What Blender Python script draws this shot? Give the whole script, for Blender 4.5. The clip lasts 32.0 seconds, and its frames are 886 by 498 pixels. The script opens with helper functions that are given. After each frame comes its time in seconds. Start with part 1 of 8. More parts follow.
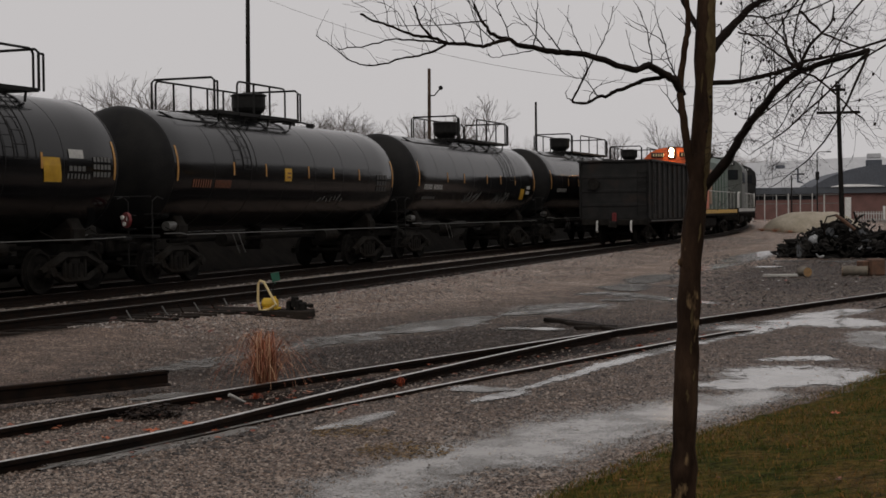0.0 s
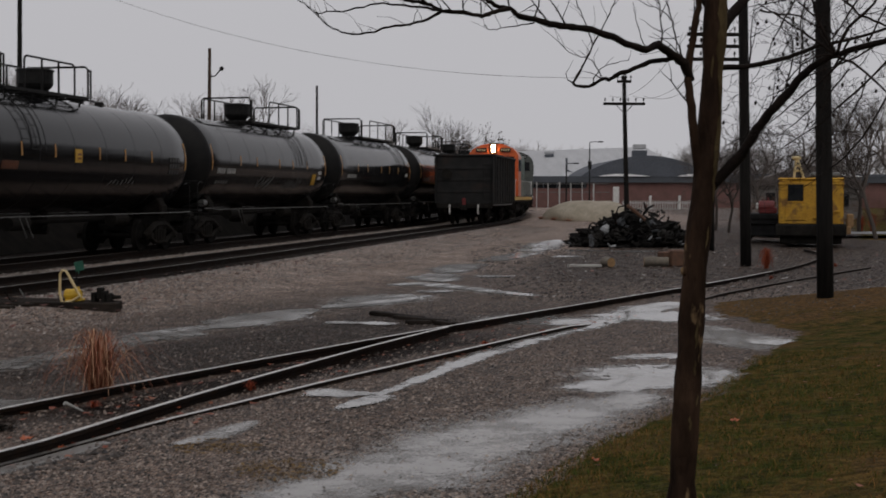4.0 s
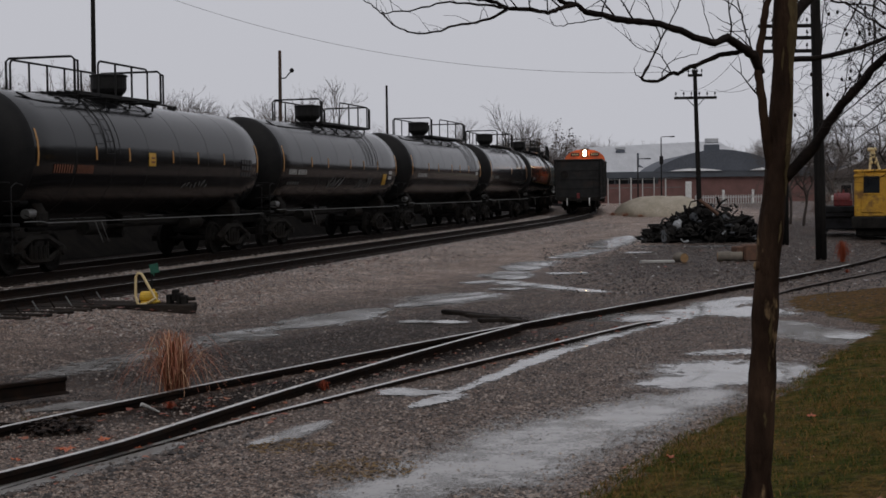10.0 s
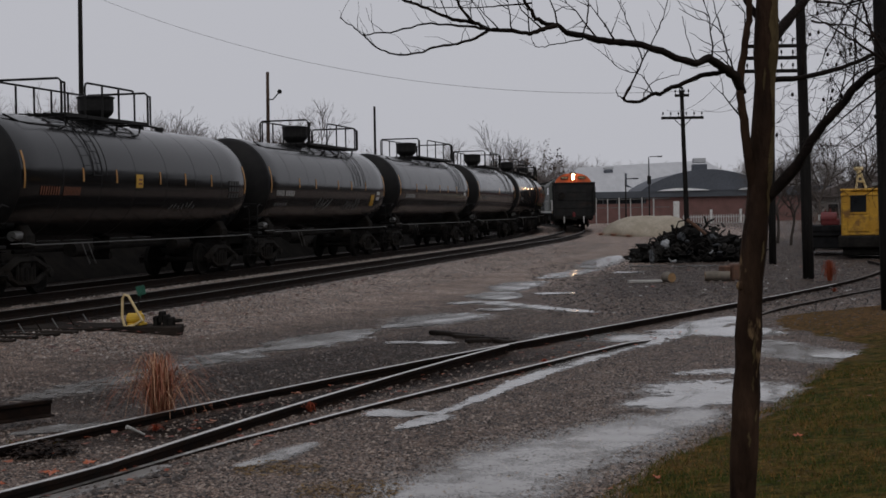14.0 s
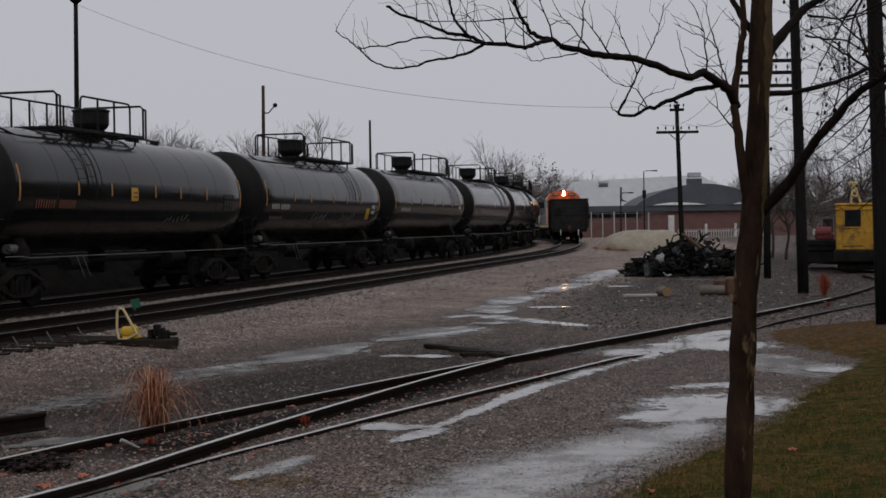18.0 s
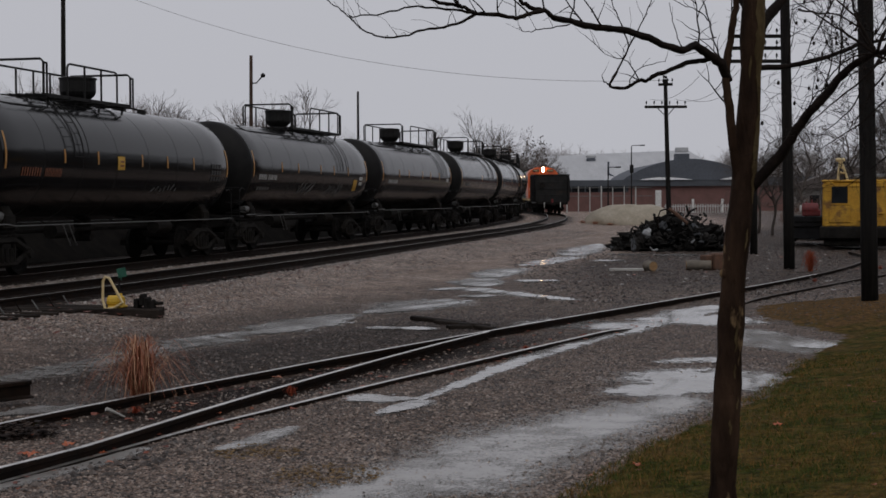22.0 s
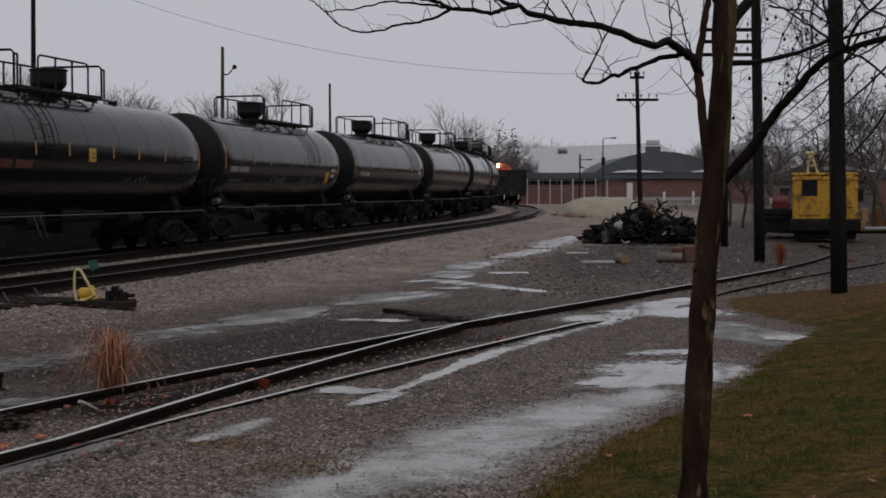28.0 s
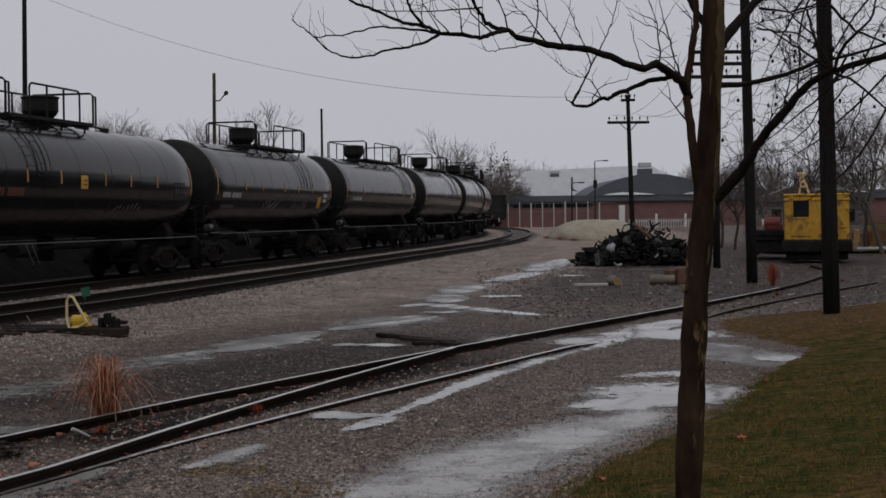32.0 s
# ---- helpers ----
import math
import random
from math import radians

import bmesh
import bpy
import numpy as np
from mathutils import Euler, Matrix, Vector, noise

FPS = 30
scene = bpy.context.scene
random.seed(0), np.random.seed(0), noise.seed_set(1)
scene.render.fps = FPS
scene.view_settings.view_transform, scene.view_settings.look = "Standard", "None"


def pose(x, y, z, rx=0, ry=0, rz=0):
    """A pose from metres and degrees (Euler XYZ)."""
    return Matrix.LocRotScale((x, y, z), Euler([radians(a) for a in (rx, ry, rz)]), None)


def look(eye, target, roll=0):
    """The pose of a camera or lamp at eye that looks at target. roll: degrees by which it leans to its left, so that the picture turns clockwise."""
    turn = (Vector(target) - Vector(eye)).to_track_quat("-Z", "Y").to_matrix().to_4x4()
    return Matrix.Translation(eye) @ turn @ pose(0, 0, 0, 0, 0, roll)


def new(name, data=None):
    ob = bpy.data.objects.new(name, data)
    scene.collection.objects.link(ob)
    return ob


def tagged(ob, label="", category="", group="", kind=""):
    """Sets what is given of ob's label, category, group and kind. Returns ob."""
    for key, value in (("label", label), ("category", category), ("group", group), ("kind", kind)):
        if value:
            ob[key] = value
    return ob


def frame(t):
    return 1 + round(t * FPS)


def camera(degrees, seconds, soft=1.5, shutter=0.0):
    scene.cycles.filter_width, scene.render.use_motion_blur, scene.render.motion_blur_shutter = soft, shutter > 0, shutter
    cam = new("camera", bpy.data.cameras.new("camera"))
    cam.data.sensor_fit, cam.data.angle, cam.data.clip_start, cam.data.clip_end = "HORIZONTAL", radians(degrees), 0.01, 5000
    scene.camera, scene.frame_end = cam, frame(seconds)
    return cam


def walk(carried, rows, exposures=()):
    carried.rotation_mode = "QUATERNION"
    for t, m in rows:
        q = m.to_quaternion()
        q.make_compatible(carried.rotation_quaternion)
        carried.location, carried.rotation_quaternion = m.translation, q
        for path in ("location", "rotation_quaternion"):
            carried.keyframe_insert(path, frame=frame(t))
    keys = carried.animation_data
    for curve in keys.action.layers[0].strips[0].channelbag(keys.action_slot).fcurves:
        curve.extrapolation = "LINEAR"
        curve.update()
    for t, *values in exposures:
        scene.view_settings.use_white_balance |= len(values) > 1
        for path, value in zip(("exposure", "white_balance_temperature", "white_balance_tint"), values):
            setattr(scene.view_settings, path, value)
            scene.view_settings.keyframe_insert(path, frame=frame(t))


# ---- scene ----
cam = camera(34.0, 32.0, 1.6, 0.5)
PATH = [
    (0, (1.033, -1.026, 1.908), (0.722, 0.949, 1.858), -0.7),
    (0.03, (1.033, -1.026, 1.908), (0.722, 0.949, 1.858), -0.7),
    (0.1, (0.993, -0.983, 1.898), (0.726, 0.998, 1.847), -1.3),
    (0.2, (0.951, -1.043, 1.900), (0.716, 0.942, 1.822), -1.3),
    (0.3, (0.923, -1.036, 1.906), (0.697, 0.948, 1.793), -1.2),
    (0.4, (0.898, -1.008, 1.899), (0.675, 0.975, 1.774), -1.3),
    (0.5, (0.879, -0.963, 1.899), (0.656, 1.019, 1.750), -1.5),
    (1, (0.742, -0.724, 1.906), (0.477, 1.252, 1.747), -2.2),
    (1.5, (0.596, -0.516, 1.971), (0.358, 1.467, 1.863), -1.0),
    (2, (0.341, -0.342, 1.948), (0.245, 1.654, 1.862), -3.2),
    (2.5, (0.231, -0.150, 1.963), (0.055, 1.841, 1.894), -2.3),
    (3, (0.081, -0.080, 1.968), (0.047, 1.920, 1.929), -2.0),
    (3.5, (-0.053, -0.049, 1.958), (-0.028, 1.95, 1.917), -1.7),
    (4, (-0.03, -0.005, 1.974), (-0.021, 1.994, 1.901), 0.1),
    (4.5, (-0.025, 0.022, 1.969), (-0.047, 2.02, 1.886), 0.1),
    (6.5, (-0.029, 0.024, 1.965), (-0.076, 2.02, 1.852), -0.5),
    (7, (-0.025, 0.03, 1.965), (-0.078, 2.025, 1.843), -0.5),
    (7.5, (-0.023, 0.02, 1.972), (-0.083, 2.015, 1.845), -0.7),
    (8, (-0.008, 0.013, 1.975), (-0.1, 2.007, 1.852), -0.8),
    (8.5, (-0.005, 0.02, 1.973), (-0.102, 2.015, 1.861), -0.9),
    (9, (-0.011, 0.003, 1.985), (-0.098, 1.999, 1.892), -0.8),
    (9.5, (-0.016, 0.001, 1.977), (-0.103, 1.997, 1.892), -0.8),
    (10, (-0.021, 0.0, 1.975), (-0.111, 1.997, 1.9), -0.8),
    (10.5, (-0.014, 0.013, 1.979), (-0.108, 2.01, 1.913), -0.9),
    (11, (-0.003, 0.007, 1.984), (-0.096, 2.004, 1.927), -1.0),
    (11.5, (-0.008, -0.002, 1.979), (-0.094, 1.996, 1.932), -1.0),
    (12, (0.002, -0.001, 1.971), (-0.08, 1.997, 1.929), -0.9),
    (12.5, (-0.003, -0.003, 1.983), (-0.082, 1.995, 1.942), -0.8),
    (13, (0.0, 0.0, 1.975), (-0.08, 1.998, 1.932), -0.8),
    (13.5, (0.006, 0.005, 1.981), (-0.073, 2.003, 1.936), -0.9),
    (14, (0.004, 0.009, 1.977), (-0.07, 2.007, 1.93), -1.0),
    (14.5, (0.012, 0.008, 1.978), (-0.058, 2.006, 1.929), -1.1),
    (16.5, (0.009, 0.006, 1.981), (-0.048, 2.005, 1.933), -1.1),
    (17, (0.013, -0.014, 1.985), (-0.047, 1.985, 1.945), -1.0),
    (17.5, (0.009, 0.003, 1.978), (-0.054, 2.001, 1.946), -1.0),
    (18, (0.005, 0.0, 1.974), (-0.062, 1.999, 1.946), -0.9),
    (18.5, (0.007, -0.006, 1.972), (-0.064, 1.992, 1.945), -0.9),
    (19, (0.006, 0.021, 1.962), (-0.067, 2.019, 1.927), -1.0),
    (19.5, (0.006, 0.007, 1.975), (-0.068, 2.005, 1.934), -1.0),
    (20, (0.011, 0.016, 1.965), (-0.063, 2.014, 1.919), -1.0),
    (20.5, (0.003, 0.018, 1.963), (-0.068, 2.016, 1.909), -0.9),
    (21, (0.006, 0.011, 1.971), (-0.062, 2.009, 1.912), -0.8),
    (21.5, (-0.001, 0.021, 1.968), (-0.061, 2.019, 1.905), -0.5),
    (22, (-0.005, 0.024, 1.968), (-0.054, 2.022, 1.902), -0.3),
    (22.5, (-0.007, 0.028, 1.967), (-0.057, 2.026, 1.9), -0.4),
    (23, (-0.001, 0.022, 1.97), (-0.055, 2.02, 1.903), -0.4),
    (23.5, (-0.01, 0.022, 1.967), (-0.065, 2.02, 1.899), -0.4),
    (24, (-0.001, 0.015, 1.97), (-0.077, 2.013, 1.901), -0.5),
    (24.5, (0.003, 0.011, 1.958), (-0.081, 2.008, 1.889), -0.5),
    (25, (0.005, 0.014, 1.969), (-0.065, 2.011, 1.886), -0.5),
    (25.5, (0.002, 0.013, 1.968), (-0.053, 2.01, 1.88), -0.4),
    (27.5, (0.011, -0.016, 1.973), (-0.032, 1.982, 1.892), -0.3),
    (28, (-0.017, -0.025, 1.974), (-0.027, 1.974, 1.897), -0.2),
    (28.5, (-0.028, -0.019, 1.966), (-0.016, 1.98, 1.908), -0.1),
    (29, (-0.029, 0.009, 1.963), (-0.044, 2.008, 1.915), -0.4),
    (29.5, (-0.02, 0.01, 1.956), (-0.043, 2.01, 1.907), -0.5),
    (30, (-0.019, 0.001, 1.966), (-0.041, 2.0, 1.917), -0.5),
    (30.5, (-0.006, 0.004, 1.967), (-0.031, 2.004, 1.923), -0.5),
    (31, (-0.014, -0.011, 1.962), (-0.018, 1.988, 1.919), -0.6),
    (31.5, (-0.006, -0.005, 1.964), (-0.006, 1.995, 1.92), -0.6),
    (32, (-0.01, -0.033, 1.974), (-0.01, 1.967, 1.93), -0.7),
]
walk(cam, [(t, look(eye, target, roll)) for t, eye, target, roll in PATH],
     exposures=[(0, 0.2, 7150, 10), (1.0, 0.45, 7100, 10), (2.0, 0.4, 6900, 10), (3.0, 0.1, 6900, 10), (4.0, 0.05, 6800, 10), (7.0, 0.16, 6700, 10), (9.0, 0.17, 6550, 10), (13.0, 0.05, 6550, 10), (32.0, 0.05, 6550, 10)])

# ---- light: an even, wet winter overcast ----
world = bpy.data.worlds.new("overcast_sky")
scene.world = world
world.use_nodes = True
wn, wl = world.node_tree.nodes, world.node_tree.links
wn.clear()
w_out = wn.new("ShaderNodeOutputWorld")
w_bg = wn.new("ShaderNodeBackground")
w_sky = wn.new("ShaderNodeTexSky")
w_sky.sky_type = 'NISHITA'
w_sky.sun_disc = False
w_sky.sun_elevation = radians(28)
w_sky.sun_rotation = radians(200)
w_sky.dust_density = 6.0
w_hsv = wn.new("ShaderNodeHueSaturation")
w_hsv.inputs["Saturation"].default_value = 0.12
w_hsv.inputs["Value"].default_value = 0.04
w_mix = wn.new("ShaderNodeMix")
w_mix.data_type = 'RGBA'
w_mix.inputs[0].default_value = 0.9
w_mix.inputs[7].default_value = (0.492, 0.5, 0.548, 1)
w_bg.inputs["Strength"].default_value = 1.0
wl.new(w_sky.outputs[0], w_hsv.inputs["Color"])
wl.new(w_hsv.outputs[0], w_mix.inputs[6])
wl.new(w_mix.outputs[2], w_bg.inputs["Color"])
wl.new(w_bg.outputs[0], w_out.inputs["Surface"])

sun_data = bpy.data.lights.new("sun", 'SUN')
sun_data.energy = 0.5
sun_data.angle = radians(40)
sun_data.color = (1.0, 0.97, 0.93)
sun = new("sun", sun_data)
sun.matrix_world = look((0, 0, 60), (-20, 45, 0))


# ---- materials ----
def surf(name, c1, c2, scale=6.0, rough=0.6, rough2=None, bump=0.2, metal=0.0, fine=60.0, coat=0.0, bump_at=None, rand=0.0,
         spec=0.5, stretch=(1, 1, 1), emit=None, c3=None, stain=1.3, dist=0.02, stain_at=(0.52, 0.66)):
    """Two scales of noise for colour and roughness, a third colour for stains, and a fine bump."""
    m = bpy.data.materials.new(name)
    m.use_nodes = True
    nd, ln = m.node_tree.nodes, m.node_tree.links
    b = nd["Principled BSDF"]
    co = nd.new("ShaderNodeTexCoord")
    mp = nd.new("ShaderNodeMapping")
    mp.inputs["Scale"].default_value = stretch
    ln.new(co.outputs["Object"], mp.inputs["Vector"])

    def noise_at(s, detail=5.0):
        n = nd.new("ShaderNodeTexNoise")
        n.inputs["Scale"].default_value, n.inputs["Detail"].default_value = s, detail
        ln.new(mp.outputs[0], n.inputs["Vector"])
        return n

    n1, n2 = noise_at(scale), noise_at(fine, 3.0)
    r1 = nd.new("ShaderNodeValToRGB")
    r1.color_ramp.elements[0].position, r1.color_ramp.elements[1].position = 0.32, 0.68
    r1.color_ramp.elements[0].color, r1.color_ramp.elements[1].color = (*c1, 1), (*c2, 1)
    ln.new(n1.outputs["Fac"], r1.inputs["Fac"])
    colour = r1.outputs["Color"]
    if c3:
        n3 = noise_at(stain, 6.0)
        r3 = nd.new("ShaderNodeValToRGB")
        r3.color_ramp.elements[0].position, r3.color_ramp.elements[1].position = stain_at
        mx3 = nd.new("ShaderNodeMix")
        mx3.data_type = 'RGBA'
        mx3.inputs[7].default_value = (*c3, 1)
        ln.new(n3.outputs["Fac"], r3.inputs["Fac"])
        ln.new(r3.outputs["Color"], mx3.inputs[0])
        ln.new(colour, mx3.inputs[6])
        colour = mx3.outputs[2]
    mx = nd.new("ShaderNodeMix")
    mx.data_type, mx.blend_type = 'RGBA', 'MULTIPLY'
    mx.inputs[0].default_value = 0.55
    grey = nd.new("ShaderNodeMapRange")
    grey.inputs[1].default_value, grey.inputs[2].default_value = 0.25, 0.75
    grey.inputs[3].default_value, grey.inputs[4].default_value = 0.55, 1.35
    ln.new(n2.outputs["Fac"], grey.inputs[0])
    ln.new(colour, mx.inputs[6])
    ln.new(grey.outputs[0], mx.inputs[7])
    colour = mx.outputs[2]
    if rand:
        oi = nd.new("ShaderNodeObjectInfo")
        hv = nd.new("ShaderNodeHueSaturation")
        mr = nd.new("ShaderNodeMapRange")
        mr.inputs[3].default_value, mr.inputs[4].default_value = 1 - rand, 1 + rand
        ln.new(oi.outputs["Random"], mr.inputs[0])
        ln.new(mr.outputs[0], hv.inputs["Value"])
        ln.new(colour, hv.inputs["Color"])
        colour = hv.outputs[0]
    ln.new(colour, b.inputs["Base Color"])
    rr = nd.new("ShaderNodeMapRange")
    rr.inputs[1].default_value, rr.inputs[2].default_value = 0.3, 0.7
    rr.inputs[3].default_value, rr.inputs[4].default_value = rough, rough if rough2 is None else rough2
    ln.new(n1.outputs["Fac"], rr.inputs[0])
    ln.new(rr.outputs[0], b.inputs["Roughness"])
    b.inputs["Metallic"].default_value = metal
    b.inputs["Specular IOR Level"].default_value = spec
    b.inputs["Coat Weight"].default_value = coat
    b.inputs["Coat Roughness"].default_value = 0.08
    if bump:
        bp = nd.new("ShaderNodeBump")
        bp.inputs["Strength"].default_value, bp.inputs["Distance"].default_value = bump, dist
        nb = noise_at(bump_at, 4.0) if bump_at else n2
        ln.new(nb.outputs["Fac"], bp.inputs["Height"])
        ln.new(bp.outputs[0], b.inputs["Normal"])
    if emit:
        b.inputs["Emission Color"].default_value = (*emit[0], 1)
        b.inputs["Emission Strength"].default_value = emit[1]
    return m


def island_stones(name, colours, rough=0.55, spec=0.35):
    """Loose pieces in one mesh, each island of its own tint."""
    m = bpy.data.materials.new(name)
    m.use_nodes = True
    nd, ln = m.node_tree.nodes, m.node_tree.links
    b = nd["Principled BSDF"]
    g = nd.new("ShaderNodeNewGeometry")
    r = nd.new("ShaderNodeValToRGB")
    r.color_ramp.interpolation = 'LINEAR'
    while len(r.color_ramp.elements) < len(colours):
        r.color_ramp.elements.new(0.5)
    for n, c in enumerate(colours):
        r.color_ramp.elements[n].position = n / (len(colours) - 1)
        r.color_ramp.elements[n].color = (*c, 1)
    ln.new(g.outputs["Random Per Island"], r.inputs["Fac"])
    ln.new(r.outputs["Color"], b.inputs["Base Color"])
    b.inputs["Roughness"].default_value = rough
    b.inputs["Specular IOR Level"].default_value = spec
    return m


M_TANK = surf("tank_black_paint", (0.0055, 0.0057, 0.0064), (0.009, 0.0092, 0.0098), 1.6, 0.12, 0.19, 0.012, fine=26, c3=(0.0105, 0.0102, 0.01), spec=0.31,
              stain=0.9, stretch=(1, 0.35, 1), dist=0.006)
M_TANK_HEAD = surf("tank_head_paint", (0.008, 0.008, 0.0085), (0.016, 0.0155, 0.015), 2.2, 0.45, 0.6, 0.08, fine=30, dist=0.006, spec=0.1)
M_BLACK_STEEL = surf("black_steel", (0.009, 0.009, 0.009), (0.019, 0.0185, 0.018), 8, 0.5, 0.7, 0.15, fine=70, spec=0.12)
M_GRIME = surf("grimy_running_gear", (0.0112, 0.0105, 0.0099), (0.0270, 0.0248, 0.0225), 5, 0.6, 0.85, 0.3, fine=45, c3=(0.014, 0.0115, 0.0095), spec=0.02)
M_WHEEL = surf("worn_wheel_steel", (0.0085, 0.008, 0.0074), (0.02, 0.018, 0.0165), 7, 0.6, 0.8, 0.1, spec=0.03)
M_BAR = surf("galvanised_bar", (0.07, 0.07, 0.068), (0.14, 0.14, 0.135), 14, 0.4, 0.6, 0.05)
M_YELLOW_MARK = surf("reflective_yellow_mark", (0.36, 0.17, 0.035), (0.52, 0.27, 0.08), 9, 0.4, 0.6, 0.04)
M_PLACARD = surf("yellow_placard", (0.42, 0.23, 0.015), (0.58, 0.34, 0.03), 5, 0.4, 0.55, 0.03)
M_ORANGE_BAR = surf("faded_orange_stencil", (0.12, 0.04, 0.02), (0.24, 0.085, 0.04), 14, 0.55, 0.7, 0.02)
M_WHITE_BAR = surf("white_stencil", (0.32, 0.32, 0.31), (0.5, 0.5, 0.48), 14, 0.55, 0.7, 0.02)
M_GREY_BAR = surf("dull_grey_stencil", (0.07, 0.07, 0.068), (0.13, 0.13, 0.125), 14, 0.6, 0.75, 0.02)
M_FAINT_BAR = surf("worn_faint_stencil", (0.02, 0.02, 0.02), (0.05, 0.05, 0.048), 14, 0.5, 0.7, 0.02)
M_RED_PAINT = surf("weathered_red_paint", (0.1, 0.009, 0.011), (0.16, 0.018, 0.018), 6, 0.45, 0.65, 0.08)
M_RAIL = surf("rusted_rail_steel", (0.005, 0.0034, 0.0028), (0.018, 0.010, 0.0066), 7, 0.6, 0.85, 0.25, spec=0.1, fine=70)
M_RAIL_DULL = surf("dull_rusty_railhead", (0.06, 0.045, 0.036), (0.13, 0.105, 0.09), 6, 0.5, 0.7, 0.1, metal=0.5, fine=50)
M_RAIL_USED = surf("wet_dull_railhead", (0.2, 0.19, 0.18), (0.34, 0.33, 0.31), 6, 0.35, 0.55, 0.06, metal=0.8, fine=50)
M_RAIL_TOP = surf("wet_worn_railhead", (0.55, 0.53, 0.51), (0.75, 0.73, 0.7), 6, 0.3, 0.45, 0.04, metal=0.9, fine=50)
M_TIE = surf("creosoted_timber", (0.01, 0.0085, 0.0078), (0.03, 0.024, 0.02), 5, 0.6, 0.9, 0.5, fine=40, stretch=(0.25, 1, 1), rand=0.35, spec=0.04)
M_POLE = surf("weathered_pole_timber", (0.008, 0.0075, 0.007), (0.02, 0.018, 0.0165), 4, 0.8, 0.95, 0.5, fine=45, spec=0.12, stretch=(6, 6, 0.4))
M_BARK = surf("wet_bark", (0.018, 0.0105, 0.007), (0.058, 0.034, 0.0215), 9, 0.7, 0.9, 0.8, fine=42, stretch=(1, 1, 0.35), c3=(0.21, 0.14, 0.075), stain_at=(0.62, 0.66),
              spec=0.06, stain=8.0, dist=0.02)
M_BARK_DARK = surf("dark_wet_twigs", (0.007, 0.005, 0.0045), (0.02, 0.014, 0.011), 12, 0.8, 0.9, 0.4, fine=60, spec=0.12)
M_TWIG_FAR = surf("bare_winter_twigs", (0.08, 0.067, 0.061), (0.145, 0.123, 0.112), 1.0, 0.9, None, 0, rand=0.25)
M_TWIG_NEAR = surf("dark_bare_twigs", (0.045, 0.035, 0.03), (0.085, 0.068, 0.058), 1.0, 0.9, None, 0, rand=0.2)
# distance haze put into the base colour of the farthest trees
M_TWIG_HAZE = surf("pale_ash_twigs", (0.27, 0.255, 0.25), (0.36, 0.34, 0.335), 1.0, 0.9, None, 0)
M_WIRE = surf("dull_wire", (0.1, 0.1, 0.1), (0.16, 0.16, 0.16), 1.0, 0.8, None, 0)
M_TWIG_RED = surf("russet_winter_twigs", (0.09, 0.045, 0.03), (0.16, 0.08, 0.05), 1.0, 0.9, None, 0)
M_REED = island_stones("fox_red_stems", [(0.14, 0.025, 0.014), (0.27, 0.055, 0.026), (0.34, 0.1, 0.05)], 0.7, 0.1)
M_STRAW = island_stones("russet_straw", [(0.17, 0.05, 0.028), (0.3, 0.1, 0.05), (0.46, 0.27, 0.16)], 0.6)
M_STONE = island_stones("ballast_stones", [(0.01, 0.008, 0.006), (0.06, 0.043, 0.034), (0.16, 0.118, 0.094), (0.22, 0.167, 0.134), (0.33, 0.268, 0.225)], 0.45, 0.4)
M_BALLAST = island_stones("pale_ballast", [(0.018, 0.014, 0.012), (0.13, 0.107, 0.093), (0.22, 0.19, 0.17), (0.31, 0.272, 0.247), (0.45, 0.395, 0.36)], 0.45, 0.4)
M_STONE_DARK = island_stones("muddy_stones", [(0.012, 0.009, 0.008), (0.04, 0.03, 0.025), (0.08, 0.062, 0.052), (0.16, 0.135, 0.12)], 0.5, 0.3)
M_BLADE = island_stones("winter_grass_blades", [(0.024, 0.038, 0.006), (0.064, 0.08, 0.013), (0.14, 0.095, 0.025), (0.27, 0.13, 0.042)], 0.7, 0.1)
M_LITTER = island_stones("leaf_litter", [(0.09, 0.022, 0.014), (0.2, 0.05, 0.024), (0.26, 0.1, 0.055)], 0.5, 0.2)
M_LITTER_DARK = island_stones("dark_wet_leaves", [(0.03, 0.012, 0.009), (0.07, 0.022, 0.015), (0.12, 0.035, 0.022)], 0.5, 0.2)
M_SCRAPS = island_stones("pale_and_russet_scraps", [(0.2, 0.05, 0.03), (0.12, 0.08, 0.06), (0.3, 0.28, 0.26), (0.5, 0.49, 0.47)], 0.5)
M_MULCH_PALE = island_stones("brown_straw_bits", [(0.08, 0.05, 0.02), (0.16, 0.1, 0.045), (0.22, 0.15, 0.08)], 0.7, 0.1)
M_MULCH = island_stones("mulch_chips", [(0.008, 0.005, 0.004), (0.022, 0.014, 0.011), (0.05, 0.033, 0.025)], 0.7, 0.1)
M_ORANGE = surf("loco_orange_paint", (0.5, 0.085, 0.02), (0.66, 0.14, 0.035), 2.5, 0.3, 0.45, 0.05, fine=30, c3=(0.3, 0.07, 0.03))
M_TAN = surf("loco_tan_panel", (0.22, 0.14, 0.09), (0.32, 0.2, 0.13), 4, 0.5, 0.7, 0.05)
M_GREEN = surf("loco_dark_green", (0.02, 0.05, 0.035), (0.045, 0.09, 0.06), 3, 0.4, 0.6, 0.05)
M_LOCO_GREY = surf("loco_grey_green", (0.055, 0.062, 0.057), (0.095, 0.104, 0.095), 3, 0.5, 0.65, 0.05, c3=(0.045, 0.048, 0.041))
M_GOND = surf("gondola_black", (0.014, 0.014, 0.014), (0.026, 0.0255, 0.025), 3, 0.6, 0.8, 0.15, fine=40, c3=(0.03, 0.024, 0.021), spec=0.15)
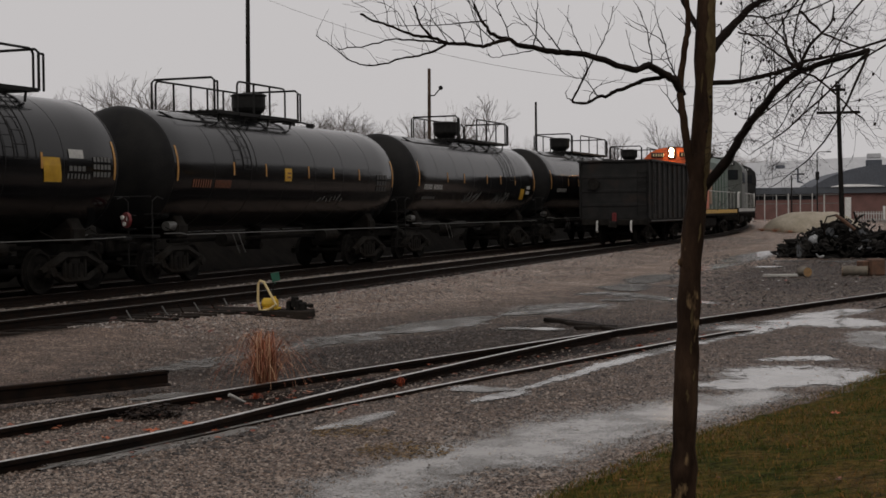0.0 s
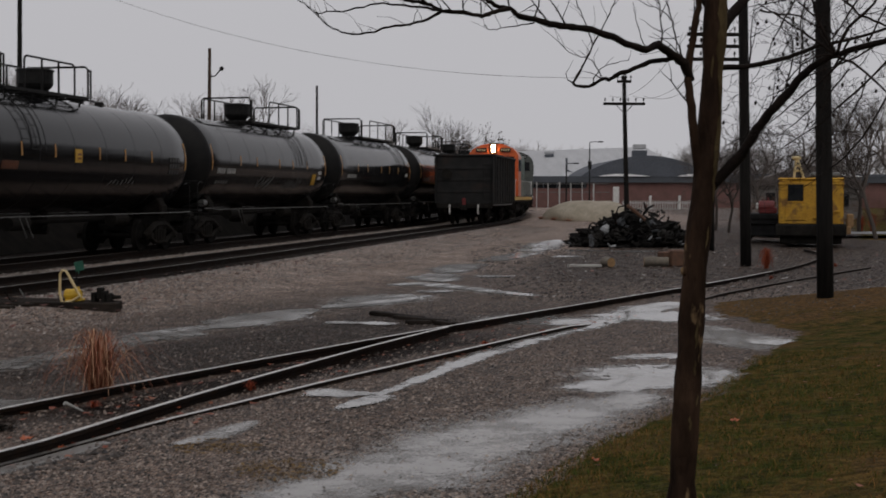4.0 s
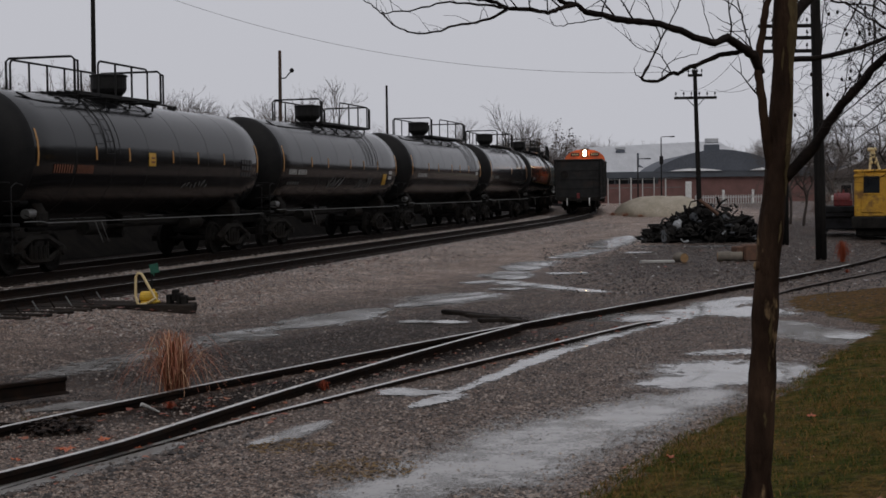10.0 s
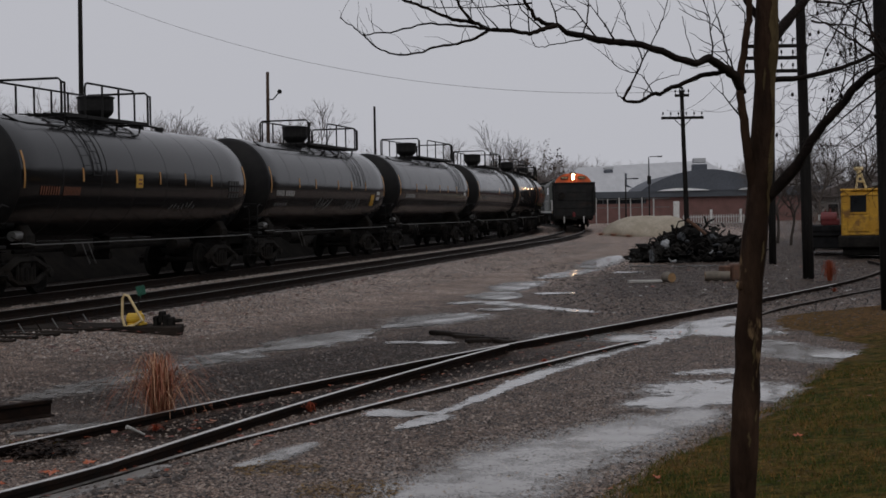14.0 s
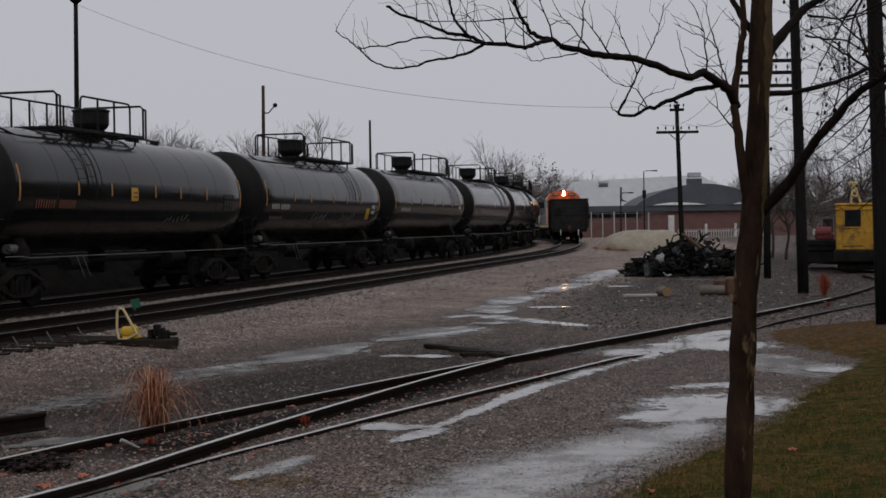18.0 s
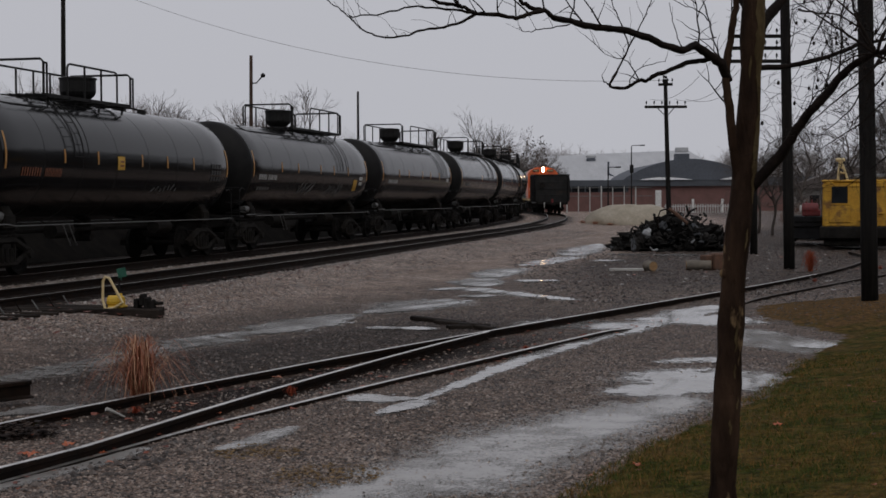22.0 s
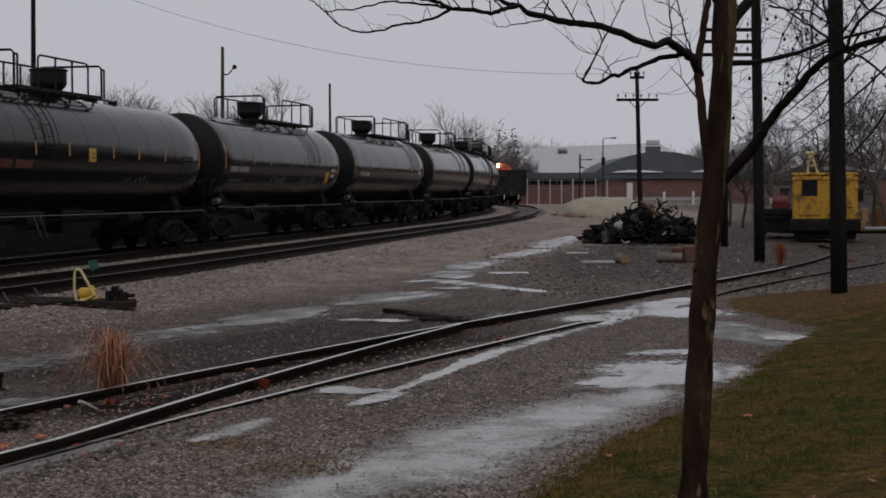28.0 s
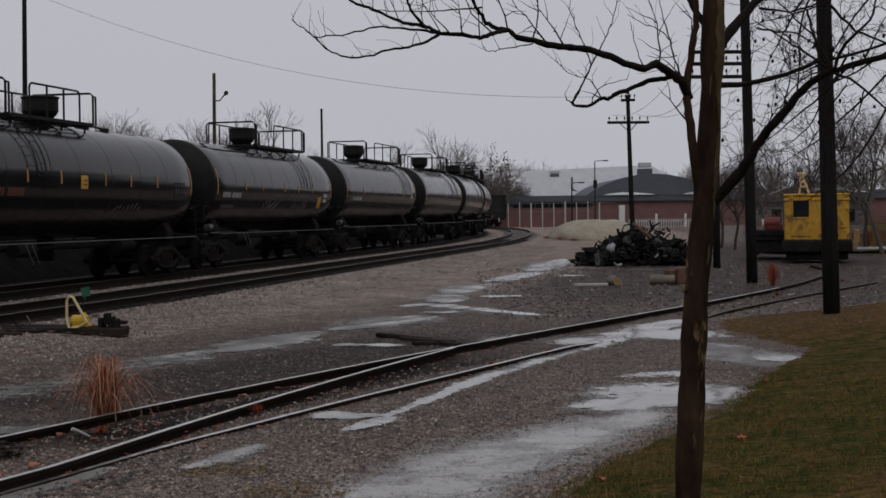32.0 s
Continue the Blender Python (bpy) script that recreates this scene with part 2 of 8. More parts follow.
M_WHITE = surf("aged_white_paint", (0.5, 0.5, 0.48), (0.68, 0.67, 0.65), 6, 0.5, 0.7, 0.05)
M_HEADLIGHT = surf("lit_headlight", (0.9, 0.8, 0.7), (0.95, 0.85, 0.75), 1, 0.3, None, 0, emit=((1.0, 0.62, 0.3), 55.0))
M_BOARD_LIT = surf("lit_number_board", (0.2, 0.15, 0.08), (0.32, 0.25, 0.14), 14, 0.4, None, 0, emit=((1.0, 0.8, 0.5), 0.12))
M_GLASS_DARK = surf("dark_window_glass", (0.012, 0.014, 0.016), (0.02, 0.022, 0.025), 2, 0.06, 0.1, 0.02)
M_CRANE = surf("faded_yellow_enamel", (0.4, 0.2, 0.012), (0.56, 0.31, 0.022), 2.5, 0.42, 0.6, 0.08, fine=24, c3=(0.2, 0.095, 0.018), stain=2.6)
M_CREAM = surf("cream_lattice_paint", (0.5, 0.4, 0.2), (0.66, 0.55, 0.32), 6, 0.5, 0.7, 0.05)
M_BRICK_FAR = surf("red_brick_far", (0.125, 0.064, 0.056), (0.172, 0.086, 0.076), 1.2, 0.85, None, 0.1, fine=14)
M_ROOF_DARK = surf("grey_roofing", (0.062, 0.07, 0.085), (0.088, 0.098, 0.118), 0.6, 0.7, 0.85, 0.1, fine=8)
M_ROOF_PALE = surf("pale_metal_roof", (0.36, 0.365, 0.38), (0.46, 0.465, 0.48), 0.4, 0.5, 0.65, 0.08, fine=6, stretch=(3, 0.4, 1))
M_FASCIA = surf("slate_blue_fascia", (0.048, 0.055, 0.066), (0.07, 0.08, 0.095), 0.8, 0.6, None, 0.05)
M_SALT = surf("pale_sand_heap", (0.28, 0.245, 0.185), (0.36, 0.315, 0.25), 1.5, 0.85, None, 0.3, fine=12)
M_SIDING = surf("grey_house_siding", (0.17, 0.16, 0.15), (0.24, 0.225, 0.21), 0.8, 0.8, None, 0.1, fine=10)
M_SIDING_DARK = surf("dark_house_siding", (0.17, 0.155, 0.15), (0.24, 0.22, 0.21), 0.8, 0.8, None, 0.1, fine=10)
M_SHINGLE = surf("brown_shingles", (0.09, 0.075, 0.07), (0.14, 0.118, 0.11), 1.5, 0.85, None, 0.2, fine=14)
M_ROAD = surf("wet_asphalt_road", (0.1, 0.1, 0.105), (0.16, 0.16, 0.165), 0.8, 0.3, 0.55, 0.1)
M_POLE_TAN = surf("bare_tan_pole", (0.045, 0.03, 0.023), (0.09, 0.062, 0.048), 3, 0.8, 0.95, 0.3, spec=0.1, stretch=(4, 4, 0.4))
M_DECK = surf("dark_wagon_deck", (0.012, 0.012, 0.013), (0.028, 0.028, 0.03), 3, 0.6, 0.85, 0.2, spec=0.1)
M_FLAG = surf("green_target", (0.006, 0.065, 0.042), (0.012, 0.1, 0.064), 7, 0.4, 0.55, 0.04)
M_LOOP = surf("pale_yellow_pipe", (0.5, 0.36, 0.14), (0.68, 0.55, 0.32), 9, 0.45, 0.6, 0.05)
M_SWITCH_YELLOW = surf("switch_yellow", (0.55, 0.33, 0.02), (0.68, 0.45, 0.04), 7, 0.45, 0.6, 0.06)
M_SCRAP = surf("black_scrap", (0.01, 0.0096, 0.0092), (0.03, 0.028, 0.026), 5, 0.6, 0.9, 0.4, fine=30, rand=0.5, spec=0.06)
M_SCRAP_GREY = surf("grey_scrap", (0.03, 0.032, 0.035), (0.085, 0.09, 0.097), 5, 0.5, 0.8, 0.3, rand=0.5, spec=0.2)
M_SCRAP_PALE = surf("pale_plastic_sheet", (0.2, 0.21, 0.22), (0.34, 0.35, 0.36), 4, 0.35, 0.6, 0.2)
M_LOG = surf("cut_log_bark", (0.12, 0.1, 0.08), (0.22, 0.19, 0.15), 6, 0.7, 0.9, 0.4, fine=40, rand=0.2)
M_LOG_END = surf("log_end_grain", (0.2, 0.115, 0.05), (0.31, 0.185, 0.085), 12, 0.7, None, 0.2)
M_BOARD = surf("bleached_board", (0.3, 0.29, 0.27), (0.45, 0.44, 0.41), 5, 0.6, 0.8, 0.1, stretch=(0.3, 3, 3))
M_RUSTBLOCK = surf("rusty_block", (0.07, 0.035, 0.022), (0.14, 0.07, 0.042), 6, 0.7, 0.9, 0.3)
M_SNOW = surf("pale_flashing", (0.74, 0.75, 0.76), (0.85, 0.86, 0.87), 3, 0.5, None, 0.05)


# ---- building helpers ----
def part(name, bm, material, parent, label="", smooth=False):
    me = bpy.data.meshes.new(name)
    bm.to_mesh(me)
    bm.free()
    for m in material if isinstance(material, (list, tuple)) else (material,):
        me.materials.append(m)
    if smooth:
        for p in me.polygons:
            p.use_smooth = True
    ob = new(name, me)
    ob.parent = parent
    return tagged(ob, label) if label else ob


def same_part(name, me, parent, m=None):
    ob = new(name, me)
    ob.parent = parent
    if m is not None:
        ob.matrix_basis = m
    return ob


def thing(name, m, label, category, group="", kind=""):
    ob = new(name)
    ob.matrix_basis = m
    ob.empty_display_size = 0.2
    return tagged(ob, label, category, group, kind)


def box(bm, c, size, rz=0.0, bevel=0.0, rx=0.0, ry=0.0):
    r = bmesh.ops.create_cube(bm, size=1.0, matrix=pose(*c, rx, ry, rz) @ Matrix.Diagonal((*size, 1)))
    if bevel:
        edges = list({e for v in r["verts"] for e in v.link_edges})
        bmesh.ops.bevel(bm, geom=edges, offset=bevel, segments=1, affect='EDGES')
    return r["verts"]


def rod(bm, p, q, r0, r1=None, n=8, caps=True):
    p, q = Vector(p), Vector(q)
    way = q - p
    m = Matrix.Translation((p + q) / 2) @ way.to_track_quat("Z", "Y").to_matrix().to_4x4()
    bmesh.ops.create_cone(bm, cap_ends=caps, segments=n, radius1=r0, radius2=r0 if r1 is None else r1, depth=way.length, matrix=m)


def tube(bm, pts, radii, n=8, caps=True):
    """A bent tapered tube through the points."""
    pts = [Vector(p) for p in pts]
    rings = []
    side = None
    for i, p in enumerate(pts):
        way = (pts[min(i + 1, len(pts) - 1)] - pts[max(i - 1, 0)]).normalized()
        if side is None:
            side = way.orthogonal().normalized()
        side = (side - way * side.dot(way)).normalized()
        up = way.cross(side)
        r = radii[i] if isinstance(radii, (list, tuple)) else radii
        rings.append([bm.verts.new(p + r * (math.cos(a) * side + math.sin(a) * up)) for a in [2 * math.pi * k / n for k in range(n)]])
    for a, b in zip(rings, rings[1:]):
        for k in range(n):
            bm.faces.new((a[k], a[(k + 1) % n], b[(k + 1) % n], b[k]))
    if caps:
        bm.faces.new(rings[0][::-1])
        bm.faces.new(rings[-1])
    return rings


def lathe(bm, profile, n=32, axis='Y', centre=(0, 0, 0)):
    """Turns (along, radius) pairs about an axis."""
    rings = []
    for a, r in profile:
        ring = []
        for k in range(n):
            t = 2 * math.pi * k / n
            if axis == 'Y':
                v = (r * math.cos(t), a, r * math.sin(t))
            elif axis == 'Z':
                v = (r * math.cos(t), r * math.sin(t), a)
            else:
                v = (a, r * math.cos(t), r * math.sin(t))
            ring.append(bm.verts.new(Vector(v) + Vector(centre)))
        rings.append(ring)
    for p, q in zip(rings, rings[1:]):
        for k in range(n):
            bm.faces.new((p[k], p[(k + 1) % n], q[(k + 1) % n], q[k]))
    bm.faces.new(rings[0])
    bm.faces.new(rings[-1])
    bmesh.ops.recalc_face_normals(bm, faces=bm.faces)


def prism(bm, outline, y0, y1):
    """An outline in x and z drawn out along y."""
    a = [bm.verts.new((x, y0, z)) for x, z in outline]
    b = [bm.verts.new((x, y1, z)) for x, z in outline]
    for k in range(len(a)):
        j = (k + 1) % len(a)
        bm.faces.new((a[k], a[j], b[j], b[k]))
    bm.faces.new(a[::-1])
    bm.faces.new(b)
    bmesh.ops.recalc_face_normals(bm, faces=bm.faces)


# ---- the line of the tracks ----
BEND_R, BEND_FROM = 330.0, 66.0
TH0 = math.asin(67 / BEND_R)
X0 = 6.55 - BEND_R * (1 - math.cos(TH0))
LATER = 1.2
X0, BEND_FROM = X0 + LATER * math.sin(TH0), BEND_FROM + LATER * math.cos(TH0)
CX, CY = X0 - BEND_R * math.cos(TH0), BEND_FROM + BEND_R * math.sin(TH0)
TANK_TRACK = -4.0


def track(s, off=0.0):
    """Place and heading at s metres along the open track, off metres to its right."""
    s -= LATER
    if s < 0:
        x, y, th = X0 + s * math.sin(TH0), BEND_FROM + s * math.cos(TH0), TH0
    else:
        th = TH0 - s / BEND_R
        x, y = CX + BEND_R * math.cos(th), CY - BEND_R * math.sin(th)
    return x + off * math.cos(th), y - off * math.sin(th), th


def rail_z(y):
    return 0.33 + 0.19 * min(max((y - 32) / 43, 0), 1) + 0.26 * min(max((y - 80) / 55, 0), 1)


def on_track(s, off=0.0):
    x, y, th = track(s, off)
    return pose(x, y, rail_z(y), 0, 0, -math.degrees(th))


# ---- ground ----
GRASS_EDGE = [(-4.2, -9.0), (-1.7, 0.0), (-0.63, 5.9), (0.6, 9.5), (1.75, 12.4), (2.85, 14.6), (4.15, 18.2), (5.2, 20.8), (5.0, 22.2),
              (4.6, 23.4), (5.0, 26.2), (7.2, 27.2), (8.6, 29.0), (14.5, 38.0), (24.0, 53.0), (60.0, 95.0)]


def ramp(v, a, b):
    t = np.clip((v - a) / (b - a), 0, 1)
    return t * t * (3 - 2 * t)


def wobble(x, y, s=1.0, seed=0.0):
    return (np.sin(x * 1.7 * s + seed) * np.cos(y * 1.3 * s - seed) + 0.6 * np.sin(x * 3.9 * s - y * 2.7 * s + 1.3 + seed)
            + 0.4 * np.sin(x * 7.3 * s + y * 6.1 * s + 0.7 * seed) + 0.25 * np.cos(x * 14.1 * s - y * 11.7 * s)) / 2.25


def lateral(x, y):
    """Metres to the right of the open track's middle."""
    along = (x - X0) * math.sin(TH0) + (y - BEND_FROM) * math.cos(TH0)
    straight = (x - X0) * math.cos(TH0) - (y - BEND_FROM) * math.sin(TH0)
    return np.where(along < 0, straight, np.hypot(x - CX, y - CY) - BEND_R)


def into_grass(x, y):
    """Metres into the lawn (negative outside), roughly."""
    ex = np.interp(y, [p[1] for p in GRASS_EDGE], [p[0] for p in GRASS_EDGE])
    return (x - ex) * 0.9


def height(x, y):
    x, y = np.asarray(x, float), np.asarray(y, float)
    base = 0.1 * ramp(y, 16, 40) + 0.12 * ramp(y, 45, 90) + 0.22 * ramp(y, 80, 135)
    d = lateral(x, y)
    rz = 0.33 + 0.19 * np.clip((y - 32) / 43, 0, 1) + 0.26 * np.clip((y - 80) / 55, 0, 1)
    bed = rz - 0.17
    shoulder = ramp(-d, -4.2, -1.35)
    far = ramp(d, -10.5, -6.2)
    z = base + (bed - base) * shoulder * far
    e = into_grass(x, y)
    z = z + np.clip(0.11 * e + 0.01, 0, 0.3) * (y < 60)
    z = z + 0.018 * wobble(x, y, 0.5) * np.clip((d - 1.5) / 2, 0, 1) + 0.008 * wobble(x, y, 2.1, 2.0) * np.clip((d - 1.5) / 2, 0, 1)
    return z


def ground_at(x, y):
    return float(height(x, y))


# ---- puddles: a spine with half widths ----
PUDDLES = []
PUDDLES.append([(-1.35, 6.2, 0.3), (-1.15, 7.2, 0.3), (-1.05, 8.4, 0.35), (-0.77, 9.58, 0.4), (-0.33, 10.13, 0.45), (0.07, 11.12, 0.46), (0.55, 12.01, 0.49), (0.99, 12.81, 0.39), (1.48, 13.64, 0.33), (1.99, 14.26, 0.24)])
PUDDLES.append([(1.46, 14.92, 0.22), (1.74, 14.93, 0.50), (2.15, 15.40, 0.62), (2.58, 15.84, 1.16), (2.84, 15.63, 0.71), (3.01, 15.49, 0.19)])
PUDDLES.append([(2.25, 17.60, 0.17), (2.54, 17.70, 0.23), (2.82, 17.74, 0.30)])
PUDDLES.append([(-0.96, 13.3, 0.05), (-0.46, 14.75, 0.09), (-0.07, 16.0, 0.11), (0.38, 17.4, 0.13), (0.93, 18.85, 0.17), (1.50, 20.3, 0.2), (2.09, 21.45, 0.26), (2.85, 23.3, 0.36), (3.70, 25.2, 0.44), (4.31, 26.08, 0.38)])
PUDDLES.append([(1.21, 22.79, 0.35), (1.57, 22.88, 0.89), (1.94, 22.61, 0.70), (2.19, 22.51, 0.39)])
PUDDLES.append([(3.00, 23.72, 0.44), (3.56, 23.49, 0.78), (3.83, 23.23, 0.68)])
PUDDLES.append([(4.04, 21.68, 0.31), (4.08, 20.28, 0.63), (4.21, 19.45, 0.62), (4.21, 18.78, 0.31)])
PUDDLES.append([(4.36, 19.48, 0.23), (4.58, 19.43, 0.69), (4.93, 19.85, 0.38)])
PUDDLES.append([(4.72, 23.77, 0.28), (4.95, 23.68, 0.34), (5.22, 23.76, 0.20)])
PUDDLES.append([(-5.32, 15.96, 0.18), (-4.98, 16.76, 0.41), (-4.67, 17.89, 0.32), (-4.30, 19.11, 0.37), (-3.87, 20.49, 0.49), (-3.54, 21.46, 0.25), (-3.36, 21.66, 0.26)])
PUDDLES.append([(-3.24, 21.47, 0.18), (-3.06, 22.32, 0.55), (-2.72, 23.20, 0.58), (-2.44, 24.05, 0.35), (-2.21, 24.48, 0.23)])
PUDDLES.append([(-4.46, 13.37, 0.12), (-4.21, 13.59, 0.23), (-3.92, 13.71, 0.30), (-3.75, 13.79, 0.16)])
PUDDLES.append([(-3.62, 9.50, 0.16), (-3.42, 9.90, 0.17), (-3.25, 10.25, 0.18), (-3.06, 10.68, 0.18), (-2.90, 10.97, 0.16), (-2.70, 11.45, 0.08)])
PUDDLES.append([(-2.06, 11.4, 0.06), (-1.88, 11.75, 0.15), (-1.74, 12.15, 0.14), (-1.62, 12.5, 0.07)])
PUDDLES.append([(-1.09, 14.36, 0.16), (-1.0, 14.35, 0.3), (-0.9, 14.32, 0.22)])
PUDDLES.append([(-0.94, 13.25, 0.06), (-0.76, 13.59, 0.12), (-0.56, 14.04, 0.15)])
PUDDLES.append([(-1.73, 25.05, 0.32), (-1.44, 25.68, 0.6), (-1.1, 27.0, 0.9), (-0.88, 27.6, 0.75), (-0.7, 27.21, 0.31)])
PUDDLES.append([(-0.78, 31.01, 0.3), (-0.26, 31.24, 0.45), (0.28, 30.48, 0.4), (0.89, 29.19, 0.36), (1.64, 28.08, 0.3)])
PUDDLES.append([(-0.02, 32.48, 0.45), (-0.08, 33.60, 0.60), (0.12, 34.63, 0.40)])
PUDDLES.append([(0.20, 35.68, 0.40), (0.50, 37.63, 0.62), (0.91, 39.44, 0.50)])
PUDDLES.append([(1.54, 41.89, 0.40), (2.16, 44.44, 0.50), (2.95, 47.34, 0.45)])
PUDDLES.append([(3.16, 49.09, 0.50), (3.67, 52.87, 0.75), (4.47, 57.25, 0.60), (4.96, 60.51, 0.30)])
PUDDLES.append([(-1.55, 22.23, 0.2), (-1.42, 22.16, 0.2)])
PUDDLES.append([(-0.99, 22.0, 0.2), (-0.84, 21.99, 0.2)])
PUDDLES.append([(1.24, 33.94, 0.36), (1.45, 34.04, 0.36)])
PUDDLES.append([(-0.17, 29.11, 0.28), (0.06, 28.88, 0.28)])
PUDDLES.append([(3.96, 44.85, 0.4), (4.11, 44.79, 0.4)])
PUDDLES.append([(4.96, 49.74, 0.55), (5.14, 49.67, 0.55)])
PUDDLES.append([(6.67, 49.14, 0.7), (6.8, 49.16, 0.7)])


def puddle_mask(x, y, first=1.0):
    """1 on the spine, 0 at the width and less beyond."""
    best = np.full(np.shape(x), -9.0)
    for spine in PUDDLES:
        k = first if spine is PUDDLES[0] else 1.0
        for (ax, ay, aw), (bx, by, bw) in zip(spine, spine[1:]):
            t = np.clip(((x - ax) * (bx - ax) + (y - ay) * (by - ay)) / ((bx - ax) ** 2 + (by - ay) ** 2), 0, 1)
            d = np.hypot(x - ax - t * (bx - ax), y - ay - t * (by - ay))
            best = np.maximum(best, 1 - d / (k * (aw + t * (bw - aw))))
    return best


def spaced(stops):
    """Grid lines: (from, step) pairs up to the last stop."""
    out = []
    for (a, step), (b, _) in zip(stops, stops[1:]):
        out.extend(np.arange(a, b - 1e-6, step))
    out.append(stops[-1][0])
    return np.array(out)


def spur_near(y):
    return -0.000305 * y ** 3 + 0.023347 * y ** 2 - 0.017135 * y - 6.811294


gx = spaced([(-900, 200), (-100, 20), (-40, 4), (-16, 1.0), (-9, 0.3), (-5, 0.1), (6, 0.16), (10, 0.5), (20, 2.5), (40, 10), (100, 100), (900, 0)])
gy = spaced([(-300, 60), (-60, 10), (-10, 2), (2, 0.5), (5, 0.1), (20, 0.16), (32, 0.3), (50, 0.6), (80, 2), (180, 10), (300, 100), (1500, 0)])
GX, GY = np.meshgrid(gx, gy)
GZ = height(GX, GY)
nx, ny = len(gx), len(gy)
index = np.arange(nx * ny).reshape(ny, nx)
quads = np.stack([index[:-1, :-1], index[:-1, 1:], index[1:, 1:], index[1:, :-1]], -1).reshape(-1, 4)
ground_me = bpy.data.meshes.new("ground")
ground_me.from_pydata(np.stack([GX, GY, GZ], -1).reshape(-1, 3).tolist(), [], quads.tolist())
for p in ground_me.polygons:
    p.use_smooth = True
D_LAT = lateral(GX, GY)
grass = np.clip(0.5 + into_grass(GX, GY) * 1.6 + 0.22 * wobble(GX, GY, 1.6, 4.0), 0, 1)
grass = np.where(GY > 62, np.clip((GX - 0.26 * GY) / 4, 0, 1), grass)
wet = np.clip(0.5 + 0.42 * np.maximum(puddle_mask(GX, GY, 1.7), -1.2) + 0.06 * wobble(GX, GY, 1.1, 7.0), 0, 1)
reach = np.clip(GY - 24, 0, 36) * 0.27
pale = ramp(D_LAT, 0.9, 1.6) * (1 - ramp(D_LAT, 2.2 + reach, 5.5 + reach + 1.2 * wobble(GX, GY, 0.25, 3.0)))
pale = np.maximum(pale, ramp(-D_LAT, 1.2, 1.6) * (1 - ramp(-D_LAT, 2.3, 2.8)))
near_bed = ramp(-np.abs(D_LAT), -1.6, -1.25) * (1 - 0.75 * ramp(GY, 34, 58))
# second term: the tank cars' shade put into the ground colour below and behind
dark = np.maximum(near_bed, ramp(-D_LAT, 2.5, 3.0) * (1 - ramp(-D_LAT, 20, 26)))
mud_at = ramp(GX - 0.02 * (GY - 30) ** 1 * (GY > 30), 1.5, 3.2) * ramp(GY, 27, 34) * (1 - ramp(GY, 78, 100)) * ramp(D_LAT - 0.14 * np.clip(GY - 38, 0, 30), 6.0, 8.0)
left_mud = ramp(-(GX - spur_near(GY)), 0.2, 0.7) * (1 - ramp(-(GX - spur_near(GY)), 2.6, 3.4)) * ramp(GY, 14, 16) * (1 - ramp(GY, 22.5, 25))
dark = np.maximum(dark, np.maximum(0.5 * mud_at, 0.8 * left_mud))
from_near = GX - spur_near(GY) + 0.18 * wobble(GX, GY, 1.4, 6.0)
bed = ramp(from_near, 0.0, 0.25) * (1 - ramp(from_near, 0.95, 1.5)) * ramp(GY, 11.5, 13.5) * (1 - ramp(GY, 19, 23))
dark = np.maximum(dark, 0.95 * bed)
dark = np.maximum(dark, 0.3 * ramp(D_LAT, 3.4, 5.5) * (1 - ramp(GY, 24, 34)) * ramp(-(GX - spur_near(GY)), -0.5, 0.5))
pale = np.maximum(pale * (1 - mud_at) * (0.55 + 0.45 * ramp(GY, 17, 27)), 0.5 * (1 - ramp(GY, 9.5, 14.0)))
sere = np.exp(-((GY - 24.5 - 0.25 * (GX - 5)) / 2.6) ** 2) * ramp(GX, 2.5, 4.5) * (1 - ramp(GX, 7.2, 9.0)) + 0.8 * ramp(wobble(GX, GY, 0.45, 5.0), 0.0, 0.6)
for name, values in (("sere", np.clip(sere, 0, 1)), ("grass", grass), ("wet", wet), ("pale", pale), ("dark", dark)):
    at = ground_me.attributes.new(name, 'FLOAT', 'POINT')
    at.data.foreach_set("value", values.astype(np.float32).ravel())


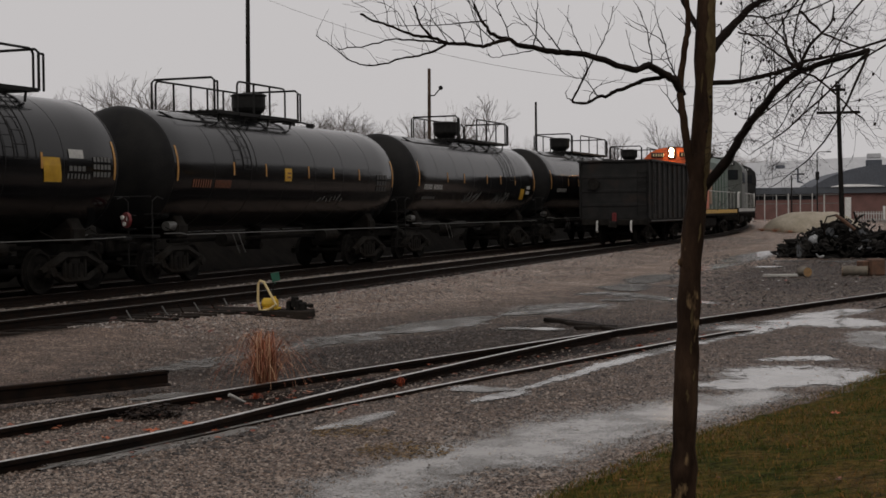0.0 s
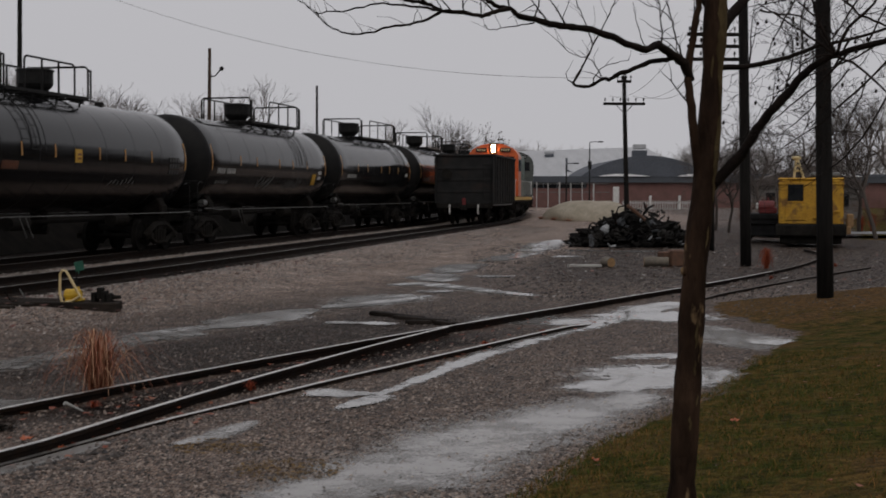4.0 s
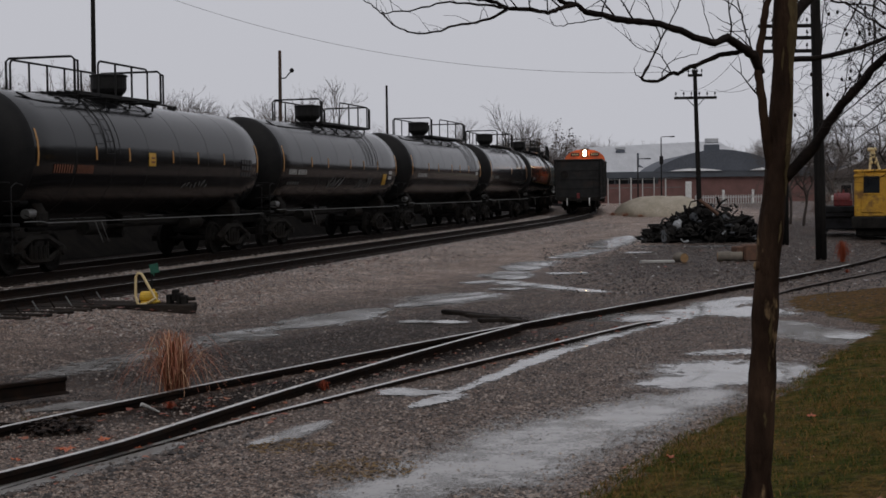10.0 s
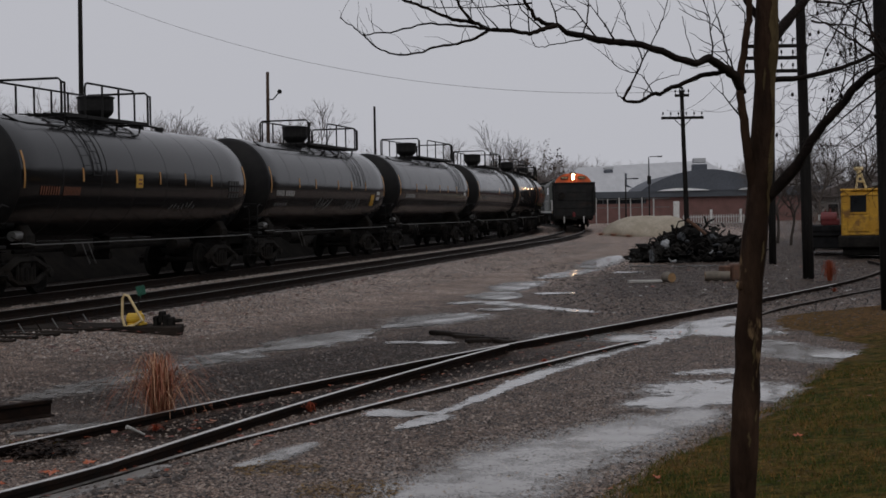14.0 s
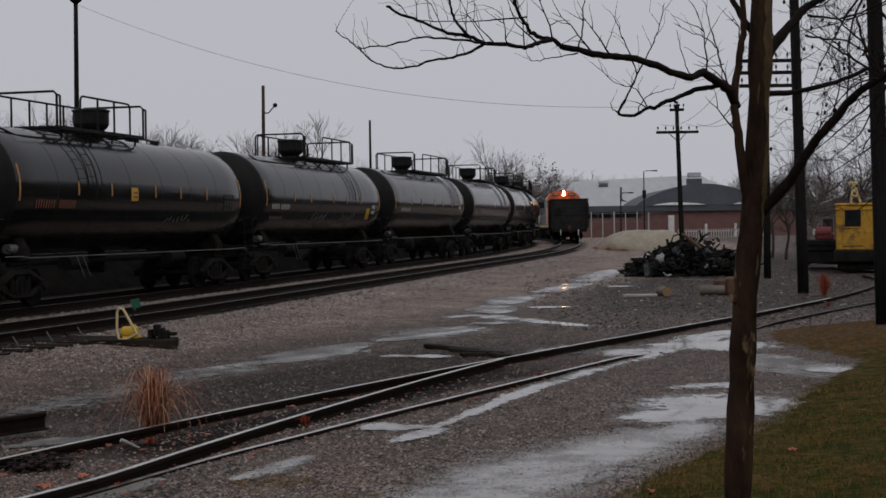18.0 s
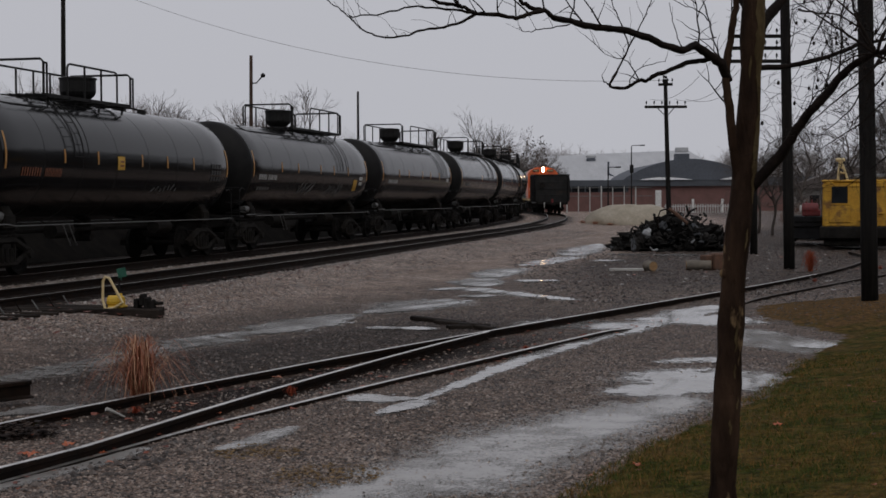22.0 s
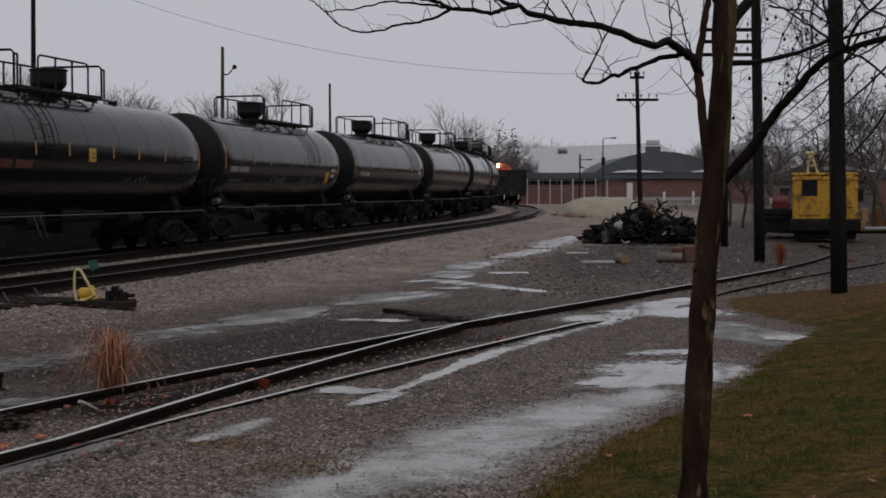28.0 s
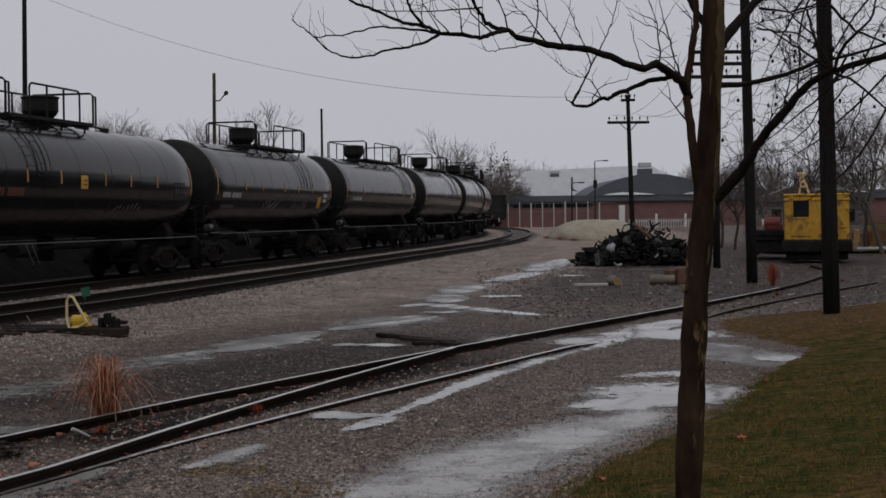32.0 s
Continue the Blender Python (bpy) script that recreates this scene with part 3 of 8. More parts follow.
def ground_material():
    m = bpy.data.materials.new("gravel_yard_and_lawn")
    m.use_nodes = True
    nd, ln = m.node_tree.nodes, m.node_tree.links
    b = nd["Principled BSDF"]
    co = nd.new("ShaderNodeTexCoord")

    def tex(kind, scale, detail=5.0):
        n = nd.new(kind)
        n.inputs["Scale"].default_value = scale
        if kind == "ShaderNodeTexNoise":
            n.inputs["Detail"].default_value = detail
        ln.new(co.outputs["Object"], n.inputs["Vector"])
        return n

    def ramp_of(src, stops):
        r = nd.new("ShaderNodeValToRGB")
        while len(r.color_ramp.elements) < len(stops):
            r.color_ramp.elements.new(0.5)
        for e, (pos, c) in zip(r.color_ramp.elements, stops):
            e.position, e.color = pos, (*c, 1)
        if src.type == 'RGBA':
            sep = nd.new("ShaderNodeSeparateColor")
            ln.new(src, sep.inputs[0])
            src = sep.outputs[0]
        ln.new(src, r.inputs["Fac"])
        return r.outputs["Color"]

    def mixed(fac, a, c, mode='MIX'):
        x = nd.new("ShaderNodeMix")
        x.data_type, x.blend_type = 'RGBA', mode
        if isinstance(fac, float):
            x.inputs[0].default_value = fac
        else:
            ln.new(fac, x.inputs[0])
        for sock, v in ((x.inputs[6], a), (x.inputs[7], c)):
            if isinstance(v, tuple):
                sock.default_value = (*v, 1)
            else:
                ln.new(v, sock)
        return x.outputs[2]

    def attribute(name):
        a = nd.new("ShaderNodeAttribute")
        a.attribute_name = name
        return a.outputs["Fac"]

    def math_of(op, a, c):
        x = nd.new("ShaderNodeMath")
        x.operation = op
        for sock, v in zip(x.inputs, (a, c)):
            if isinstance(v, float):
                sock.default_value = v
            else:
                ln.new(v, sock)
        return x.outputs[0]

    stones = tex("ShaderNodeTexVoronoi", 36.0)
    stones_small = tex("ShaderNodeTexVoronoi", 85.0)
    n_edge = tex("ShaderNodeTexNoise", 11.0, 6.0)
    n_mid, n_big, n_fine = tex("ShaderNodeTexNoise", 2.6), tex("ShaderNodeTexNoise", 0.45), tex("ShaderNodeTexNoise", 85.0, 3.0)
    stone_c = ramp_of(stones.outputs["Color"], [(0.08, (0.06, 0.04, 0.031)), (0.5, (0.18, 0.13, 0.102)), (0.8, (0.28, 0.213, 0.17)), (0.98, (0.46, 0.38, 0.32))])
    small_c = ramp_of(stones_small.outputs["Color"], [(0.1, (0.062, 0.042, 0.032)), (0.6, (0.19, 0.138, 0.107)), (0.95, (0.37, 0.29, 0.23))])
    gravel = mixed(0.4, stone_c, small_c)
    mud = ramp_of(n_mid.outputs["Fac"], [(0.35, (0.065, 0.048, 0.037)), (0.65, (0.16, 0.122, 0.096))])
    patch = ramp_of(n_big.outputs["Fac"], [(0.42, (0, 0, 0)), (0.62, (1, 1, 1))])
    col = mixed(patch, gravel, mixed(0.6, gravel, mud))
    pale_c = ramp_of(stones.outputs["Color"], [(0.1, (0.12, 0.098, 0.085)), (0.5, (0.56, 0.485, 0.43)), (0.9, (0.92, 0.83, 0.76))])
    col = mixed(math_of('MULTIPLY', attribute("pale"), 0.95), col, pale_c)
    gaps = ramp_of(stones.outputs["Distance"], [(0.24, (1, 1, 1)), (0.54, (0.14, 0.12, 0.105))])
    col = mixed(0.85, col, gaps, 'MULTIPLY')
    swell = ramp_of(n_mid.outputs["Fac"], [(0.3, (0.48, 0.455, 0.435)), (0.7, (1.42, 1.4, 1.38))])
    col = mixed(0.8, col, swell, 'MULTIPLY')
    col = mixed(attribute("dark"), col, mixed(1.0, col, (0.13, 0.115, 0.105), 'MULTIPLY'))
    broad = ramp_of(n_big.outputs["Fac"], [(0.4, (0.86, 0.77, 0.71)), (0.62, (1.24, 1.18, 1.15))])
    col = mixed(1.0, col, broad, 'MULTIPLY')
    col = mixed(1.0, col, (1.36, 1.25, 1.19), 'MULTIPLY')
    wetness = attribute("wet")
    fray = math_of('ADD', math_of('MULTIPLY', math_of('SUBTRACT', n_mid.outputs["Fac"], 0.5), 0.55), math_of('MULTIPLY', math_of('SUBTRACT', n_edge.outputs["Fac"], 0.5), 0.5))
    silt_at = math_of('ADD', wetness, fray)
    silt_mask = ramp_of(silt_at, [(0.42, (0, 0, 0)), (0.62, (1, 1, 1))])
    silt = ramp_of(n_edge.outputs["Fac"], [(0.35, (0.2, 0.182, 0.165)), (0.65, (0.33, 0.307, 0.285))])
    col = mixed(math_of('MULTIPLY', silt_mask, 0.85), col, silt)
    turf = ramp_of(n_fine.outputs["Fac"], [(0.3, (0.022, 0.02, 0.005)), (0.5, (0.062, 0.057, 0.011)), (0.75, (0.17, 0.108, 0.03))])
    brown = ramp_of(n_mid.outputs["Fac"], [(0.4, (0.185, 0.108, 0.036)), (0.6, (0.05, 0.064, 0.013))])
    turf = mixed(0.6, turf, brown)
    clump = ramp_of(n_edge.outputs["Fac"], [(0.36, (0.45, 0.5, 0.42)), (0.64, (1.45, 1.5, 1.4))])
    turf = mixed(0.85, turf, clump, 'MULTIPLY')
    turf = mixed(math_of('MULTIPLY', attribute("sere"), 0.75), turf, mixed(0.22, ramp_of(n_edge.outputs["Fac"], [(0.35, (0.09, 0.05, 0.018)), (0.65, (0.27, 0.13, 0.042))]), small_c))
    g_edge = math_of('ADD', attribute("grass"), math_of('MULTIPLY', math_of('SUBTRACT', n_mid.outputs["Fac"], 0.5), 0.7))
    g_mask = ramp_of(g_edge, [(0.46, (0, 0, 0)), (0.58, (1, 1, 1))])
    col = mixed(g_mask, col, turf)
    ln.new(col, b.inputs["Base Color"])
    rough_w = nd.new("ShaderNodeMapRange")
    rough_w.inputs[1].default_value, rough_w.inputs[2].default_value = 0.4, 0.7
    rough_w.inputs[3].default_value, rough_w.inputs[4].default_value = 0.55, 0.16
    ln.new(silt_at, rough_w.inputs[0])
    rg = nd.new("ShaderNodeMix")
    rg.inputs[3].default_value = 0.75
    ln.new(g_mask, rg.inputs[0])
    ln.new(rough_w.outputs[0], rg.inputs[2])
    ln.new(rg.outputs[0], b.inputs["Roughness"])
    sp = nd.new("ShaderNodeMapRange")
    sp.inputs[3].default_value, sp.inputs[4].default_value = 0.35, 0.02
    ln.new(math_of('MAXIMUM', attribute("dark"), g_mask), sp.inputs[0])
    ln.new(sp.outputs[0], b.inputs["Specular IOR Level"])
    bp = nd.new("ShaderNodeBump")
    bp.inputs["Strength"].default_value, bp.inputs["Distance"].default_value = 1.0, 0.075
    high = math_of('ADD', math_of('MULTIPLY', stones.outputs["Distance"], -1.0), math_of('MULTIPLY', n_fine.outputs["Fac"], 0.4))
    ln.new(high, bp.inputs["Height"])
    ln.new(bp.outputs[0], b.inputs["Normal"])
    return m


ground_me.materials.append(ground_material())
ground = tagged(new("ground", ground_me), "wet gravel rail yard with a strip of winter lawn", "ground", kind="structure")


def water_material(name, gains, c1, c2, rough, e0, e1):
    """Milky rain water whose rim frays out between the stones."""
    m = bpy.data.materials.new(name)
    m.use_nodes = True
    nd, ln = m.node_tree.nodes, m.node_tree.links
    b, out = nd["Principled BSDF"], nd["Material Output"]
    co, n, r = nd.new("ShaderNodeTexCoord"), nd.new("ShaderNodeTexNoise"), nd.new("ShaderNodeValToRGB")
    n.inputs["Scale"].default_value = 5.0
    r.color_ramp.elements[0].color, r.color_ramp.elements[1].color = (*c1, 1), (*c2, 1)
    ln.new(co.outputs["Object"], n.inputs["Vector"])
    ln.new(n.outputs["Fac"], r.inputs["Fac"])
    ln.new(r.outputs["Color"], b.inputs["Base Color"])
    b.inputs["Roughness"].default_value = rough
    b.inputs["IOR"].default_value = 1.36
    bp, n2 = nd.new("ShaderNodeBump"), nd.new("ShaderNodeTexNoise")
    n2.inputs["Scale"].default_value = 14.0
    bp.inputs["Strength"].default_value, bp.inputs["Distance"].default_value = 0.05, 0.01
    ln.new(co.outputs["Object"], n2.inputs["Vector"])
    ln.new(n2.outputs["Fac"], bp.inputs["Height"])
    ln.new(bp.outputs[0], b.inputs["Normal"])
    deep = nd.new("ShaderNodeAttribute")
    deep.attribute_name = "deep"
    total = deep.outputs["Fac"]
    for scale, detail, gain in gains:
        k, mul, add = nd.new("ShaderNodeTexNoise"), nd.new("ShaderNodeMath"), nd.new("ShaderNodeMath")
        k.inputs["Scale"].default_value, k.inputs["Detail"].default_value = scale, detail
        mul.operation = 'MULTIPLY_ADD'
        mul.inputs[1].default_value, mul.inputs[2].default_value = gain, -0.5 * gain
        add.operation = 'ADD'
        ln.new(co.outputs["Object"], k.inputs["Vector"])
        ln.new(k.outputs["Fac"], mul.inputs[0])
        ln.new(total, add.inputs[0])
        ln.new(mul.outputs[0], add.inputs[1])
        total = add.outputs[0]
    edge = nd.new("ShaderNodeMapRange")
    edge.inputs[1].default_value, edge.inputs[2].default_value = e0, e1
    ln.new(total, edge.inputs[0])
    clear, mix = nd.new("ShaderNodeBsdfTransparent"), nd.new("ShaderNodeMixShader")
    ln.new(edge.outputs[0], mix.inputs[0])
    ln.new(clear.outputs[0], mix.inputs[1])
    ln.new(b.outputs[0], mix.inputs[2])
    ln.new(mix.outputs[0], out.inputs["Surface"])
    return m


M_WATER = water_material("shallow_rain_water", ((1.2, 3.0, 0.8), (3.6, 3.0, 1.5), (10.0, 4.0, 1.3), (30.0, 3.0, 1.2)), (0.2, 0.19, 0.18), (0.32, 0.31, 0.3), 0.13, 0.28, 0.5)
M_FILM = water_material("film_of_silty_water", ((0.9, 3.0, 0.9), (2.5, 3.0, 0.7), (9.0, 4.0, 0.4), (34.0, 3.0, 0.9)), (0.2, 0.187, 0.175), (0.3, 0.285, 0.27), 0.22, 0.12, 0.6)


def lies_at(x, y):
    """The ground sheet's own height, read between its grid lines."""
    i, j = np.clip(np.searchsorted(gx, x) - 1, 0, nx - 2), np.clip(np.searchsorted(gy, y) - 1, 0, ny - 2)
    u, v = (x - gx[i]) / (gx[i + 1] - gx[i]), (y - gy[j]) / (gy[j + 1] - gy[j])
    return (GZ[j, i] * (1 - u) + GZ[j, i + 1] * u) * (1 - v) + (GZ[j + 1, i] * (1 - u) + GZ[j + 1, i + 1] * u) * v


def puddle(spine, number, gain):
    """A shallow sheet of water over the spine, deep along it and running out at the rim."""
    pad = 1.5 * max(w for _, _, w in spine)
    x0, x1 = min(p[0] for p in spine) - pad, max(p[0] for p in spine) + pad
    y0, y1 = min(p[1] for p in spine) - pad, max(p[1] for p in spine) + pad
    step = min(0.16, max(0.05, min(w for _, _, w in spine) * 0.5))
    X, Y = np.meshgrid(np.arange(x0, x1 + step, step), np.arange(y0, y1 + step, step))
    best = np.full(X.shape, -9.0)
    rim = 0.6 * np.maximum(into_grass(X, Y) + 0.15, 0)
    for (ax, ay, aw), (bx, by, bw) in zip(spine, spine[1:]):
        t = np.clip(((X - ax) * (bx - ax) + (Y - ay) * (by - ay)) / ((bx - ax) ** 2 + (by - ay) ** 2), 0, 1)
        best = np.maximum(best, 1 - np.hypot(X - ax - t * (bx - ax), Y - ay - t * (by - ay)) / (aw + t * (bw - aw)))
    best = best - 4 * rim
    Z = lies_at(X, Y) + 0.007 + 0.0005 * number
    h, w = X.shape
    keep = best > -0.75
    ids = np.arange(h * w).reshape(h, w)
    on = keep[:-1, :-1] & keep[:-1, 1:] & keep[1:, 1:] & keep[1:, :-1]
    q = np.stack([ids[:-1, :-1], ids[:-1, 1:], ids[1:, 1:], ids[1:, :-1]], -1)[on]
    used = np.unique(q)
    back = np.full(h * w, -1)
    back[used] = np.arange(len(used))
    me = bpy.data.meshes.new("puddle")
    me.from_pydata(np.stack([X, Y, Z], -1).reshape(-1, 3)[used].tolist(), [], back[q].tolist())
    for p in me.polygons:
        p.use_smooth = True
    at = me.attributes.new("deep", 'FLOAT', 'POINT')
    at.data.foreach_set("value", (np.clip(best.ravel()[used] * 1.1 + 0.42, -1, 1) * gain).astype(np.float32))
    me.materials.append(M_FILM if number in (0, 6, 12, 13) else M_WATER)
    return tagged(new("puddle", me), "shallow rain puddle on the gravel mirroring the grey sky", "puddle", "puddles in the yard", "structure")


for number, spine in enumerate(PUDDLES):
    wide = {0: 1.35, 6: 1.05, 7: 0.75, 1: 0.72, 3: 1.0, 16: 0.8, 17: 0.8}.get(number, 1.0)
    puddle([(x, y, w * wide) for x, y, w in spine if into_grass(x, y) < 0.1], number, 0.55 if number == 0 else 0.3 if number == 6 else 0.8 if number == 12 else 0.55 if number in (2, 9) else 0.6 if number == 13 else 0.6 if number == 21 else 0.8 if number == 3 else 0.7 if number in (4, 15) else 0.75 if number == 17 else 0.9 if number > 15 else 1.0)


# ---- rails ----
RAIL = [(-.07, -.17), (.07, -.17), (.07, -.158), (.012, -.14), (.012, -.045), (.036, -.035), (.036, -.006), (.028, 0), (-.028, 0), (-.036, -.006),
        (-.036, -.035), (-.012, -.045), (-.012, -.14), (-.07, -.158)]


def rail_mesh(points):
    bm = bmesh.new()
    rows = []
    for i, p in enumerate(points):
        p = Vector(p)
        way = Vector(points[min(i + 1, len(points) - 1)]) - Vector(points[max(i - 1, 0)])
        right = Vector((way.y, -way.x, 0)).normalized()
        rows.append([bm.verts.new(p + right * a + Vector((0, 0, b))) for a, b in RAIL])
    n = len(RAIL)
    for a, b in zip(rows, rows[1:]):
        for k in range(n):
            f = bm.faces.new((a[k], a[(k + 1) % n], b[(k + 1) % n], b[k]))
            f.material_index = 1 if k == 7 else 0
    bm.faces.new(rows[0][::-1])
    bm.faces.new(rows[-1])
    bmesh.ops.recalc_face_normals(bm, faces=bm.faces)
    return bm


def track_line(s0, s1, off, step=3.0):
    pts = []
    n = int((s1 - s0) / step)
    for i in range(n + 1):
        x, y, _ = track(s0 + (s1 - s0) * i / n, off)
        pts.append((x, y, rail_z(y)))
    return pts


tie_bm = bmesh.new()
box(tie_bm, (0, 0, -0.245), (2.5, 0.22, 0.16), bevel=0.012)
tie_me = bpy.data.meshes.new("tie")
tie_bm.to_mesh(tie_me)
tie_bm.free()
tie_me.materials.append(M_TIE)
for name, off, s0, s1, t1 in (("open_track", 0.0, -56, 150, 30), ("tank_car_track", TANK_TRACK, -70, 150, -10)):
    tr = thing(name, Matrix(), "railway track of worn steel rails on dark timber ties", "track", "tracks of the yard", "structure")
    for side in (-0.755, 0.755):
        part("rail", rail_mesh(track_line(s0, s1, off + side)), (M_RAIL, M_RAIL_USED if off == 0 else M_RAIL_DULL), tr)
    s = s0 + 6
    rnd = random.Random(3)
    while s < t1:
        x, y, th = track(s, off + rnd.uniform(-.06, .06))
        same_part("tie", tie_me, tr, pose(x, y, rail_z(y) + 0.012, 0, 0, -math.degrees(th) + rnd.uniform(-1.5, 1.5)))
        s += 0.56


def spur_far(y):
    return 0.000087 * y ** 3 - 0.003504 * y ** 2 + 0.541771 * y - 8.83729 + 0.125 * max(0.0, 12.5 - y)


def spur_switch(y):
    return 0.007543 * y ** 2 + 0.095276 * y - 4.986797 - 0.13 * max(0.0, 11.2 - y) ** 1.4


spur = thing("spur_track", Matrix(), "old spur track with rusty rails half sunk in wet gravel", "track", "tracks of the yard", "structure")
for fn, y0, y1, dz in ((spur_near, 6.0, 50.0, .095), (spur_far, 9.2, 38.0, .05), (spur_switch, 6.0, 20.9, .105)):
    sunk = [(fn(y), y, dz + 0.1 * min(max((y - 16) / 24, 0), 1)) for y in np.arange(y0, y1, 0.5)]
    pts = [(x, y, z - (0.07 * float(ramp(y, 21.0, 22.6) * (1 - ramp(y, 25.5, 28))) + 0.03 * float(1 - ramp(y, 12, 16)) if fn is spur_far else 0.0)) for x, y, z in sunk]
    cut = 24 if fn is spur_far else 35
    near, far = [p for p in pts if p[1] <= cut], [p for p in pts if p[1] >= cut]
    part("rail", rail_mesh(near), (M_RAIL, M_RAIL_TOP), spur, "rusty rail with a wet bright head")
    if len(far) > 1:
        part("rail", rail_mesh(far), (M_RAIL, M_RAIL_DULL), spur, "rusty rail with a dull head")
loose = tagged(new("loose_rail"), "rusty length of old rail lying loose on the gravel", "rail")
part("rail_length", rail_mesh([(-7.6, 9.95, .22), (-6.0, 12.1, .22), (-4.45, 14.2, .22)]), (M_RAIL, M_RAIL), loose)

# an added near-black bank behind the standing cars, for the shade seen beneath them
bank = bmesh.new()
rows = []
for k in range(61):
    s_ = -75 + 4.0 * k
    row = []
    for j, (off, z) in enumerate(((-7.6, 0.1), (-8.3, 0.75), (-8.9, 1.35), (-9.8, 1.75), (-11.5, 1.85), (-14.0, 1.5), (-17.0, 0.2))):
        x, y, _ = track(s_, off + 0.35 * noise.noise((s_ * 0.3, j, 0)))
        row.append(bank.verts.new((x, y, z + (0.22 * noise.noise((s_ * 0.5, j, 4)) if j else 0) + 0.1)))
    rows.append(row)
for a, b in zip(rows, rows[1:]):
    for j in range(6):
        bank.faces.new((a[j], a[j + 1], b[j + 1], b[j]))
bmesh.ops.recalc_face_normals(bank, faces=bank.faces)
# kept near black so that the gap under the cars reads as shade
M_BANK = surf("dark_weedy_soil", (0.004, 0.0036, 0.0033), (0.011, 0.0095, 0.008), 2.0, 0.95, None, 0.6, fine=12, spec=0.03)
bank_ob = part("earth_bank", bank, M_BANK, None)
tagged(bank_ob, "added near-black bank standing in for the shade beneath the tank cars", "bank", kind="structure")

# unseen solid treeline added beyond and behind the view, to darken the tanks' reflections
woods = bmesh.new()
low, top = [], []
for k in range(181):
    a = radians(-19 - 221 * k / 180)
    r = 98 + 14 * noise.noise((k * 0.09, 0, 0))
    # height set by where the reflected dark edge falls on the tanks
    h = 14.5 + 6.5 * float(ramp(k, 30, 60)) + 4.0 * noise.noise((k * 0.21, 3, 0)) + 2.2 * noise.noise((k * 0.9, 5, 0)) + 1.2 * noise.noise((k * 2.3, 7, 0))
    x, y = -r * math.sin(a), r * math.cos(a)
    low.append((woods.verts.new((x, y, -0.5)), woods.verts.new((x * 1.06, y * 1.06, -0.5))))
    top.append((woods.verts.new((x * 1.01, y * 1.01, h)), woods.verts.new((x * 1.06, y * 1.06, h - 2))))
for k in range(180):
    for p, q in ((low, top),):
        woods.faces.new((p[k][0], p[k + 1][0], q[k + 1][0], q[k][0]))
        woods.faces.new((q[k][0], q[k + 1][0], q[k + 1][1], q[k][1]))
        woods.faces.new((q[k][1], q[k + 1][1], p[k + 1][1], p[k][1]))
M_WOODS = surf("far_bare_woods", (0.03, 0.027, 0.024), (0.06, 0.053, 0.047), 0.5, 0.95, None, 0.5, fine=4, spec=0.1)
tagged(part("backdrop_woods", woods, M_WOODS, None), "unseen dark treeline added round the yard for the tank cars to reflect", "woods", kind="structure")


# ---- railway vehicles: x to the right, y along the track, z from the railhead ----
def wheelset_mesh(r=0.46):
    bm = bmesh.new()
    for side in (-0.755, 0.755):
        k = 1 if side > 0 else -1
        lathe(bm, [(side - 0.06 * k, r + 0.03), (side - 0.03 * k, r + 0.03), (side - 0.025 * k, r), (side + 0.07 * k, r - 0.01), (side + 0.07 * k, r - 0.07),
                   (side + 0.03 * k, r - 0.1), (side + 0.02 * k, 0.16), (side + 0.08 * k, 0.13), (side + 0.1 * k, 0.05)], 24, 'X')
        for a in range(6):
            t = a * math.pi / 3
            rod(bm, (side + 0.045 * k, 0.25 * math.cos(t), 0.25 * math.sin(t)), (side + 0.052 * k, 0.25 * math.cos(t), 0.25 * math.sin(t)), 0.035, n=6)
    rod(bm, (-0.95, 0, 0), (0.95, 0, 0), 0.075, n=10)
    me = bpy.data.meshes.new("wheelset")
    bm.to_mesh(me)
    bm.free()
    me.materials.append(M_WHEEL)
    return me


def truck_frame_mesh(half=0.9):
    """Cast side frames, springs and bolster."""
    bm = bmesh.new()
    for side in (-1, 1):
        x = side * 1.0
        tube(bm, [(x, -half - 0.25, 0.47), (x, -half, 0.56), (x, -0.35, 0.78), (x, 0.35, 0.78), (x, half, 0.56), (x, half + 0.25, 0.47)], [0.07, 0.1, 0.09, 0.09, 0.1, 0.07], 6)
        tube(bm, [(x, -half, 0.48), (x, -0.4, 0.26), (x, 0.4, 0.26), (x, half, 0.48)], [0.06, 0.07, 0.07, 0.06], 6)
        for k in (-1, 1):
            rod(bm, (x, k * half, 0.36), (x, k * half, 0.6), 0.13, n=8)
            rod(bm, (x - 0.05 * side, k * half, 0.46), (x + 0.16 * side, k * half, 0.46), 0.1, n=10)
            rod(bm, (x, k * 0.36, 0.3), (x, k * 0.36, 0.74), 0.05, n=6)
        for k in (-.2, 0, .2):
            rod(bm, (x, k, 0.3), (x, k, 0.62), 0.075, n=8)
    box(bm, (0, 0, 0.68), (2.1, 0.36, 0.2), bevel=0.03)
    me = bpy.data.meshes.new("truck_frame")
    bm.to_mesh(me)
    bm.free()
    me.materials.append(M_GRIME)
    return me


ME_WHEELSET, ME_TRUCK = wheelset_mesh(), truck_frame_mesh()
ME_TRUCK3 = truck_frame_mesh(1.7)


def coupler(bm, y, way):
    box(bm, (0, y, 0.86), (0.2, 0.7, 0.2), bevel=0.03)
    box(bm, (0.06, y + way * 0.4, 0.86), (0.34, 0.26, 0.3), bevel=0.05)


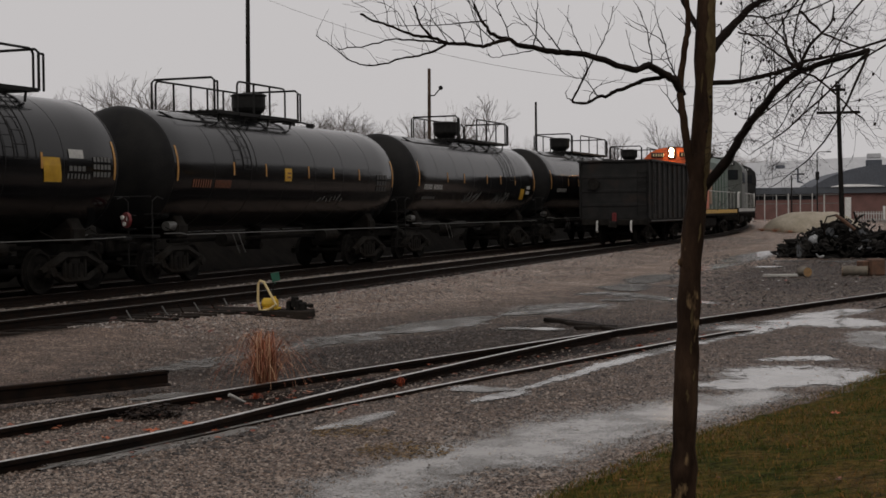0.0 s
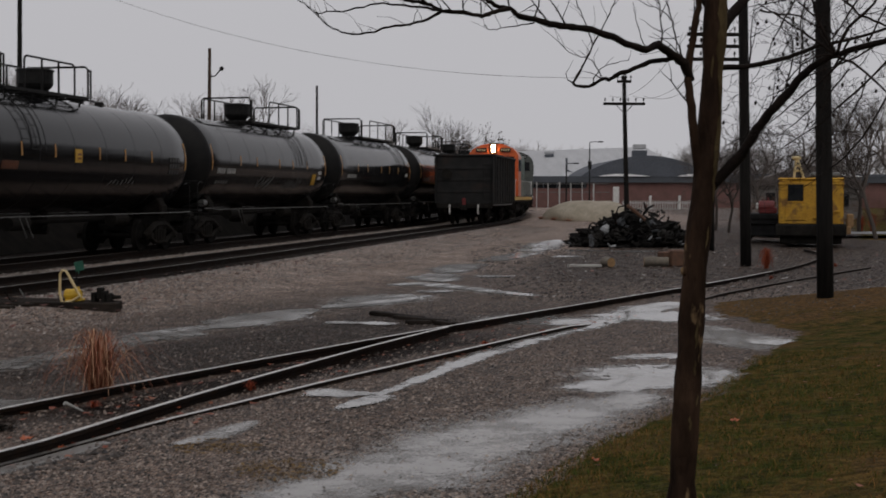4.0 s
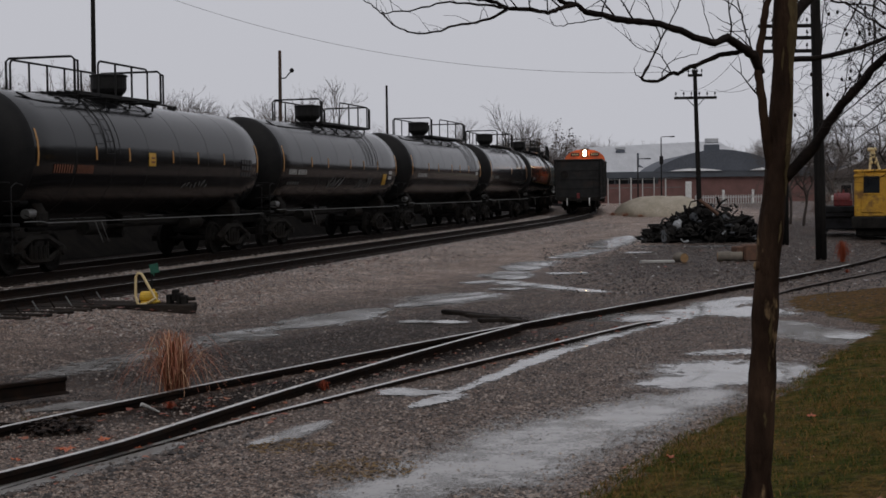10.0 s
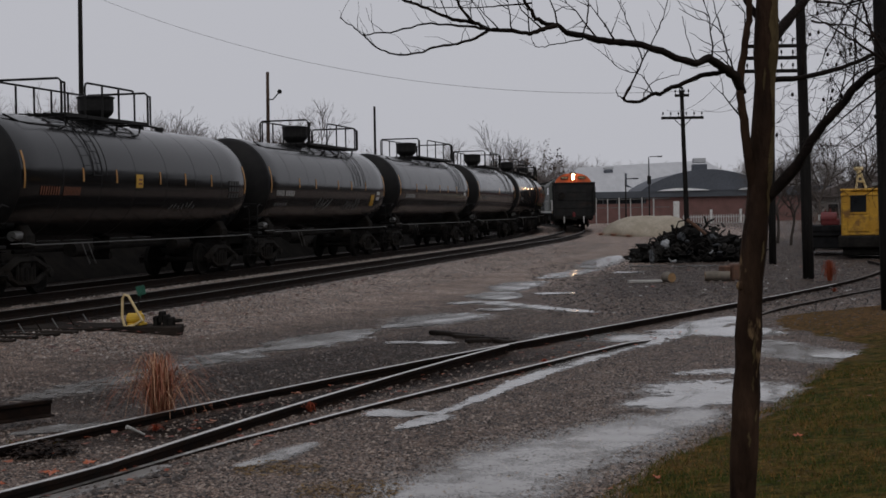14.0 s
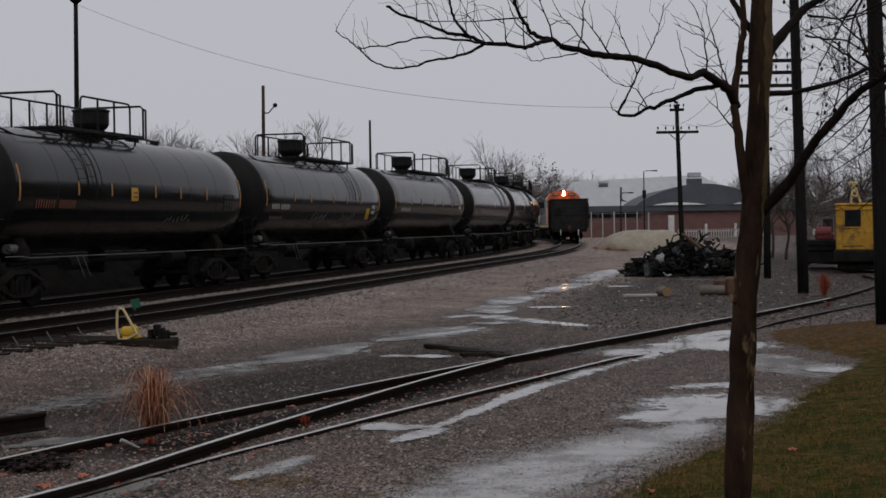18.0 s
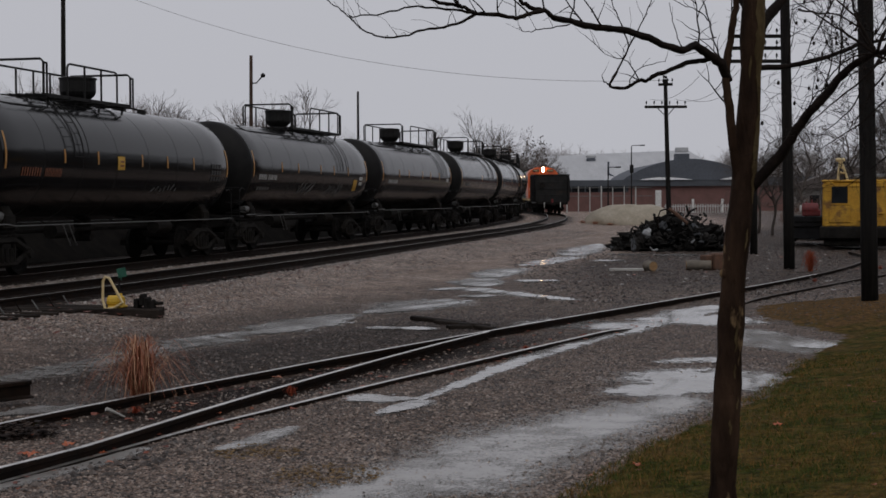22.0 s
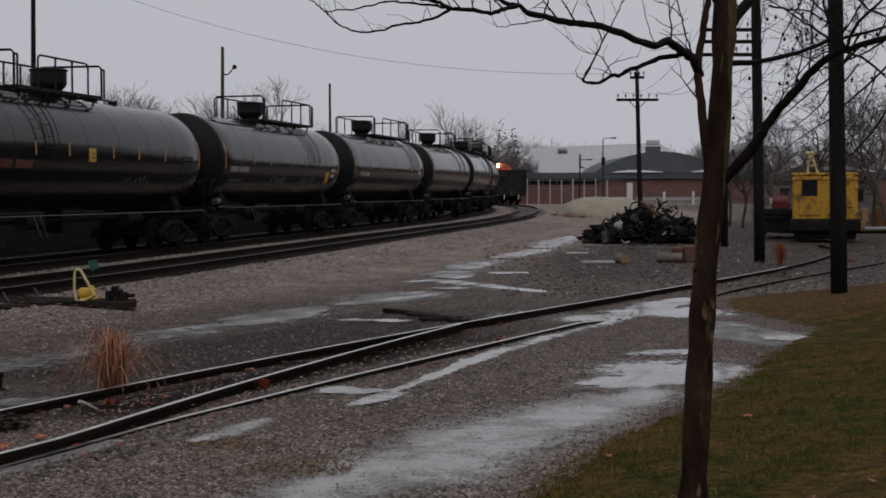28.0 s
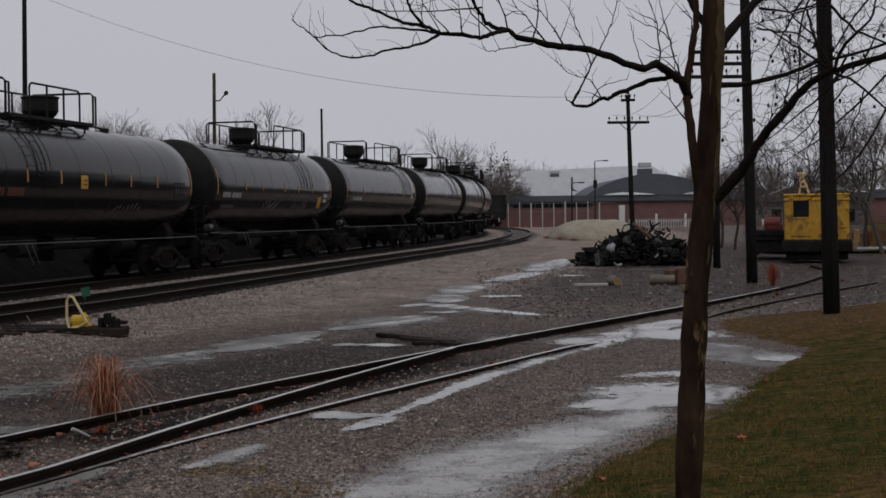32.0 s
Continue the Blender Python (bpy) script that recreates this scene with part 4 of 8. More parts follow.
def running_gear(car, centres, half=0.9, spinning=None):
    for c in centres:
        same_part("truck_frame", ME_TRUCK if half < 1.2 else ME_TRUCK3, car, pose(0, c, 0))
        for k in ((-half, half) if half < 1.2 else (-half, 0, half)):
            ws = same_part("wheelset", ME_WHEELSET, car, pose(0, c + k, 0.46))
            if spinning is not None:
                spinning.append((ws, c + k))


TANK_R, TANK_Z, TANK_HALF = 1.48, 2.65, 6.5


def around(a, r=TANK_R):
    """A point of the tank's round at an angle from the near side up."""
    return r * math.cos(a), TANK_Z + r * math.sin(a)


def decal(bm, y0, y1, a0, a1, r=TANK_R + 0.006, n=6, slant=0.0):
    """A thin curved plate on the shell."""
    rows = []
    for k in range(n + 1):
        a = a0 + (a1 - a0) * k / n
        x, z = around(a, r)
        xo, zo = around(a, r + 0.004)
        dy = slant * (k / n - 0.5)
        rows.append((bm.verts.new((x, y0 + dy, z)), bm.verts.new((x, y1 + dy, z)), bm.verts.new((xo, y1 + dy, zo)), bm.verts.new((xo, y0 + dy, zo))))
    for p, q in zip(rows, rows[1:]):
        for k in range(4):
            bm.faces.new((p[k], p[(k + 1) % 4], q[(k + 1) % 4], q[k]))
    bm.faces.new(rows[0])
    bm.faces.new(rows[-1][::-1])
    bmesh.ops.recalc_face_normals(bm, faces=bm.faces)


def tank_shell_mesh():
    bm = bmesh.new()
    prof = []
    for k in range(9):
        t = math.pi / 2 * k / 8
        prof.append((-TANK_HALF - 0.62 * math.cos(t), max(0.02, TANK_R * math.sin(t))))
    for k in range(1, 14):
        prof.append((-TANK_HALF + 2 * TANK_HALF * k / 14, TANK_R))
    for k in range(8, -1, -1):
        t = math.pi / 2 * k / 8
        prof.append((TANK_HALF + 0.62 * math.cos(t), max(0.02, TANK_R * math.sin(t))))
    lathe(bm, prof, 56, 'Y', (0, 0, TANK_Z))
    for f in bm.faces:
        f.material_index = 1 if abs(f.calc_center_median().y) > TANK_HALF + 0.01 else 0
    me = bpy.data.meshes.new("tank_shell")
    bm.to_mesh(me)
    bm.free()
    for p in me.polygons:
        p.use_smooth = True
    me.materials.append(M_TANK)
    me.materials.append(M_TANK_HEAD)
    return me


def weld_band_mesh():
    bm = bmesh.new()
    lathe(bm, [(-0.011, TANK_R - 0.01), (-0.0105, TANK_R + 0.0012), (0.0105, TANK_R + 0.0012), (0.011, TANK_R - 0.01)], 56, 'Y', (0, 0, TANK_Z))
    me = bpy.data.meshes.new("weld_band")
    bm.to_mesh(me)
    bm.free()
    me.materials.append(M_TANK_HEAD)
    return me


ME_SHELL, ME_BAND = tank_shell_mesh(), weld_band_mesh()


def railing(bm, y0, y1, x, z0, z1, posts, r=0.024, mid=True):
    """A handrail with rounded ends and upright posts."""
    tube(bm, [(x, y0, z0), (x, y0, z1 - 0.1), (x, y0 + 0.06, z1 - 0.02), (x, y0 + 0.14, z1), (x, y1 - 0.14, z1), (x, y1 - 0.06, z1 - 0.02), (x, y1, z1 - 0.1), (x, y1, z0)], r, 6)
    for k in range(1, posts):
        y = y0 + (y1 - y0) * k / posts
        rod(bm, (x, y, z0), (x, y, z1), r, n=6)
    if mid:
        rod(bm, (x, y0, (z0 + z1) / 2), (x, y1, (z0 + z1) / 2), r * 0.8, n=6)


def ladder_on_tank(car, y, w=0.42):
    bm = bmesh.new()
    for side in (-w / 2, w / 2):
        pts = []
        for k in range(12):
            x, z = around(math.radians(68 - 66 * k / 11), TANK_R + 0.12)
            pts.append((x, y + side, z))
        tube(bm, pts, 0.015, 6)
    pts = [Vector((*[around(math.radians(68 - 66 * k / 11), TANK_R + 0.12)[n] for n in (0,)], y + w / 2 + 0.26, around(math.radians(68 - 66 * k / 11), TANK_R + 0.12)[1])) for k in range(12)]
    rail_bm = bmesh.new()
    tube(rail_bm, pts, 0.012, 6)
    part("ladder_handrail", rail_bm, M_BLACK_STEEL, car)
    ladder = part("ladder", bm, M_BLACK_STEEL, car)
    for k in range(7):
        bm = bmesh.new()
        x, z = around(math.radians(64 - 62 * k / 6), TANK_R + 0.12)
        rod(bm, (x, y - w / 2, z), (x, y + w / 2, z), 0.009, n=6)
        part("rung", bm, M_BLACK_STEEL, ladder)


def tank_car(s, label, deck, ladder, marks, near_rail, dome=0.1):
    car = thing("tank_car", on_track(s, TANK_TRACK), label, "tank car", "row of standing tank cars")
    same_part("tank_shell", ME_SHELL, car)
    for k in range(1, 7):
        same_part("weld_band", ME_BAND, car, pose(0, -TANK_HALF + 2 * TANK_HALF * k / 7, 0))
    for k in (-1, 1):
        same_part("weld_band", ME_BAND, car, pose(0, k * TANK_HALF, 0))
    # the saddles, stub sills and couplers
    for k in (-1, 1):
        bm = bmesh.new()
        box(bm, (0, k * 6.4, 0.95), (0.55, 2.1, 0.42), bevel=0.03)
        box(bm, (0, k * 5.6, 1.2), (2.3, 0.5, 0.35), bevel=0.05)
        for x in (-1, 1):
            box(bm, (x * 0.86, k * 5.6, 1.4), (0.4, 0.42, 0.5), ry=-30 * x, bevel=0.03)
        part("saddle", bm, M_GRIME, car)
        bm = bmesh.new()
        coupler(bm, k * 7.35, k)
        part("coupler", bm, M_GRIME, car)
        # end platform with grab irons
        bm = bmesh.new()
        box(bm, (0, k * 7.12, 1.1), (2.7, 0.34, 0.07), bevel=0.01)
        for x in (-1.3, 1.3):
            tube(bm, [(x, k * 7.2, 0.45), (x, k * 7.2, 1.9), (x, k * 7.0, 2.0), (x, k * 6.75, 1.95)], 0.018, 6)
            for z in (0.5, 0.75, 1.0, 1.3, 1.6):
                rod(bm, (x - 0.2, k * 7.2, z), (x + 0.2, k * 7.2, z), 0.014, n=6)
        rod(bm, (-1.3, k * 7.25, 2.0), (1.3, k * 7.25, 2.0), 0.018, n=6)
        part("end_platform", bm, M_BLACK_STEEL, car)
    running_gear(car, (-5.6, 5.6))
    # side bar with its brackets
    for x in (-1.42, 1.42):
        bm = bmesh.new()
        tube(bm, [(x, -6.9, 1.16), (x, -6.2, 1.16), (x, -5.9, 1.12), (x, 6.0, 1.12), (x, 6.9, 1.14)], 0.012, 6)
        part("side_bar", bm, M_BAR, car, "thin pale steel side bar")
        for k in range(8):
            bm = bmesh.new()
            y = -6.2 + 12.4 * k / 7
            rod(bm, (x, y, 1.12), (x * 0.72, y, 1.3), 0.012, n=6)
            part("bracket", bm, M_GRIME, car)
    # underframe pipes, valve and brake gear
    bm = bmesh.new()
    rod(bm, (0.35, -5, 0.95), (0.35, 5, 0.95), 0.05)
    rod(bm, (0, 0, 0.75), (0, 0, 1.25), 0.22, n=14)
    rod(bm, (-0.25, 0, 0.72), (0.25, 0, 0.72), 0.1, n=10)
    for y in (-3.2, 2.6):
        rod(bm, (0.8, y, 0.95), (0.8, y + 0.9, 0.95), 0.18, n=14)
    part("underframe_piping", bm, M_GRIME, car)
    for y in (-3.6, -3.3):
        bm = bmesh.new()
        tube(bm, [(1.35, y, 1.1), (1.38, y + 0.12, 0.85), (1.38, y + 0.3, 0.62)], 0.012, 6)
        part("stirrup", bm, M_BAR, car, "thin pale stirrup")
    bm = bmesh.new()
    rod(bm, (1.0, -6.15, 1.32), (1.0, -5.65, 1.32), 0.11, n=14)
    part("air_reservoir", bm, M_BAR, car, "pale steel air reservoir")
    # top deck, valve housing, railings
    d0, d1 = deck
    zt = TANK_Z + TANK_R
    for k in range(9):
        bm = bmesh.new()
        box(bm, (-0.85 + 1.7 * k / 8, (d0 + d1) / 2, zt + 0.06), (0.09, d1 - d0, 0.035))
        part("deck_slat", bm, M_BLACK_STEEL, car)
    for y in np.linspace(d0 + 0.1, d1 - 0.1, 5):
        bm = bmesh.new()
        box(bm, (0, y, zt + 0.015), (1.9, 0.07, 0.06))
        part("deck_bearer", bm, M_BLACK_STEEL, car)
    for y in np.linspace(d0 + 0.3, d1 - 0.3, 4):
        for x in (-0.85, 0.85):
            bm = bmesh.new()
            rod(bm, (x, y, zt + 0.05), (x * 0.95, y, zt - 0.22), 0.03, n=6)
            part("deck_strut", bm, M_BLACK_STEEL, car)
    bm = bmesh.new()
    box(bm, (0.92, (d0 + d1) / 2, zt + 0.03), (0.03, d1 - d0, 0.08))
    part("deck_edge", bm, M_BLACK_STEEL, car)
    for x, (y0, y1), n in ((0.88, near_rail, 3), (-0.88, (d0 + 0.1, d1 - 0.1), 5)):
        bm = bmesh.new()
        railing(bm, y0, y1, x, zt + 0.05, zt + 0.86, n, 0.027, False)
        part("deck_railing", bm, M_BLACK_STEEL, car)
    for y in (d0 - 0.05, d1 + 0.05):
        bm = bmesh.new()
        tube(bm, [(-0.9, y, zt + .02), (-0.9, y, zt + .8), (-0.82, y, zt + .87), (0.82, y, zt + .87), (0.9, y, zt + .8), (0.9, y, zt + .02)], 0.03, 6)
        rod(bm, (0.9, y + 0.16, zt + .02), (0.9, y + 0.16, zt + .78), 0.026, n=6)
        rod(bm, (0.9, y, zt + .78), (0.9, y + 0.16, zt + .78), 0.026, n=6)
        part("end_railing", bm, M_BLACK_STEEL, car)
    bm = bmesh.new()
    lathe(bm, [(zt - 0.1, 0.3), (zt + 0.14, 0.3), (zt + 0.26, 0.42), (zt + 0.34, 0.46), (zt + 0.66, 0.46), (zt + 0.665, 0.49), (zt + 0.7, 0.49), (zt + 0.72, 0.44), (zt + 0.75, 0.2)], 24, 'Z', (0, dome, 0))
    part("valve_housing", bm, M_BLACK_STEEL, car, "round black valve housing", smooth=False)
    bm = bmesh.new()
    rod(bm, (-0.25, dome + 2.9, zt - 0.02), (-0.25, dome + 2.9, zt + 0.14), 0.2, n=12)
    rod(bm, (0.1, dome + 3.6, zt - 0.02), (0.1, dome + 3.6, zt + 0.1), 0.12, n=12)
    tube(bm, [(-0.2, dome + 2.6, zt + .12), (-0.1, dome + 3.4, zt + .14), (0.1, dome + 3.9, zt + 0.06)], 0.03, 6)
    part("top_fittings", bm, M_BLACK_STEEL, car)
    bm = bmesh.new()
    for y0, y1 in ((-5.9, d0 - 0.1),):
        pts = [(0.72, y0, zt - 0.12), (0.82, y0 + 0.5, zt - 0.26), (0.86, y0 + 0.9, zt - 0.27), (0.86, y1, zt - 0.27)]
        tube(bm, pts, 0.025, 6)
    part("drip_strip", bm, M_BLACK_STEEL, car)
    for y in ladder:
        ladder_on_tank(car, y)
    for y in marks:
        bm = bmesh.new()
        long = abs(y) > TANK_HALF - 0.6
        decal(bm, y - 0.034, y + 0.034, radians(-4 if not long else -11), radians(8.5 if not long else 21))
        part("yellow_mark", bm, M_YELLOW_MARK, car, "thin yellow reflective strip")
    return car


def bars(car, name, material, y0, y1, a, h, count, slant=0.0, label=""):
    """A row of plain bars where lettering stands."""
    rnd = random.Random(int(1000 * abs(y0)) + count)
    a_, h_, s_ = a, h, slant
    for k in range(count):
        w = (y1 - y0) / count
        bm = bmesh.new()
        if name == "scrawl_bar":
            a, h, slant = a_ + rnd.uniform(0, 0.4) * h_, h_ * rnd.uniform(0.3, 0.8), s_ * rnd.uniform(-0.6, 2.2)
            decal(bm, y0 + k * w, y0 + k * w + 0.06, radians(a), radians(a + h), TANK_R + 0.012, 3, slant)
            part(name, bm, material, car, label)
            continue
        decal(bm, y0 + k * w, y0 + (k + (0.5 if count > 5 else 0.72)) * w, radians(a), radians(a + h), TANK_R + 0.012, 3, slant)
        part(name, bm, material, car, label)


CAR_S = [-45.3, -29.92, -14.82, 0.5, 16.3, 31.8, 47.2, 62.5]
STRIPS = (-6.35, -3.7, -2.0, 0.5, 2.1, 3.9, 6.45)
c0 = tank_car(CAR_S[0], "black tank car with a yellow panel and white stencils beside others", (-1.0, 4.6), (3.1,), (-5, -2, 1.5, 3.9, 6.45), (0.9, 4.5))
bars(c0, "yellow_panel", M_PLACARD, 3.95, 4.75, -14, 19, 1, -0.1, "faded yellow panel")
bars(c0, "white_label", M_WHITE_BAR, 4.8, 5.5, 5, 7, 1, 0, "white label")
bars(c0, "stencil_bar", M_GREY_BAR, 5.65, 6.3, -9, 4, 5)
bars(c0, "stencil_bar", M_GREY_BAR, 5.65, 6.3, -3, 4, 5)
bars(c0, "stencil_bar", M_GREY_BAR, 5.65, 6.3, 3, 4, 5)
bars(c0, "stencil_bar", M_GREY_BAR, 4.8, 5.4, -5, 4, 4)
bars(c0, "stencil_bar", M_GREY_BAR, 4.75, 5.6, -11, 4, 7)
bm = bmesh.new()
for x, z in ((1.42, 1.5),):
    rod(bm, (x, 6.9, z), (x + 0.03, 6.96, z), 0.17, n=16)
part("end_marker", bm, M_RED_PAINT, c0, "round red and white marker")
bm = bmesh.new()
for x, z in ((1.36, 1.56), (1.5, 1.53), (1.41, 1.42)):
    rod(bm, (x, 6.86, z), (x + 0.01, 6.9, z), 0.045, n=12)
part("marker_disc", bm, M_WHITE, c0)

c1 = tank_car(CAR_S[1], "black tank car with orange stencils and a yellow placard", (-3.55, 1.0), (-3.2,), STRIPS, (-2.4, 0.3), -0.15)
bars(c1, "orange_stencil_bar", M_ORANGE_BAR, -5.65, -4.75, -16.5, 7.5, 8, 0, "orange stencil bar")
bars(c1, "orange_stencil_bar", M_ORANGE_BAR, -4.6, -3.8, -16.5, 7.5, 12, 0, "orange stencil bar")
bars(c1, "placard", M_PLACARD, -0.95, -0.4, -8, 13, 1, 0, "square yellow placard")
bars(c1, "placard_bar", M_ORANGE_BAR, -0.82, -0.52, -5, 2, 1)
bars(c1, "placard_bar", M_ORANGE_BAR, -0.82, -0.52, -1, 2, 1)
bars(c1, "stencil_bar", M_FAINT_BAR, 5.2, 6.0, -16, 5, 4)
bars(c1, "stencil_bar", M_FAINT_BAR, 5.2, 6.0, -9, 5, 4)
bars(c1, "stencil_bar", M_FAINT_BAR, 5.2, 6.0, -2, 5, 4)
bars(c1, "scrawl_bar", M_GREY_BAR, 1.4, 3.1, -30, 9, 7, 0.1)

c2 = tank_car(CAR_S[2], "black tank car with white stencils and a yellow end panel", (-1.0, 4.6), (3.1,), STRIPS, (1.1, 4.5))
bars(c2, "white_stencil_bar", M_WHITE_BAR, -5.85, -5.1, -14.5, 6.5, 7, 0, "white stencil bar")
bars(c2, "white_stencil_bar", M_WHITE_BAR, -5.0, -4.15, -14.5, 6.5, 12, 0, "white stencil bar")
bars(c2, "stencil_bar", M_GREY_BAR, -5.8, -4.6, -28, 4, 5)
bars(c2, "scrawl_bar", M_GREY_BAR, -1.7, -0.1, -36, 20, 11, 0.25, "pale spray scrawl")
bars(c2, "scrawl_bar", M_GREY_BAR, 1.5, 3.3, -36, 22, 11, 0.25, "pale spray scrawl")
bars(c2, "yellow_panel", M_PLACARD, 4.7, 5.35, -27, 17, 1, -0.1, "faded yellow panel")
bars(c2, "white_label", M_WHITE_BAR, 5.4, 6.0, -10, 5, 1)
bars(c2, "white_label", M_WHITE_BAR, 5.4, 6.0, -18, 5, 1)

c3 = tank_car(CAR_S[3], "black tank car with faint grey stencils and long top railings", (-1.0, 5.4), (4.6,), STRIPS, (0.6, 5.3))
bars(c3, "white_stencil_bar", M_WHITE_BAR, -5.4, -3.9, -15, 6, 8)
bars(c3, "white_label", M_WHITE_BAR, 5.4, 6.0, -8, 6, 1)
bars(c3, "scrawl_bar", M_GREY_BAR, 2.0, 5.0, -34, 12, 6, 0.2)
for s in CAR_S[4:]:
    c = tank_car(s, "plain black tank car with top railings in a standing row", (-1.0, 4.4), (3.6,), (-6.35, 0.5, 6.45), (0.9, 4.3))
    bars(c, "stencil_bar", M_GREY_BAR, -5.2, -3.8, -15, 6, 6)

# ---- the train that draws away ----
SPIN = []


gondola = thing("gondola_car", on_track(-5.1), "tall black open-topped freight car with a rusty rim", "freight car")
bm = bmesh.new()
GW, GL, GZ0, GZ1 = 1.5, 9.6, 1.1, 3.56
box(bm, (0, GL / 2, GZ0), (2 * GW, GL - 0.5, 0.08))
part("floor_pan", bm, M_GOND, gondola)
for x in (-GW, GW):
    bm = bmesh.new()
    box(bm, (x, GL / 2, (GZ0 + GZ1) / 2), (0.05, GL - 0.1, GZ1 - GZ0))
    part("side_panel", bm, M_GOND, gondola)
for y in (0.25, GL - 0.25):
    bm = bmesh.new()
    box(bm, (0, y, (GZ0 + GZ1) / 2), (2 * GW - 0.06, 0.05, GZ1 - GZ0))
    part("end_panel", bm, M_GOND, gondola)
for x in (-1, 1):
    for y in np.linspace(0.5, GL - 0.5, 9):
        bm = bmesh.new()
        box(bm, (x * (GW + 0.06), y, (GZ0 + GZ1) / 2), (0.1, 0.12, GZ1 - GZ0), bevel=0.015)
        part("side_rib", bm, M_GOND, gondola)
    bm = bmesh.new()
    box(bm, (x * (GW + 0.05), GL / 2, GZ1), (0.16, GL - 0.3, 0.1), bevel=0.02)
    part("top_rail", bm, M_GOND, gondola)
    bm = bmesh.new()
    box(bm, (x * 1.35, GL / 2, 1.02), (0.16, GL - 0.4, 0.2), bevel=0.02)
    part("side_sill", bm, M_GRIME, gondola)
    bm = bmesh.new()
    box(bm, (x * 1.445, GL / 2, 1.0), (0.03, GL - 1.6, 0.05), bevel=0.006)
    part("sill_edge", bm, M_BAR, gondola, "pale worn sill edge")
for y in (0.22, GL - 0.22):
    bm = bmesh.new()
    box(bm, (0, y, GZ1), (2 * GW + 0.2, 0.14, 0.1), bevel=0.02)
    part("end_rail", bm, M_GOND, gondola)
    for z in (1.7, 2.3, 2.9):
        bm = bmesh.new()
        box(bm, (0, y - 0.012, z), (2 * GW - 0.06, 0.03, 0.12), bevel=0.01)
        part("end_rib", bm, M_GOND, gondola)
    bm = bmesh.new()
    box(bm, (0, y, 0.95), (2.9, 0.3, 0.26), bevel=0.03)
    part("buffer_beam", bm, M_GRIME, gondola)
bm = bmesh.new()
coupler(bm, -0.1, -1)
part("coupler", bm, M_GRIME, gondola)
for x in (-0.74, 0.74):
    bm = bmesh.new()
    tube(bm, [(x, 0.1, 0.55), (x, -0.02, 0.6), (x, -0.02, 0.95), (x, 0.1, 1.0)], 0.045, 6)
    part("grab_iron", bm, M_WHITE, gondola, "white-painted grab iron")
bm = bmesh.new()
box(bm, (0, 0.06, 1.12), (0.2, 0.08, 0.5), bevel=0.05)
box(bm, (0, 0.1, 0.86), (0.12, 0.08, 0.3), bevel=0.02)
part("end_marker", bm, M_RED_PAINT, gondola, "red end marker")
bm = bmesh.new()
for k in range(5):
    rod(bm, (1.0, 0.12, 1.4 + 0.42 * k), (1.42, 0.12, 1.4 + 0.42 * k), 0.016, n=6)
for x in (1.0, 1.42):
    rod(bm, (x, 0.12, 1.2), (x, 0.12, 3.2), 0.016, n=6)
    rod(bm, (x, 0.12, 3.1), (x, 0.25, 3.1), 0.016, n=6)
for y in (0.5, 0.95):
    rod(bm, (GW + 0.14, y, 1.3), (GW + 0.14, y, 3.2), 0.016, n=6)
for k in range(5):
    rod(bm, (GW + 0.14, 0.5, 1.4 + 0.42 * k), (GW + 0.14, 0.95, 1.4 + 0.42 * k), 0.016, n=6)
part("end_ladder", bm, M_BLACK_STEEL, gondola)
bm = bmesh.new()
rod(bm, (-0.9, 0.06, 2.6), (-0.9, 0.12, 2.6), 0.26, n=18)
part("brake_wheel", bm, M_GRIME, gondola)
running_gear(gondola, (1.9, GL - 1.9), spinning=SPIN)


